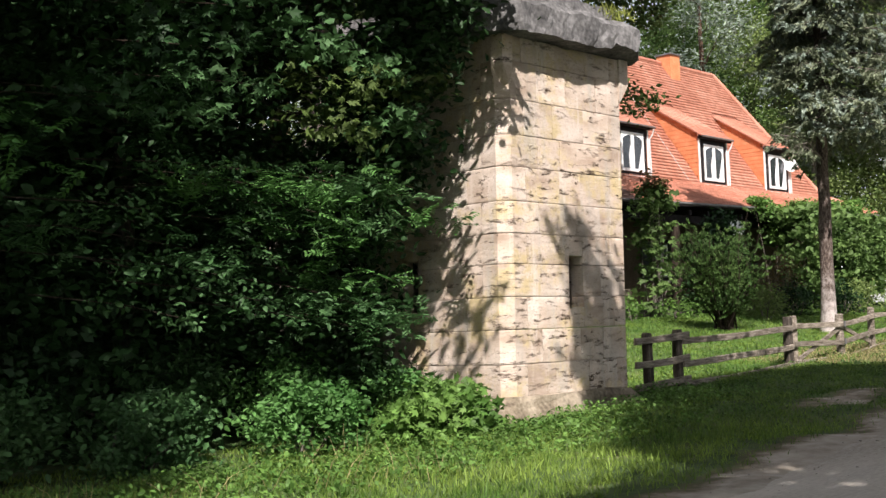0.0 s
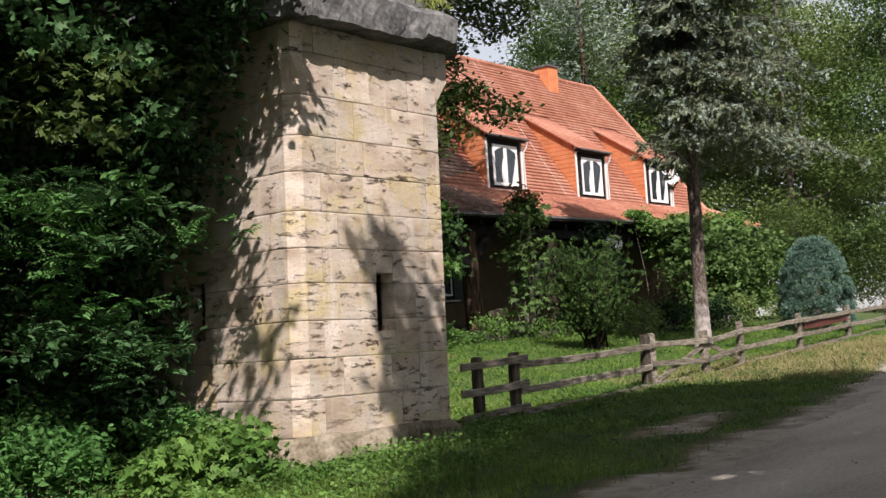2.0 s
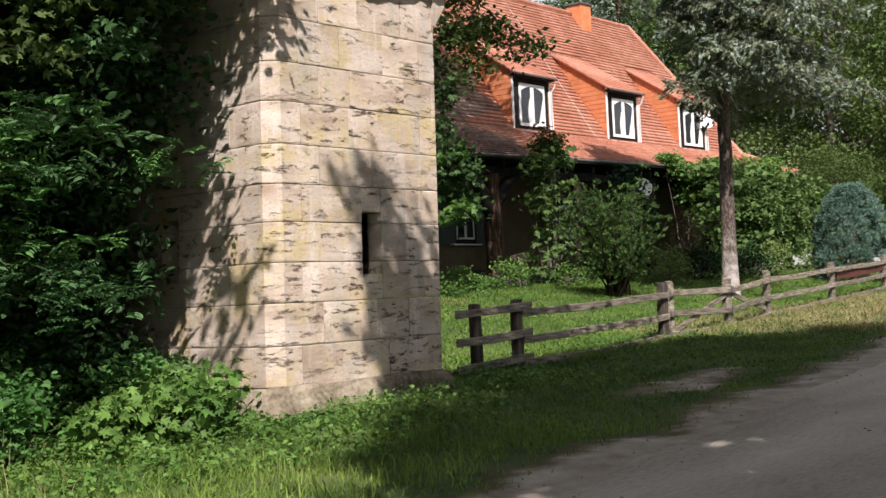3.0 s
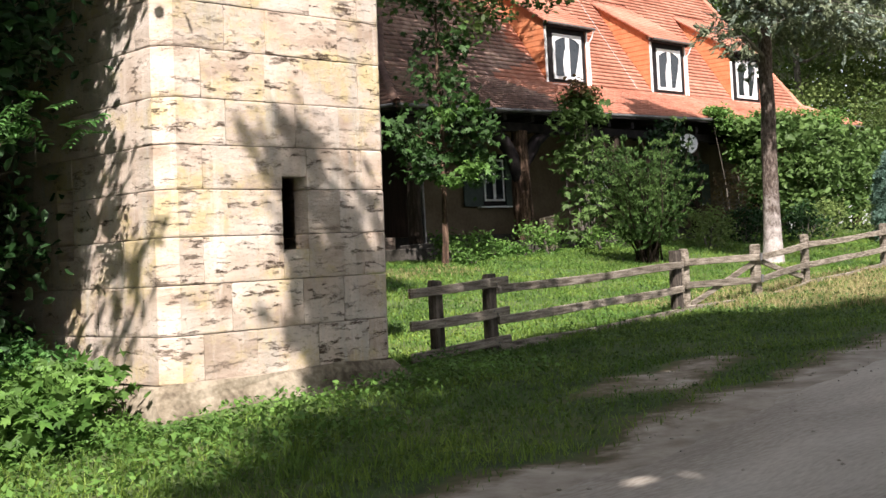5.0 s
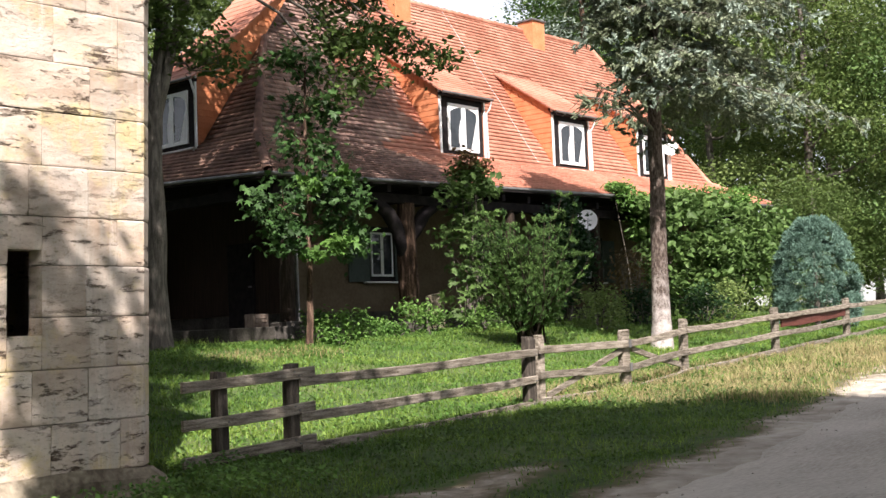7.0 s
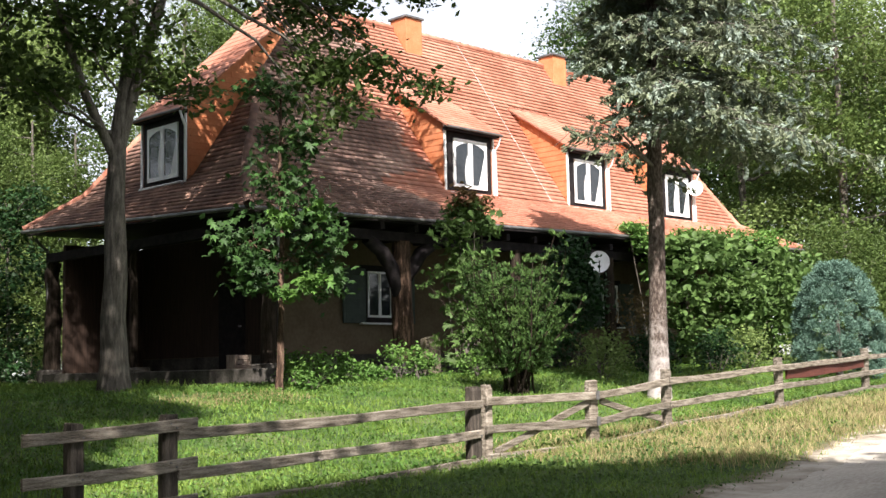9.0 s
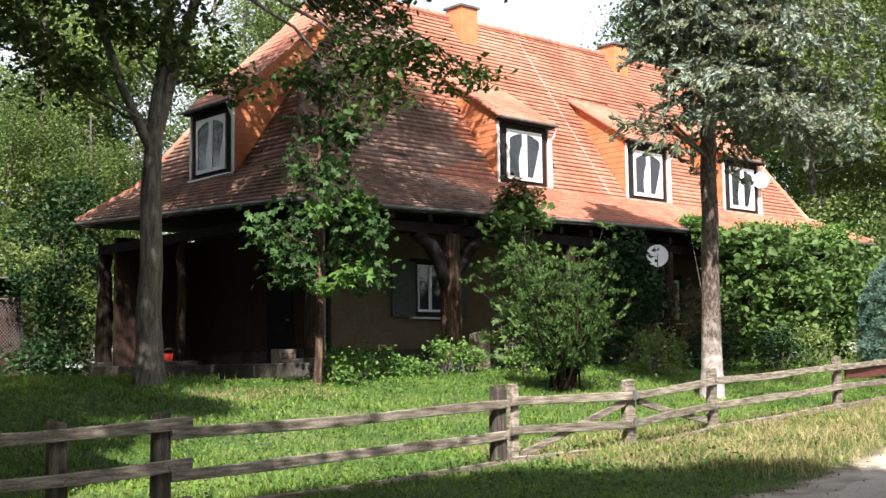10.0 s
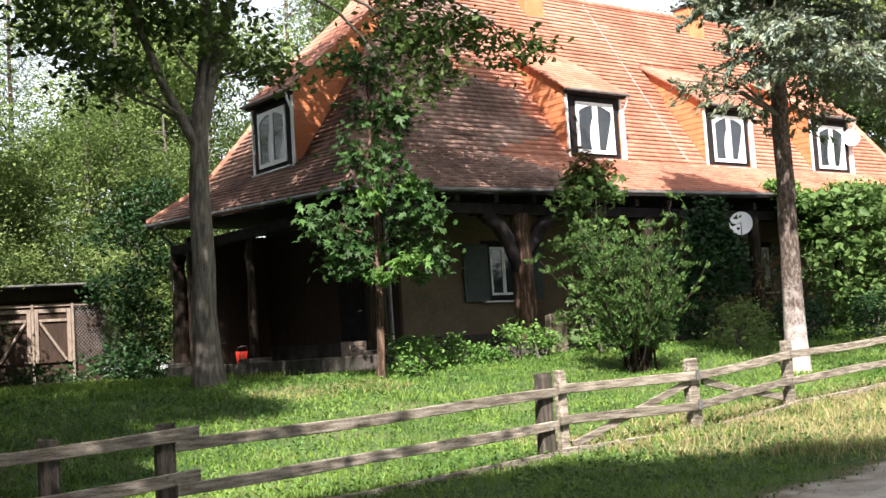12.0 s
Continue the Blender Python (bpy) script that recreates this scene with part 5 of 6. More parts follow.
spray_at = clumps([planted(-9.08, -4.4) + np.array(c) for c in ((0.05, -0.6, 1.85), (0.45, -0.55, 1.95), (-0.3, -0.5, 1.7), (-0.35, -0.5, 3.0), (0.55, -0.5, 3.2))], [(0.28, 0.2, 0.12)] * 5, 7, 9, rng, 0.09)
tagged(mesh_from("low_spray", *lobed(spray_at, 0.18, rng, 0.3), M_LEAF_BRIGHT, sapling), "lobed leaves toned bright as sunlit, mostly on the lowest twigs", kind="stuff")


def spruce():
    rng = np.random.default_rng(41)
    t = thing("spruce_tree", "tall grey-green spruce with a bare pale lower trunk", "tree")
    foot = planted(-3.25, -8.4, 0.15)
    z = np.linspace(0, 14.5, 22)
    p = foot + np.stack([0.03 * z + rng.normal(0, 0.012, 22), rng.normal(0, 0.012, 22), z], 1)
    mesh_from("trunk", *tube(p, 0.175 * (1 - z / 15.5) * (1 + 0.35 * np.exp(-z * 2.2)) + 0.015, 16, rng, 0.05), M_SPRUCE_BARK, t, smooth=True)
    wood, at, al, tip_at, tip_al = [], [], [], [], []
    zz = 5.3
    dead = []

    def bough(zz, az, ln):
        h = np.array([math.cos(az), math.sin(az), 0])
        s = np.linspace(0, 1, 9)
        w = foot + np.array([0.03 * zz, 0, zz]) + h * (ln * s)[:, None] + np.array([0, 0, 1.0]) * (0.22 * s - 0.95 * s ** 2 + 0.25 * s ** 3)[:, None] * ln * 0.42
        wood.append(tube(w, np.linspace(0.035, 0.006, 9), 5))
        side = np.array([-h[1], h[0], 0])
        for k in range(2, 9):
            for sg in (-1, 1):
                l2 = min(0.5 * ln, 1.15 * (1 - s[k] * 0.55)) * rng.uniform(0.6, 1.1)
                d = unit(h * 0.65 + sg * side + np.array([0, 0, -0.25]))
                e = w[k] + d * l2 + np.array([0, 0, -0.12])
                wood.append(tube(np.stack([w[k], e]), [0.009, 0.003], 3))
                # side twigs, each a brush of needles
                for q in np.linspace(0.15, 1.0, max(3, int(l2 * 7))):
                    o = w[k] + (e - w[k]) * q
                    a = unit(d * 0.8 + rng.normal(0, 0.5, 3) + np.array([0, 0, -0.25]))
                    n, l3 = 20, rng.uniform(0.16, 0.32)
                    u = rng.random((n, 1))
                    young = rng.random() < 0.10 + 0.55 * s[k] * q
                    (tip_at if young else at).append(o + a * l3 * u + rng.normal(0, 0.018, (n, 3)))
                    (tip_al if young else al).append(np.repeat(a[None], n, 0) + rng.normal(0, 0.45, (n, 3)))

    while zz < 14.2:
        for _ in range(6 if zz > 4.9 else 5):
            az = rng.uniform(0, 2 * np.pi)
            left = -0.78 * math.cos(az) + 0.62 * math.sin(az)
            if zz < 6.8 and left > 0.25:
                continue
            # longer on the outer side, thin towards the house
            bough(zz, az, (3.6 - 0.21 * (zz - 4)) * rng.uniform(0.7, 1.1) * (1.06 if left < -0.2 else 0.95 - (0.62 if zz < 10 else 0.4) * max(0.0, left + 0.1)))
        zz += rng.uniform(0.26, 0.40)
    # short boughs that clothe the stem towards the road
    for zz in np.arange(5.4, 9.5, 0.33):
        bough(zz, -2.24 + rng.normal(0, 0.45), rng.uniform(1.1, 1.9))
    # a nearly bare dead bough reaching to the roof
    b = foot + np.array([0.1, 0, 4.55])
    for e in ((-3.0, -0.2, 0.35), (-2.6, -0.6, 0.05), (-2.2, 0.1, 0.75)):
        e = b + np.array(e)
        w = np.stack([b, b * 0.5 + e * 0.5 + np.array([0, 0, 0.25]), e])
        dead.append(tube(w, [0.035, 0.02, 0.006], 6))
        for _ in range(16):
            u = rng.uniform(0.35, 1)
            q = b + (e - b) * u + np.array([0, 0, 0.5 * u * (1 - u)])
            k = q + np.array([rng.uniform(-0.6, 0.1), rng.uniform(-0.4, 0.4), rng.uniform(-0.45, 0.1)])
            dead.append(tube(np.stack([q, k]), [0.009, 0.003], 3))
            if rng.random() < 0.55:
                n = 26
                at.append(q + (k - q) * rng.uniform(0.3, 1, (n, 1)) + rng.normal(0, 0.03, (n, 3)))
                al.append(np.repeat(unit(k - q)[None], n, 0))
    tagged(mesh_from("bough", *join(wood), M_BARK, t), kind="stuff")
    mesh_from("dead_bough", *join(dead), M_BARK, t, "nearly bare brown bough")
    mesh_from("needles", *leaves(np.concatenate(at), 0.13, rng, 0.30, 0.5, np.concatenate(al), 0.3, fold=0.6), M_SPRUCE_IN, t)
    mesh_from("young_growth", *leaves(np.concatenate(tip_at), 0.13, rng, 0.32, 0.5, np.concatenate(tip_al), 0.3, fold=0.6), M_NEEDLE, t, "silvery blue-green young shoots")


spruce()


def blue_conifer():
    rng = np.random.default_rng(51)
    x, y = 4.7, -8.0
    t = thing("blue_conifer", "dense rounded blue-green conifer bush behind the fence", "shrub")
    foot = planted(x, y, 0.05)
    mesh_from("stem", *tube([foot, foot + (0, 0, 1.2), foot + (0, 0, 2.6)], [0.09, 0.06, 0.01], 8), M_BARK, t)
    # scalloped tufts that overlap like shingles, each a fan of fine needles
    n = 330
    a, s = rng.uniform(0, 2 * np.pi, n), rng.random(n) ** 0.85
    z = 0.15 + 2.6 * s
    r = 1.05 * np.sqrt(np.clip(1 - ((z - 0.9) / 1.95) ** 2, 0.02, 1)) * rng.uniform(0.86, 1.04, n)
    c = foot + np.stack([r * np.cos(a), r * np.sin(a), z], 1)
    d = unit(np.stack([np.cos(a), np.sin(a), np.full(n, 0.75)], 1))
    per = 230
    q = np.repeat(d, per, 0)
    fan = unit(rng.standard_normal((n * per, 3)))
    fan = unit(fan + q * 0.9)
    p = np.repeat(c, per, 0) - q * 0.12 + fan * rng.uniform(0.02, 0.20, (n * per, 1))
    mesh_from("foliage", *leaves(p, 0.062, rng, 0.34, 0.4, fan, 0.25, fold=0.5), M_BLUE, t)


blue_conifer()


def yew():
    rng = np.random.default_rng(61)
    t = thing("yew_bush", "loose grey-green yew bush with many fine upright boughs", "shrub")
    foot = planted(-5.25, -6.6, 0.05)
    wood, at, al = [], [], []
    for k in range(76):
        az, out = rng.uniform(0, 2 * np.pi), rng.uniform(0.1, 0.8)
        h = np.array([math.cos(az) * out, math.sin(az) * out, rng.uniform(1.0, 1.8)])
        ln = rng.uniform(1.8, 3.3) * (1 - 0.15 * out)
        p, r = limb(foot + (rng.normal(0, 0.08), rng.normal(0, 0.08), 0), h, ln, 0.026, 0.005, rng, 10, 0.10, 0.03)
        wood.append(tube(p, r, 5))
        for j in range(3, 10):
            ax = unit(p[j] - p[j - 1])
            flat = unit(np.cross(ax, rng.normal(0, 0.35, 3) + np.array([0, 0, 1.0])))
            for sg in (-1, 1):
                for _ in range(2):
                    # flat feathered sprays that leave the bough on both sides
                    d = unit(ax * rng.uniform(0.5, 1.1) + sg * flat + rng.normal(0, 0.2, 3) + np.array([0, 0, -0.12]))
                    l2 = rng.uniform(0.18, 0.5) * (1.15 - 0.07 * j)
                    e = p[j] + d * l2 + np.array([0, 0, -0.04])
                    wood.append(tube(np.stack([p[j], e]), [0.005, 0.002], 3))
                    n = int(95 * l2)
                    u = rng.random((n, 1))
                    w2 = unit(np.cross(d, np.cross(ax, d)))
                    s2 = np.where(rng.random((n, 1)) < 0.5, -1.0, 1.0)
                    at.append(p[j] + (e - p[j]) * u + w2 * s2 * 0.022 + rng.normal(0, 0.008, (n, 3)))
                    al.append(d * 0.55 + w2 * s2)
    tagged(mesh_from("bough", *join(wood), M_PORCHWOOD, t), kind="stuff")
    mesh_from("needles", *leaves(np.concatenate(at), 0.075, rng, 0.26, 0.5, np.concatenate(al), 0.2), M_YEW, t)


yew()
bush("climbing_shrub", "tall leafy climber by the timber porch post reaching the eaves", -2.6, -2.75,
     [((-0.1, -0.2, 0.7), (0.8, 0.6, 0.6)), ((0.25, -0.2, 1.5), (0.75, 0.5, 0.5)), ((-0.15, -0.1, 2.2), (0.7, 0.45, 0.45)), ((0.2, 0, 2.8), (0.65, 0.4, 0.35)), ((-0.3, -0.05, 3.3), (0.5, 0.3, 0.25)), ((0.6, -0.05, 3.45), (0.45, 0.3, 0.25)), ((0.1, 0, 3.75), (0.3, 0.2, 0.2))], 0.22, M_LEAF_MAPLE, 71, 18, 9, 0.17, 0.7, 9, lobes=True)
bush("shrub_shoot", "reddish shoot tips rising over the eaves", -2.45, -2.8, [((0, 0, 4.0), (0.6, 0.25, 0.35)), ((0.5, 0, 3.8), (0.4, 0.25, 0.25))], 0.14, M_LEAF_RED, 72, 14, 10, 0.1, 0.5, 9, lens=True)
bush("leafy_hedge", "broad dense green hedge climbing to the roof edge", 6.0, -4.0,
     [((-0.9, 0.2, 1.7), (1.1, 0.9, 1.5)), ((0.7, 0.0, 1.8), (1.2, 0.9, 1.5)), ((2.2, 0.0, 1.7), (1.2, 0.9, 1.5)), ((3.6, 0.2, 1.8), (1.0, 0.9, 1.6)), ((5.0, 0.2, 1.9), (1.2, 0.9, 1.6)),
      ((0.2, 1.2, 3.2), (1.2, 0.7, 0.35)), ((1.5, 1.0, 3.3), (1.6, 0.7, 0.4))], 0.21, M_LEAF_MAPLE, 73, 92, 12, 0.17, 0.6, 14, lens=True)
bush("porch_climber", "bright green climber spilling over the gutter", 5.5, -2.3, [((0, 0, 3.35), (0.9, 0.3, 0.3)), ((0.4, 0, 2.6), (0.7, 0.3, 0.5)), ((-0.4, 0.35, 3.75), (0.5, 0.3, 0.12)), ((1.6, 0.0, 3.5), (0.8, 0.35, 0.4)), ((2.9, 0.0, 3.6), (0.9, 0.35, 0.4)), ((4.2, 0.0, 3.6), (0.9, 0.35, 0.45)), ((5.6, 0.0, 3.7), (0.9, 0.4, 0.45)), ((6.6, 0.1, 3.7), (0.7, 0.5, 0.5))], 0.12, M_LEAF_BRIGHT, 74, 44, 22, 0.12, 0.55, 6)
# leaf colour here carries the porch's shade
bush("porch_shrub", "dark leafy shrub in the shade of the porch", 1.1, -2.9, [((-0.9, 0, 0.8), (0.9, 0.6, 0.8)), ((-0.3, 0, 1.9), (0.7, 0.5, 0.9)), ((0.5, 0, 1.6), (0.6, 0.5, 1.0)), ((0.3, 0.2, 2.7), (0.6, 0.4, 0.6))], 0.14, M_LEAF_SHADE, 75, 50, 22, 0.15, 0.6, 8)
bush("rose_bush", "thin twiggy bush with reddish shoots before the porch", 1.5, -4.6, [((0, 0, 1.2), (0.7, 0.5, 0.8))], 0.09, M_LEAF_RED, 76, 50, 14, 0.14, 0.6, 14)
# the first two take the leaf toned dark for shade
for k, (x, y, w) in enumerate(((1.2, -5.2, 0.8), (2.9, -5.8, 0.9), (4.6, -5.6, 0.9), (6.6, -6.2, 0.9), (-1.2, -5.5, 0.7))):
    bush("low_shrub", "low pale green shrub in the yard grass", x, y, [((0, 0, 0.45), (w, 0.6, 0.45)), ((0.4, 0.2, 0.7), (w * 0.6, 0.5, 0.4))], 0.10, M_LEAF_PALE if k > 1 else M_LEAF_SHADE, 80 + k, 40, 18, 0.13, 0.45, 8, group="low shrubs")
for k, (x, y, h) in enumerate(((-6.5, -3.2, 0.7), (-5.6, -3.0, 0.5), (-4.6, -3.4, 0.8), (-7.7, -3.9, 0.8), (-3.8, -4.2, 0.7), (-8.3, -4.4, 0.4), (-7.0, -3.5, 0.45), (-5.1, -3.3, 0.95), (-8.0, -3.4, 0.6), (-6.1, -3.7, 0.4), (-4.2, -3.0, 0.6), (-7.3, -2.8, 0.9), (-2.4, -4.0, 0.8))):
    h = 0.85 * h
    bush("weed_clump", "clump of tall bright green weeds before the porch", x, y, [((0, 0, h * 0.35), (0.42, 0.36, h * 0.35)), ((0.15 * math.sin(5 * k), 0.1, h * 0.8), (0.12, 0.12, h * 0.3)), ((0.2 * math.cos(3 * k), 0, h * 0.65), (0.14, 0.12, h * 0.3))], 0.085, M_LEAF_BRIGHT, 90 + k, 12, 9, 0.11, 0.5, 6, group="weeds", lens=True)

# ---- the thicket beside the pillar, its shade toned into the leaves ----
# bushes 2 and 3 take a brighter leaf to look sunlit
for k, (x, y, h) in enumerate(((-23.3, -11.6, 1.0), (-24.6, -11.0, 1.1), (-22.1, -12.8, 0.55), (-23.0, -13.6, 0.45), (-25.8, -12.4, 0.75), (-27.2, -11.9, 0.9), (-24.3, -13.0, 0.7), (-22.1, -11.9, 0.7))):
    bush("verge_bush", "bright leafy bush at the foot of the thicket", x, y, [((0, 0, h * 0.5), (0.75, 0.6, h * 0.5)), ((0.35, 0.1, h * 0.75), (0.45, 0.4, h * 0.3))], 0.14 if k in (2, 3) else 0.08, M_LEAF_BRIGHT if k in (2, 3) else M_LEAF_ASH if k in (0, 6, 7) else M_LEAF_EDGE, 100 + k, 60, 14 if k in (2, 3) else 22, 0.12, 0.5, 8, group="verge bushes", lens=True, lobes=k in (2, 3))
rngf = np.random.default_rng(77)
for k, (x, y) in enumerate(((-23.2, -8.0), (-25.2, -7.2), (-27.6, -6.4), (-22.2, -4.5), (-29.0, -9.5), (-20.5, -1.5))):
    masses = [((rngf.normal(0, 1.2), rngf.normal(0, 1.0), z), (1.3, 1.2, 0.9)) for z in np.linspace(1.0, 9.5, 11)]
    broad_tree("thicket_tree", "broadleaf tree in the dense wood, leaves toned dark as shade", x, y, [(0, 0, 0), (0.1, 0, 3), (0.0, 0.1, 7), (0.1, 0, 10)], 0.13 + 0.05 * rngf.random(), masses, 0.15, M_LEAF_SHADE, M_BARK, 120 + k, 46, 22, 0.3, 0.6, group="thicket trees")
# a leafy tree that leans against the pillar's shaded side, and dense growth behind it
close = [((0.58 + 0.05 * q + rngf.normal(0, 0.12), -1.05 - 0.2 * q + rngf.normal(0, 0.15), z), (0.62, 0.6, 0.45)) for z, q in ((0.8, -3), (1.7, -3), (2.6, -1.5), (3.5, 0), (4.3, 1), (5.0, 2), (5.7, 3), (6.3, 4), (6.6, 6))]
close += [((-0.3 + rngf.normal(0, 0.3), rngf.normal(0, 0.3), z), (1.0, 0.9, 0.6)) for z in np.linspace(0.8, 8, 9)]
broad_tree("thicket_tree", "broadleaf tree leaning against the pillar, leaves toned dark as shade", -22.75, -10.95, [(0, 0, 0), (0.0, 0.1, 2.5), (-0.1, 0.0, 5), (0, 0, 8)], 0.12, close, 0.115, M_LEAF_SHADE, M_BARK, 119, 80, 26, 0.24, 0.5, group="thicket trees", lens=True)
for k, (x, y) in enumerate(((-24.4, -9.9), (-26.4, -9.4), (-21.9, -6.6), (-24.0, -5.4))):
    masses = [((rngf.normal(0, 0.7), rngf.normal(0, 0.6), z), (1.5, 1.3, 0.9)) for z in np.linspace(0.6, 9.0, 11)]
    broad_tree("thicket_tree", "broadleaf tree in the dense wood, leaves toned dark as shade", x, y, [(0, 0, 0), (0.1, 0, 3), (0.0, 0.1, 7), (0.1, 0, 10)], 0.12, masses, 0.145, M_LEAF_SHADE, M_BARK, 220 + k, 90, 28, 0.32, 0.6, False, "thicket trees")
# a tall tree just behind the pillar, whose crown shades the upper lawn
broad_tree("tall_tree", "tall leafy tree rising behind the stone pillar", -19.6, -7.6, [(0, 0, 0), (0.1, -0.1, 4), (0.2, -0.3, 8), (0.4, -0.5, 11)], 0.22,
           [((0.4, 1.6, 6.6), (1.4, 1.3, 0.9)), ((1.4, 1.8, 6.9), (1.2, 1.1, 0.8)), ((-1.4, -4.5, 10.6), (1.4, 1.4, 0.8)), ((-2.6, -3.2, 10.8), (1.6, 1.6, 0.8)), ((-1.9, -6.0, 10.7), (1.2, 1.2, 0.6)), ((-2.1, -7.3, 10.9), (1.1, 1.1, 0.6)), ((0.4, -5.3, 10.6), (1.0, 1.0, 0.6)), ((0.3, -3.7, 10.4), (1.6, 1.6, 0.8)), ((1.7, -2.3, 10.8), (1.7, 1.6, 0.9)), ((3.0, -0.7, 10.6), (1.7, 1.6, 0.9)), ((0.4, -0.8, 11.8), (2.0, 1.9, 0.9)), ((4.1, 1.1, 10.4), (1.6, 1.6, 0.8)), ((1.8, 2.0, 11.2), (2.0, 2.0, 0.9)),
            ((4.2, 3.8, 10.8), (1.7, 1.7, 0.8)), ((2.2, 4.8, 11.4), (2.0, 2.0, 0.9)), ((-1.4, 2.4, 11.6), (2.0, 2.0, 0.9)), ((-2.2, -1.0, 11.4), (1.9, 1.8, 0.9))], 0.2, M_LEAF_OAK, M_BARK, 118, 90, 24, 0.3, 0.6, False)
# the last tree, out of view, is added to shade the shed
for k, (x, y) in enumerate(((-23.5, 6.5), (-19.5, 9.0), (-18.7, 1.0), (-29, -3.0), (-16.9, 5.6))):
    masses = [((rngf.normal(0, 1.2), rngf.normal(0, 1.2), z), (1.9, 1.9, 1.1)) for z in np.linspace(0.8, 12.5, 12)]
    broad_tree("thicket_tree", "broadleaf tree in the dense wood, leaves toned dark as shade", x, y, [(0, 0, 0), (0.1, 0, 3), (0.0, 0.1, 8), (0.1, 0, 12)], 0.18, masses, 0.34, M_LEAF_SHADE, M_BARK, 140 + k, 46, 24, 0.4, 0.6, group="thicket trees")


def spray(label, mat, pts, radii, n, size, seed, comp, lobes=False):
    """A leafy bough that hangs from the thicket towards the road."""
    rng = np.random.default_rng(seed)
    t = thing("hanging_bough", label, "branch", "hanging boughs")
    p = np.array(pts, float)
    mesh_from("bough", *tube(p, np.linspace(0.009, 0.003, len(p)), 6), M_PORCHWOOD, t, smooth=True)
    c = clumps(p[1:], [radii] * (len(p) - 1), n, 7 if not comp else 2, rng, 0.12)
    mesh_from("foliage", *(pinnate(c, size, rng) if comp else lobed(c, size, rng, 0.2) if lobes else leaves(c, size, rng, 0.55, 0.6, lens=True)), mat, t)


spray("oak bough with pale lobed leaves at the edge of the wood", M_LEAF_OAK, [(-23.0, -9.0, 3.6), (-22.9, -10.6, 3.8), (-22.5, -11.8, 3.75), (-22.3, -12.5, 3.6)], (0.75, 0.5, 0.35), 26, 0.13, 141, False)
# two of these ash boughs carry the shade-toned leaf
spray("ash bough with feathered leaves at the edge of the wood", M_LEAF_SHADE, [(-25.0, -9.5, 2.6), (-24.4, -11.2, 2.5), (-23.8, -12.2, 2.3)], (0.8, 0.5, 0.35), 20, 0.085, 142, True)
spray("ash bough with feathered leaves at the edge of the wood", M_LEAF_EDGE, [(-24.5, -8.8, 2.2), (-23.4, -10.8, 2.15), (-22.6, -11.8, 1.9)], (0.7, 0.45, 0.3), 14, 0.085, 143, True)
spray("ash bough with feathered leaves at the edge of the wood", M_LEAF_SHADE, [(-27.0, -9.5, 3.4), (-26.4, -11.2, 3.3), (-25.6, -12.4, 3.1)], (0.9, 0.5, 0.5), 20, 0.085, 144, True)

spray("ash bough with feathered leaves at the edge of the wood", M_LEAF_ASH, [(-25.2, -9.8, 2.5), (-24.5, -11.6, 2.45), (-23.7, -12.9, 2.15)], (0.6, 0.4, 0.25), 12, 0.085, 145, True)
spray("ash bough with feathered leaves at the edge of the wood", M_LEAF_EDGE, [(-26.8, -10.2, 2.0), (-26.2, -11.8, 1.9), (-25.4, -12.9, 1.6)], (0.7, 0.4, 0.3), 14, 0.085, 146, True)
spray("ash bough with feathered leaves at the edge of the wood", M_LEAF_ASH, [(-28.6, -10.6, 2.9), (-28.0, -11.8, 2.8), (-27.2, -12.9, 2.5)], (0.8, 0.4, 0.4), 14, 0.085, 147, True)
spray("oak bough with pale lobed leaves at the edge of the wood", M_LEAF_EDGE, [(-25.0, -9.6, 4.2), (-24.4, -11.2, 4.3), (-23.4, -12.6, 4.1)], (0.7, 0.5, 0.35), 20, 0.12, 148, False)

# added above the view to drop leaf shade low on the pillar
spray("oak bough with pale lobed leaves at the edge of the wood", M_LEAF_OAK, [(-27.6, -15.2, 7.4), (-25.6, -15.8, 6.5), (-24.2, -16.05, 5.9)], (0.32, 0.26, 0.24), 14, 0.14, 149, False)

# brighter ash leaf chosen so these boughs read as sunlit
for k, (x, y, z) in enumerate(((-24.5, -12.9, 2.25), (-23.8, -12.9, 2.2), (-22.95, -12.9, 2.35), (-23.8, -13.0, 1.75), (-23.2, -13.0, 1.25), (-21.9, -12.7, 2.1))):
    spray("ash bough with bright feathered leaves hanging over the verge", M_LEAF_ASH, [(x - 0.5, y + 2.2, z + 0.45), (x - 0.15, y + 0.8, z + 0.2), (x, y, z)], (0.34, 0.25, 0.14), 9, 0.075, 301 + k, True)
for k, (x, y, z) in enumerate(((-23.6, -12.7, 3.85), (-23.0, -12.7, 3.8), (-22.5, -12.6, 4.05), (-21.95, -12.6, 3.75), (-22.3, -12.5, 3.45), (-24.6, -12.9, 3.3), (-22.6, -12.9, 3.1), (-25.3, -12.9, 2.9))):
    spray("oak bough with pale lobed leaves at the edge of the wood", M_LEAF_EDGE, [(x - 0.4, y + 2.4, z + 0.5), (x - 0.1, y + 0.9, z + 0.2), (x, y, z)], (0.26, 0.20, 0.12), 8, 0.14, 321 + k, False, True)
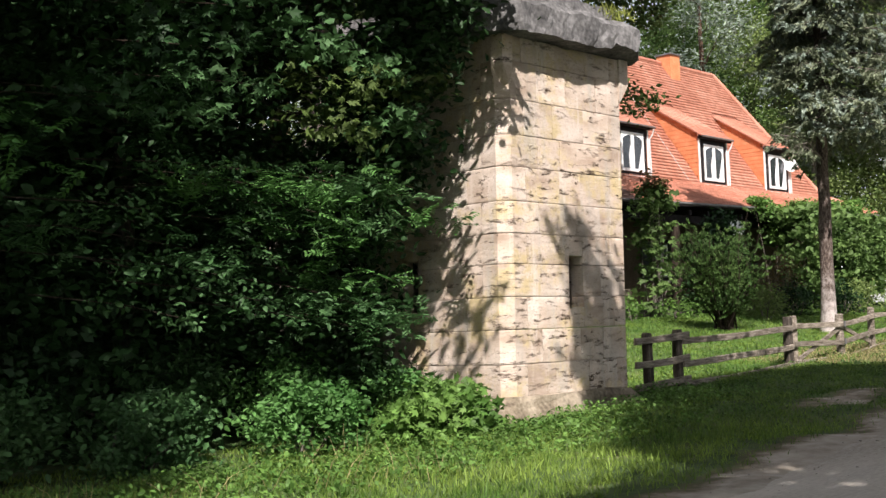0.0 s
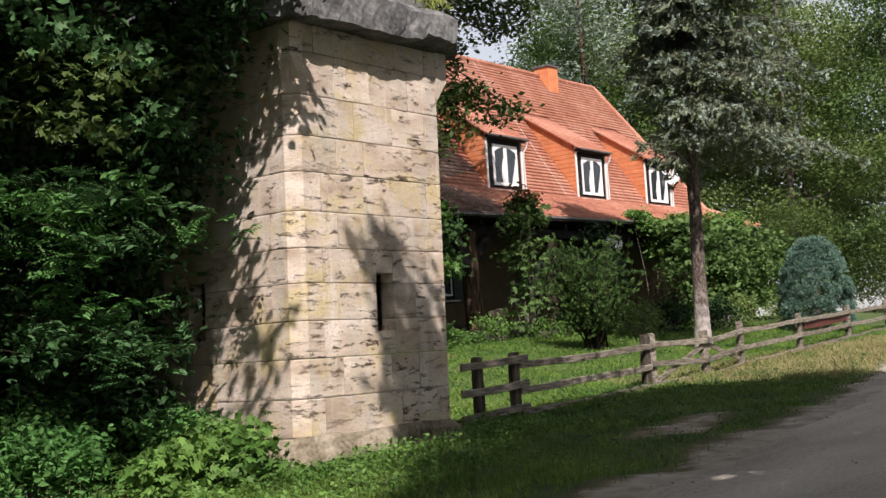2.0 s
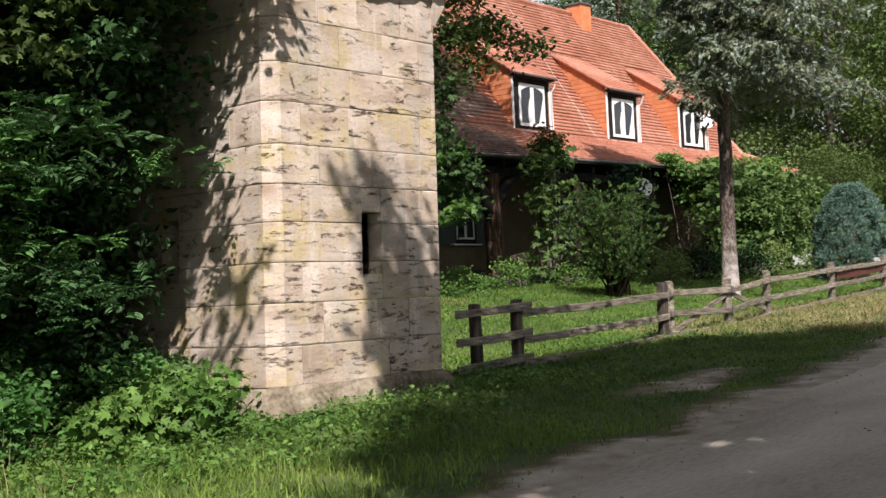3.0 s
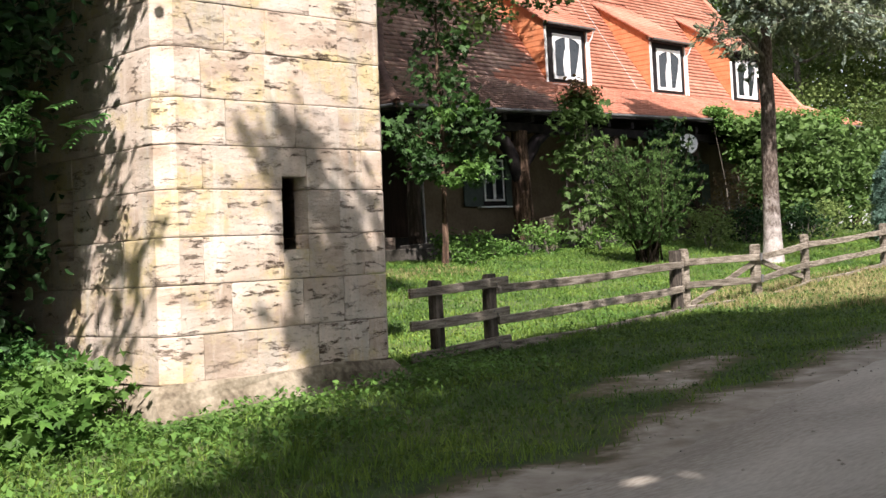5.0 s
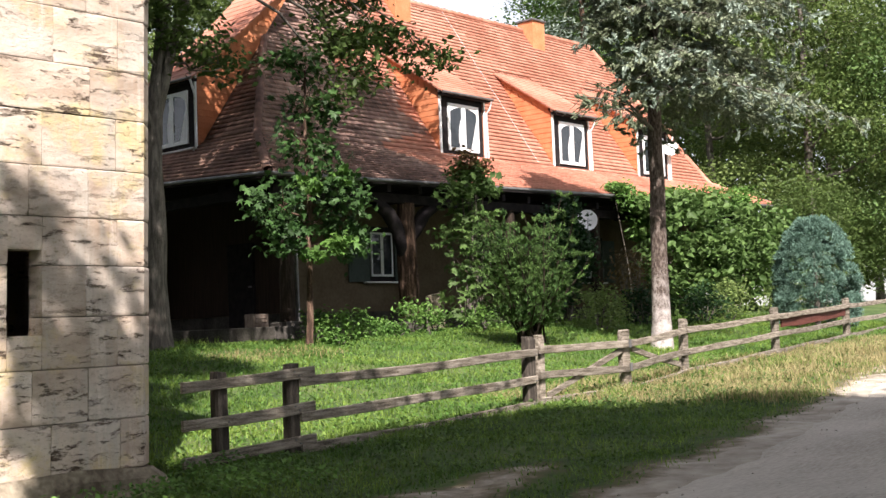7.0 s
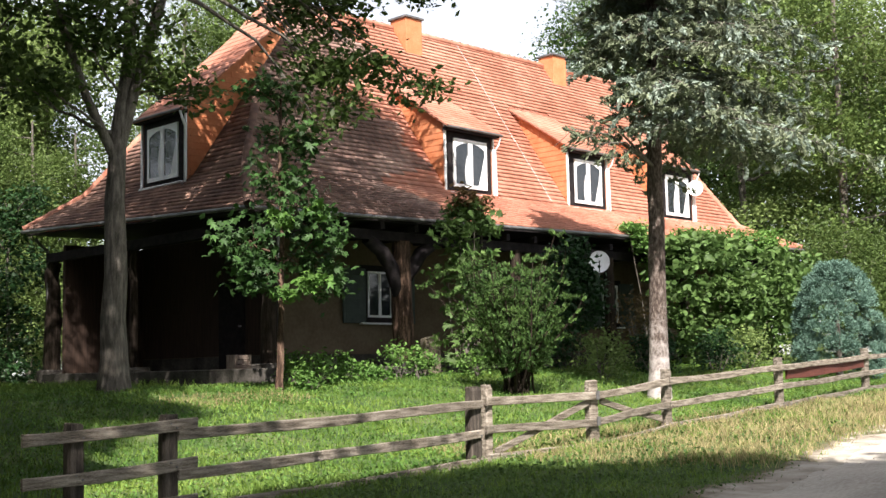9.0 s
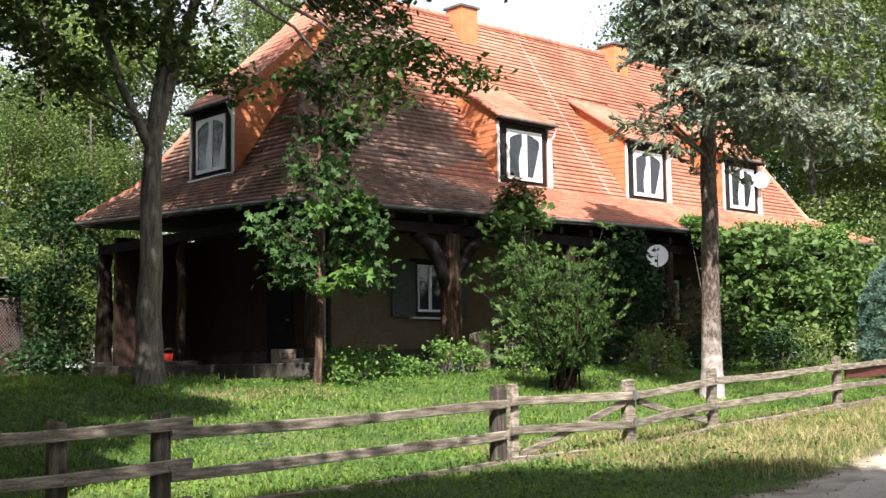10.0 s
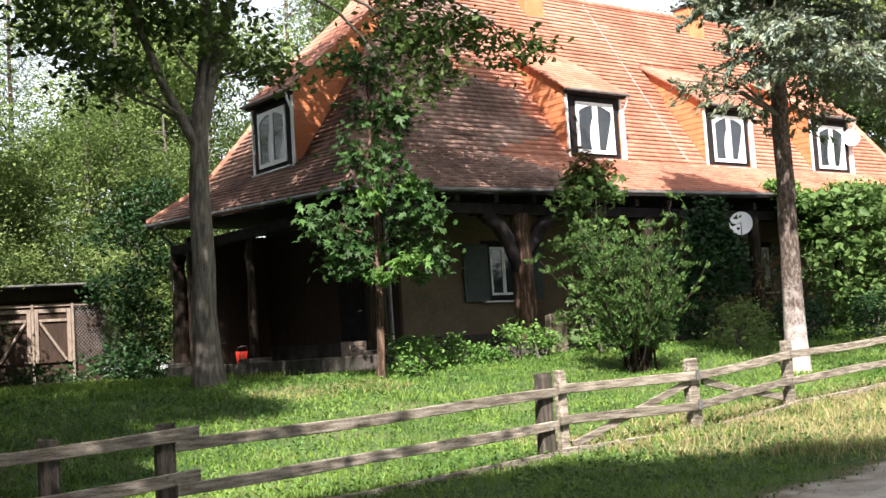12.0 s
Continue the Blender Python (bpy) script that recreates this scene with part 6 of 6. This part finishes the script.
# boughs left of -24 get the shade-toned leaf instead of the lit tone
for k, (x, z) in enumerate(((-23.35, 3.5), (-22.85, 3.75), (-23.35, 2.95), (-22.7, 3.05), (-22.45, 3.55), (-25.9, 3.9), (-24.6, 4.1), (-26.0, 3.0), (-25.1, 3.6))):
    spray("leafy oak bough with lobed leaves reaching out of the wood", M_LEAF_SHADE if x < -24 else M_LEAF_EDGE if k % 2 else M_LEAF_OAK, [(x - 0.4, -10.6, z + 0.5), (x - 0.1, -12.1, z + 0.2), (x, -12.9, z)], (0.34, 0.26, 0.18), 9, 0.14, 381 + k, False, True)
for k, (x, z) in enumerate(((-23.4, 2.3), (-22.8, 2.35), (-23.5, 1.95), (-23.4, 1.05), (-22.95, 1.0), (-23.25, 0.75))):
    spray("ash bough with feathered leaves at the edge of the wood", M_LEAF_EDGE, [(x - 0.5, -11.0, z + 0.45), (x - 0.15, -12.3, z + 0.2), (x, -13.0, z)], (0.34, 0.25, 0.14), 10, 0.075, 401 + k, True)
for k, (x, y, z) in enumerate(((-26.0, -13.0, 1.95), (-25.2, -13.0, 2.4), (-24.9, -13.2, 1.1), (-25.9, -13.3, 0.95), (-25.4, -13.2, 1.35), (-26.3, -13.2, 1.4), (-24.2, -13.1, 0.9))):
    spray("leafy dark green bough low at the edge of the wood", M_LEAF_EDGE, [(x - 0.4, y + 2.0, z + 0.3), (x - 0.1, y + 0.8, z + 0.15), (x, y, z)], (0.26, 0.20, 0.12), 7, 0.075, 341 + k, False)
# added boughs, mostly above the view, that shade the pillar's left face
for k, pts in enumerate(([(-23.9, -10.4, 5.8), (-22.3, -12.3, 5.1), (-22.6, -13.0, 5.0), (-22.9, -13.7, 5.0), (-23.2, -14.3, 5.0)], [(-23.6, -9.8, 5.8), (-21.8, -11.3, 5.2), (-22.3, -12.0, 5.1), (-22.8, -12.6, 5.0), (-23.2, -13.2, 5.0)],
                         [(-23.4, -9.2, 5.8), (-21.7, -10.5, 5.2), (-22.2, -11.1, 5.1), (-22.7, -11.7, 5.0), (-23.2, -12.3, 5.0)])):
    spray("added dense bough that shades the side of the pillar", M_LEAF_OAK, pts, (0.42, 0.40, 0.20), 52, 0.13, 361 + k, False)
spray("added dense bough that shades the side of the pillar", M_LEAF_OAK, [(-22.6, -12.0, 5.5), (-21.6, -13.4, 5.1), (-21.8, -13.9, 5.1)], (0.30, 0.28, 0.14), 34, 0.12, 366, False)

# ---- the wood around, behind and across the road ----
PROTO = []
for k in range(3):
    masses = [((rngf.normal(0, 1.3), rngf.normal(0, 1.3), z), (1.9, 1.9, 1.2)) for z in np.linspace(2.0, 13.5, 13)]
    PROTO.append(broad_tree("forest_tree", "tall green broadleaf tree of the wood behind", -12 + 11 * k, 17 + 3 * k, [(0, 0, 0), (0.2, 0.1, 5), (0, 0, 10), (0.1, 0, 14)], 0.2,
                            masses, 0.15, (M_LEAF_PALE, M_LEAF_WOOD, M_LEAF_MAPLE)[k], M_BARK, 160 + k, 60, 34, 0.40, 0.6, False, "wood behind the house"))
PINES = []
for k in range(2):
    masses = [((rngf.normal(0, 0.9), rngf.normal(0, 0.9), z), (1.7, 1.7, 0.6)) for z in np.linspace(9.0, 17.5, 11)]
    PINES.append(broad_tree("pine_tree", "tall slender pine with a bare reddish trunk", -18 + 24 * k, 24.0, [(0, 0, 0), (0.15, 0, 6), (0.0, 0.1, 12), (0.1, 0, 18)], 0.2,
                            masses, 0.24, M_NEEDLE if k else M_YEW, M_TIMBER, 170 + k, 30, 20, 0.35, 0.25, False, "wood behind the house"))


def repeat(protos, spots, size=1.0):
    for k, (x, y, turn) in enumerate(spots):
        o = protos[k % len(protos)]
        # a turn about the tree's own foot
        foot = FEET[o.name]
        m = Matrix.Translation((x, y, float(ground_z(x, y)))) @ Matrix.Rotation(turn, 4, "Z") @ Matrix.Scale(size, 4) @ Matrix.Translation((-foot[0], -foot[1], -foot[2]))
        copy_thing(o, m)


FEET = {}
for o, (x, y) in zip(PROTO + PINES, ((-12, 17), (-1, 20), (10, 23), (-18, 24.0), (6, 24.0))):
    FEET[o.name] = (x, y, float(ground_z(x, y)))
spots = [(3, 17), (7, 15), (17, 8), (19, 3), (17.5, -2), (21, -5), (24, 0), (27, -4), (26, 6), (30, 2), (32, -8), (35, -3), (15, 19),
         (24, 14), (38, 4), (30, 12), (40, -10), (36, -14), (22, -1)]
repeat(PROTO, [(x, y, rngf.uniform(0, 6.28)) for x, y in spots])
repeat(PROTO[:1], [(-4.3, 18.0, 1.9), (-2.5, 20.5, 3.0), (-1.0, 24.5, 5.2)])
repeat(PROTO[:1], [(-7.2, 20.0, 0.7), (-6.0, 23.5, 2.2), (-8.8, 23.0, 3.9)], 0.52)
repeat(PROTO[1:2], [(-4.9, 26.5, 1.1), (-8.0, 27.5, 5.0)], 0.62)
repeat(PROTO[1:], [(25.5, 12.5, 2.6), (29.5, 15.0, 0.8), (34.0, 18.0, 3.7), (31.0, 9.5, 5.1)], 1.4)
repeat(PROTO[1:2], [(-4.2, 14.5, 2.0), (-6.4, 15.6, 0.3), (-2.2, 15.5, 4.1), (-8.6, 17.5, 5.6)], 0.6)
# unseen trees added behind the viewer to cut the sky light
repeat(PROTO[1:], [(-24, -31.5, 0.5), (-18, -33, 1.5), (-11.5, -30.5, 2.5), (-31, -29.5, 3.5), (-37, -26, 4.5), (-5, -28, 5.5), (-28, -36, 0.9), (-14, -36, 2.1), (-41, -20, 1.2), (2, -25.5, 3.3)])
repeat(PINES, [(x, y, rngf.uniform(0, 6.28)) for x, y in ((-6.4, 31.0), (-5.0, 34.0), (-7.6, 36.0), (-3.6, 31.5), (-14, 30), (-9, 28), (-11, 34), (0, 28), (5, 32), (11, 28), (18, 26), (-20, 30), (30, 18), (15, 6), (28, 9), (-16, 26), (34, 8))])
for k, (x, y) in enumerate(((-11.5, 13.5), (-13.5, 12.0), (-7.5, 13.0), (-16.5, 10.5), (-13, 9.0), (-9.2, 15.5), (-5.6, 13.8), (-3.4, 13.2), (-6.8, 19.0), (-9.6, 20.5), (-12.2, 19.5), (-15.5, 17.5), (-4.6, 21.5), (15.0, -3.0), (17, -6.0), (13.0, -4.2), (20, -8.0))):
    bush("willow_bush", "tall pale green bush at the edge of the yard", x, y, [((0, 0, 1.6), (1.6, 1.5, 1.6)), ((0.5, 0.2, 3.2), (1.3, 1.3, 1.1))], 0.12, M_LEAF_PALE if x < 0 else M_LEAF_OAK, 180 + k, 120, 30, 0.26, 0.35, 8, group="edge bushes")
# same shade-toned leaf, so tree and undergrowth by the shed read as shaded
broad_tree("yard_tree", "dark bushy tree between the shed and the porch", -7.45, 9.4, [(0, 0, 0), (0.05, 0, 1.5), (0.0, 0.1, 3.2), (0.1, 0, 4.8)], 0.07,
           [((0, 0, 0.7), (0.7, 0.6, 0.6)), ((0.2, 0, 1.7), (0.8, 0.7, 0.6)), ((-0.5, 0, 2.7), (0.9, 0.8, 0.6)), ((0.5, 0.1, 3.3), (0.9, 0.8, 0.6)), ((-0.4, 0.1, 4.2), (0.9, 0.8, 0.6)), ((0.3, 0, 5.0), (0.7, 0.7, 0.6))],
           0.13, M_LEAF_SHADE, M_BARK, 195, 46, 20, 0.2, 0.6)
bush("shed_undergrowth", "dark low undergrowth before the shed", -10.5, 8.6, [((-2, 0, 0.3), (1.6, 0.5, 0.35)), ((0.5, 0, 0.3), (1.6, 0.5, 0.35)), ((2.2, 0, 0.6), (0.9, 0.5, 0.6))], 0.12, M_LEAF_SHADE, 190, 50, 18, 0.15, 0.6, 8)

# ---- roadside trees behind the viewer, which shade road, verge and thicket ----
def shade_tree(x, y, masses, seed, n=110):
    broad_tree("roadside_tree", "tall leafy tree on the near side of the road", x, y, [(0, 0, 0), (0.1, 0.3, 4), (0.2, 0.6, 8), (0.2, 0.8, 10)], 0.3, masses, 0.22, M_LEAF_OAK, M_BARK, seed, n, 24, 0.30, 0.6, False, "roadside trees")


shade_tree(-20.5, -27.5, [((-3.7, 7.75, 9.6), (0.3, 0.3, 0.2)), ((-2.7, 7.2, 9.6), (1.4, 1.4, 0.6)), ((-0.8, 7.0, 9.8), (1.7, 1.7, 0.6)), ((1.2, 6.9, 9.7), (1.7, 1.8, 0.6)), ((2.8, 5.7, 9.6), (1.4, 1.5, 0.6)), ((-3.0, 4.6, 9.8), (1.9, 1.8, 0.7)),
                         ((-0.4, 4.3, 9.9), (2.0, 1.9, 0.7)), ((2.2, 4.0, 9.8), (2.0, 1.9, 0.7)), ((-1.8, 1.4, 9.9), (2.2, 2.0, 0.8)), ((2.0, 1.2, 9.9), (2.2, 2.0, 0.8)), ((-5.4, 4.9, 9.7), (1.3, 1.4, 0.6)), ((-4.7, 3.4, 10.0), (0.9, 0.8, 0.4)), ((-7.4, 3.7, 10.1), (0.9, 0.7, 0.4)),
                         ((4.2, 3.2, 9.8), (1.4, 1.5, 0.7)), ((-3.0, 0.0, 11.8), (2.6, 2.4, 0.9)), ((1.5, -1.5, 12.0), (2.6, 2.4, 0.9)), ((-0.5, 2.6, 12.2), (2.6, 2.4, 0.9))], 201, 210)
shade_tree(-28.0, -29.0, [((1.2, 4.0, 9.8), (2.0, 1.7, 0.7)), ((-1.6, 3.6, 9.8), (2.0, 1.6, 0.7)), ((-4.0, 2.6, 9.8), (2.0, 1.6, 0.7)), ((3.4, 2.4, 9.8), (1.8, 2.0, 0.7)), ((0.0, 1.2, 9.9), (2.6, 2.0, 0.7))], 205, 150)
shade_tree(-30.5, -15.0, [((-0.4, -2.4, 10.6), (1.5, 1.3, 0.5)), ((0.3, -1.4, 9.8), (2.7, 2.5, 1.0)), ((-2.5, -0.8, 10.2), (3.0, 3.0, 1.2)), ((0, 0.2, 11.4), (3.4, 3.4, 1.2)), ((4.2, 0.3, 9.6), (0.8, 0.8, 0.4)), ((4.3, 1.6, 9.9), (1.9, 1.7, 0.8)),
                          ((5.8, 3.4, 11.0), (2.4, 2.2, 0.8)), ((2.5, 4.2, 11.6), (2.8, 2.6, 0.9)), ((7.4, 6.4, 11.4), (2.4, 2.4, 0.9)), ((4.0, 8.0, 12.0), (3.0, 2.6, 0.9)), ((-1.0, 4.5, 11.8), (3.0, 2.6, 0.9))], 202, 58)
shade_tree(-38, -17, [((0.0, 0.5, 10.0), (3.6, 3.6, 1.4)), ((2.5, 2.0, 11.6), (3.4, 3.4, 1.4)), ((-2, 2.5, 10.5), (3, 3, 1.2)), ((3.5, -1.0, 10.8), (3, 3, 1.2)), ((3.0, 6.5, 12.0), (3.2, 3, 1.0)), ((4.9, -2.4, 10.4), (1.5, 1.5, 0.7))], 203, 170)


# added out of view to cast soft shade on the pillar's front
spray("unseen oak bough added high over the road for shade", M_LEAF_OAK, [(-21.4, -24.4, 8.4), (-23.78, -19.2, 9.0), (-24.2, -18.8, 9.6)], (0.55, 0.5, 0.35), 78, 0.12, 151, False)


# ---- grass and low herbs ----
def grass():
    rng = np.random.default_rng(301)

    def scatter(n, x0, x1, y0, y1, clump=0.0):
        x, y = rng.uniform(x0, x1, n), rng.uniform(y0, y1, n)
        if clump:
            k = max(1, n // 14)
            cx, cy = rng.uniform(x0, x1, k), rng.uniform(y0, y1, k)
            i = rng.integers(0, k, n)
            x, y = cx[i] + rng.normal(0, clump, n), cy[i] + rng.normal(0, clump, n)
        keep = (y > road_edge(x) + 0.25 * rng.random(n) - 0.45 * rng.random(n) ** 4) & ~((x > -7.9) & (y > -2.0)) & ~((x > PX0 - 0.55) & (x < PX1 + 0.2) & (y > PY0 - 0.62 + 0.14 * (x - PX0)) & (y < PY1 + 0.15))
        keep &= rng.random(n) < np.clip((y - road_edge(x)) / 0.8 + 0.12, 0, 1)
        # the worn wheel track in the verge
        cx, cy, lx, ly, turn = TRACKS[0]
        u, w = (x - cx) * math.cos(turn) + (y - cy) * math.sin(turn), (y - cy) * math.cos(turn) - (x - cx) * math.sin(turn)
        keep &= rng.random(n) < np.clip(((u / lx) ** 2 + (w / ly) ** 2) * 1.1 - 0.1 + 0.2 * np.sin(x * 5) * np.sin(y * 7), 0.06, 1)
        return x[keep], y[keep]

    def blades(name, label, mat, spots, h, w):
        x, y = spots
        n = len(x)
        z = ground_z(x, y)
        hh = h * rng.uniform(0.4, 1.4, n)
        az = rng.uniform(0, 2 * np.pi, n)
        s = np.stack([np.cos(az), np.sin(az), 0 * az], 1) * (w * rng.uniform(0.6, 1.3, n))[:, None]
        bend = np.stack([rng.normal(0, 0.45, n) * hh, rng.normal(0, 0.45, n) * hh, hh], 1)
        p = np.stack([x, y, z - 0.01], 1)
        mid = p + bend * np.array([0.35, 0.35, 0.6])
        v = np.stack([p - s, p + s, mid + s * 0.7, p + bend, mid - s * 0.7], 1).reshape(-1, 3)
        i = np.arange(n)[:, None] * 5
        f = np.stack([i + [0, 1, 2], i + [0, 2, 4], i + [4, 2, 3]], 1).reshape(-1, 3)
        tagged(mesh_from(name, v, f, mat), label, "grass", kind="stuff")

    near = scatter(100000, -30, -4, -18.6, -11.5, 0.12)
    blades("verge_grass", "uneven green grass of the road verge", M_GRASS, near, 0.065, 0.005)
    lawn = scatter(115000, -19, 8, -12.5, -2.0, 0.2)
    blades("lawn_grass", "bright uncut lawn grass before the house", M_GRASS, lawn, 0.075, 0.008)
    wild = scatter(9000, -29, -20.8, -17.0, -13.3, 0.08)
    blades("tall_grass", "tall grass at the foot of the pillar", M_GRASS, wild, 0.12, 0.005)
    stalks = scatter(150, -28.5, -23.8, -15.4, -13.2, 0.2)
    blades("dry_grass", "tall straw-coloured stalks before the thicket", M_DRY, stalks, 0.28, 0.004)
    far = scatter(30000, -24, -9, -2.0, 9, 0.2)
    blades("yard_grass", "shaded grass beside the porch", M_GRASS, far, 0.16, 0.009)
    dry = scatter(56000, -11.5, 14, -16.0, -10.6, 0.14)
    blades("dry_grass", "dry straw-coloured grass along the verge", M_DRY, dry, 0.12, 0.006)

    patch = scatter(1500, -11.9, -9.4, -5.7, -4.7, 0.2)
    blades("dry_grass", "patch of dry straw grass in the lawn", M_DRY, patch, 0.08, 0.006)

    def herbs(name, label, mat, spots, size, h):
        x, y = spots
        p = np.stack([x, y, ground_z(x, y) + h * rng.random(len(x))], 1)
        tagged(mesh_from(name, *leaves(p, size, rng, 0.6, 0.7), mat), label, "plant", kind="stuff")

    herbs("lawn_herbs", "bright broad-leaved herbs in the lawn", M_LEAF_BRIGHT, scatter(42000, -17, 6, -11.8, -2.6, 0.30), 0.045, 0.075)
    herbs("verge_herbs", "green broad-leaved herbs by the pillar and fence", M_LEAF_BRIGHT, scatter(5200, -22.3, -17.5, -14.4, -12.6, 0.09), 0.05, 0.17)
    herbs("roadside_herbs", "leafy green herbs at the edge of the thicket", M_LEAF_BRIGHT, scatter(8500, -29.0, -20.5, -15.6, -13.2, 0.12), 0.055, 0.17)
    # real clover cover, its dark leaf also deepening the verge's shade
    herbs("clover", "low dark clover and plantain in the shaded verge", M_LEAF_MAPLE, scatter(26000, -23, -9, -16.6, -12.0, 0.16), 0.035, 0.05)
    herbs("verge_herbs", "green broad-leaved herbs by the pillar and fence", M_LEAF_MAPLE, scatter(2600, -19.0, -6.0, -14.2, -11.2, 0.10), 0.055, 0.10)


grass()
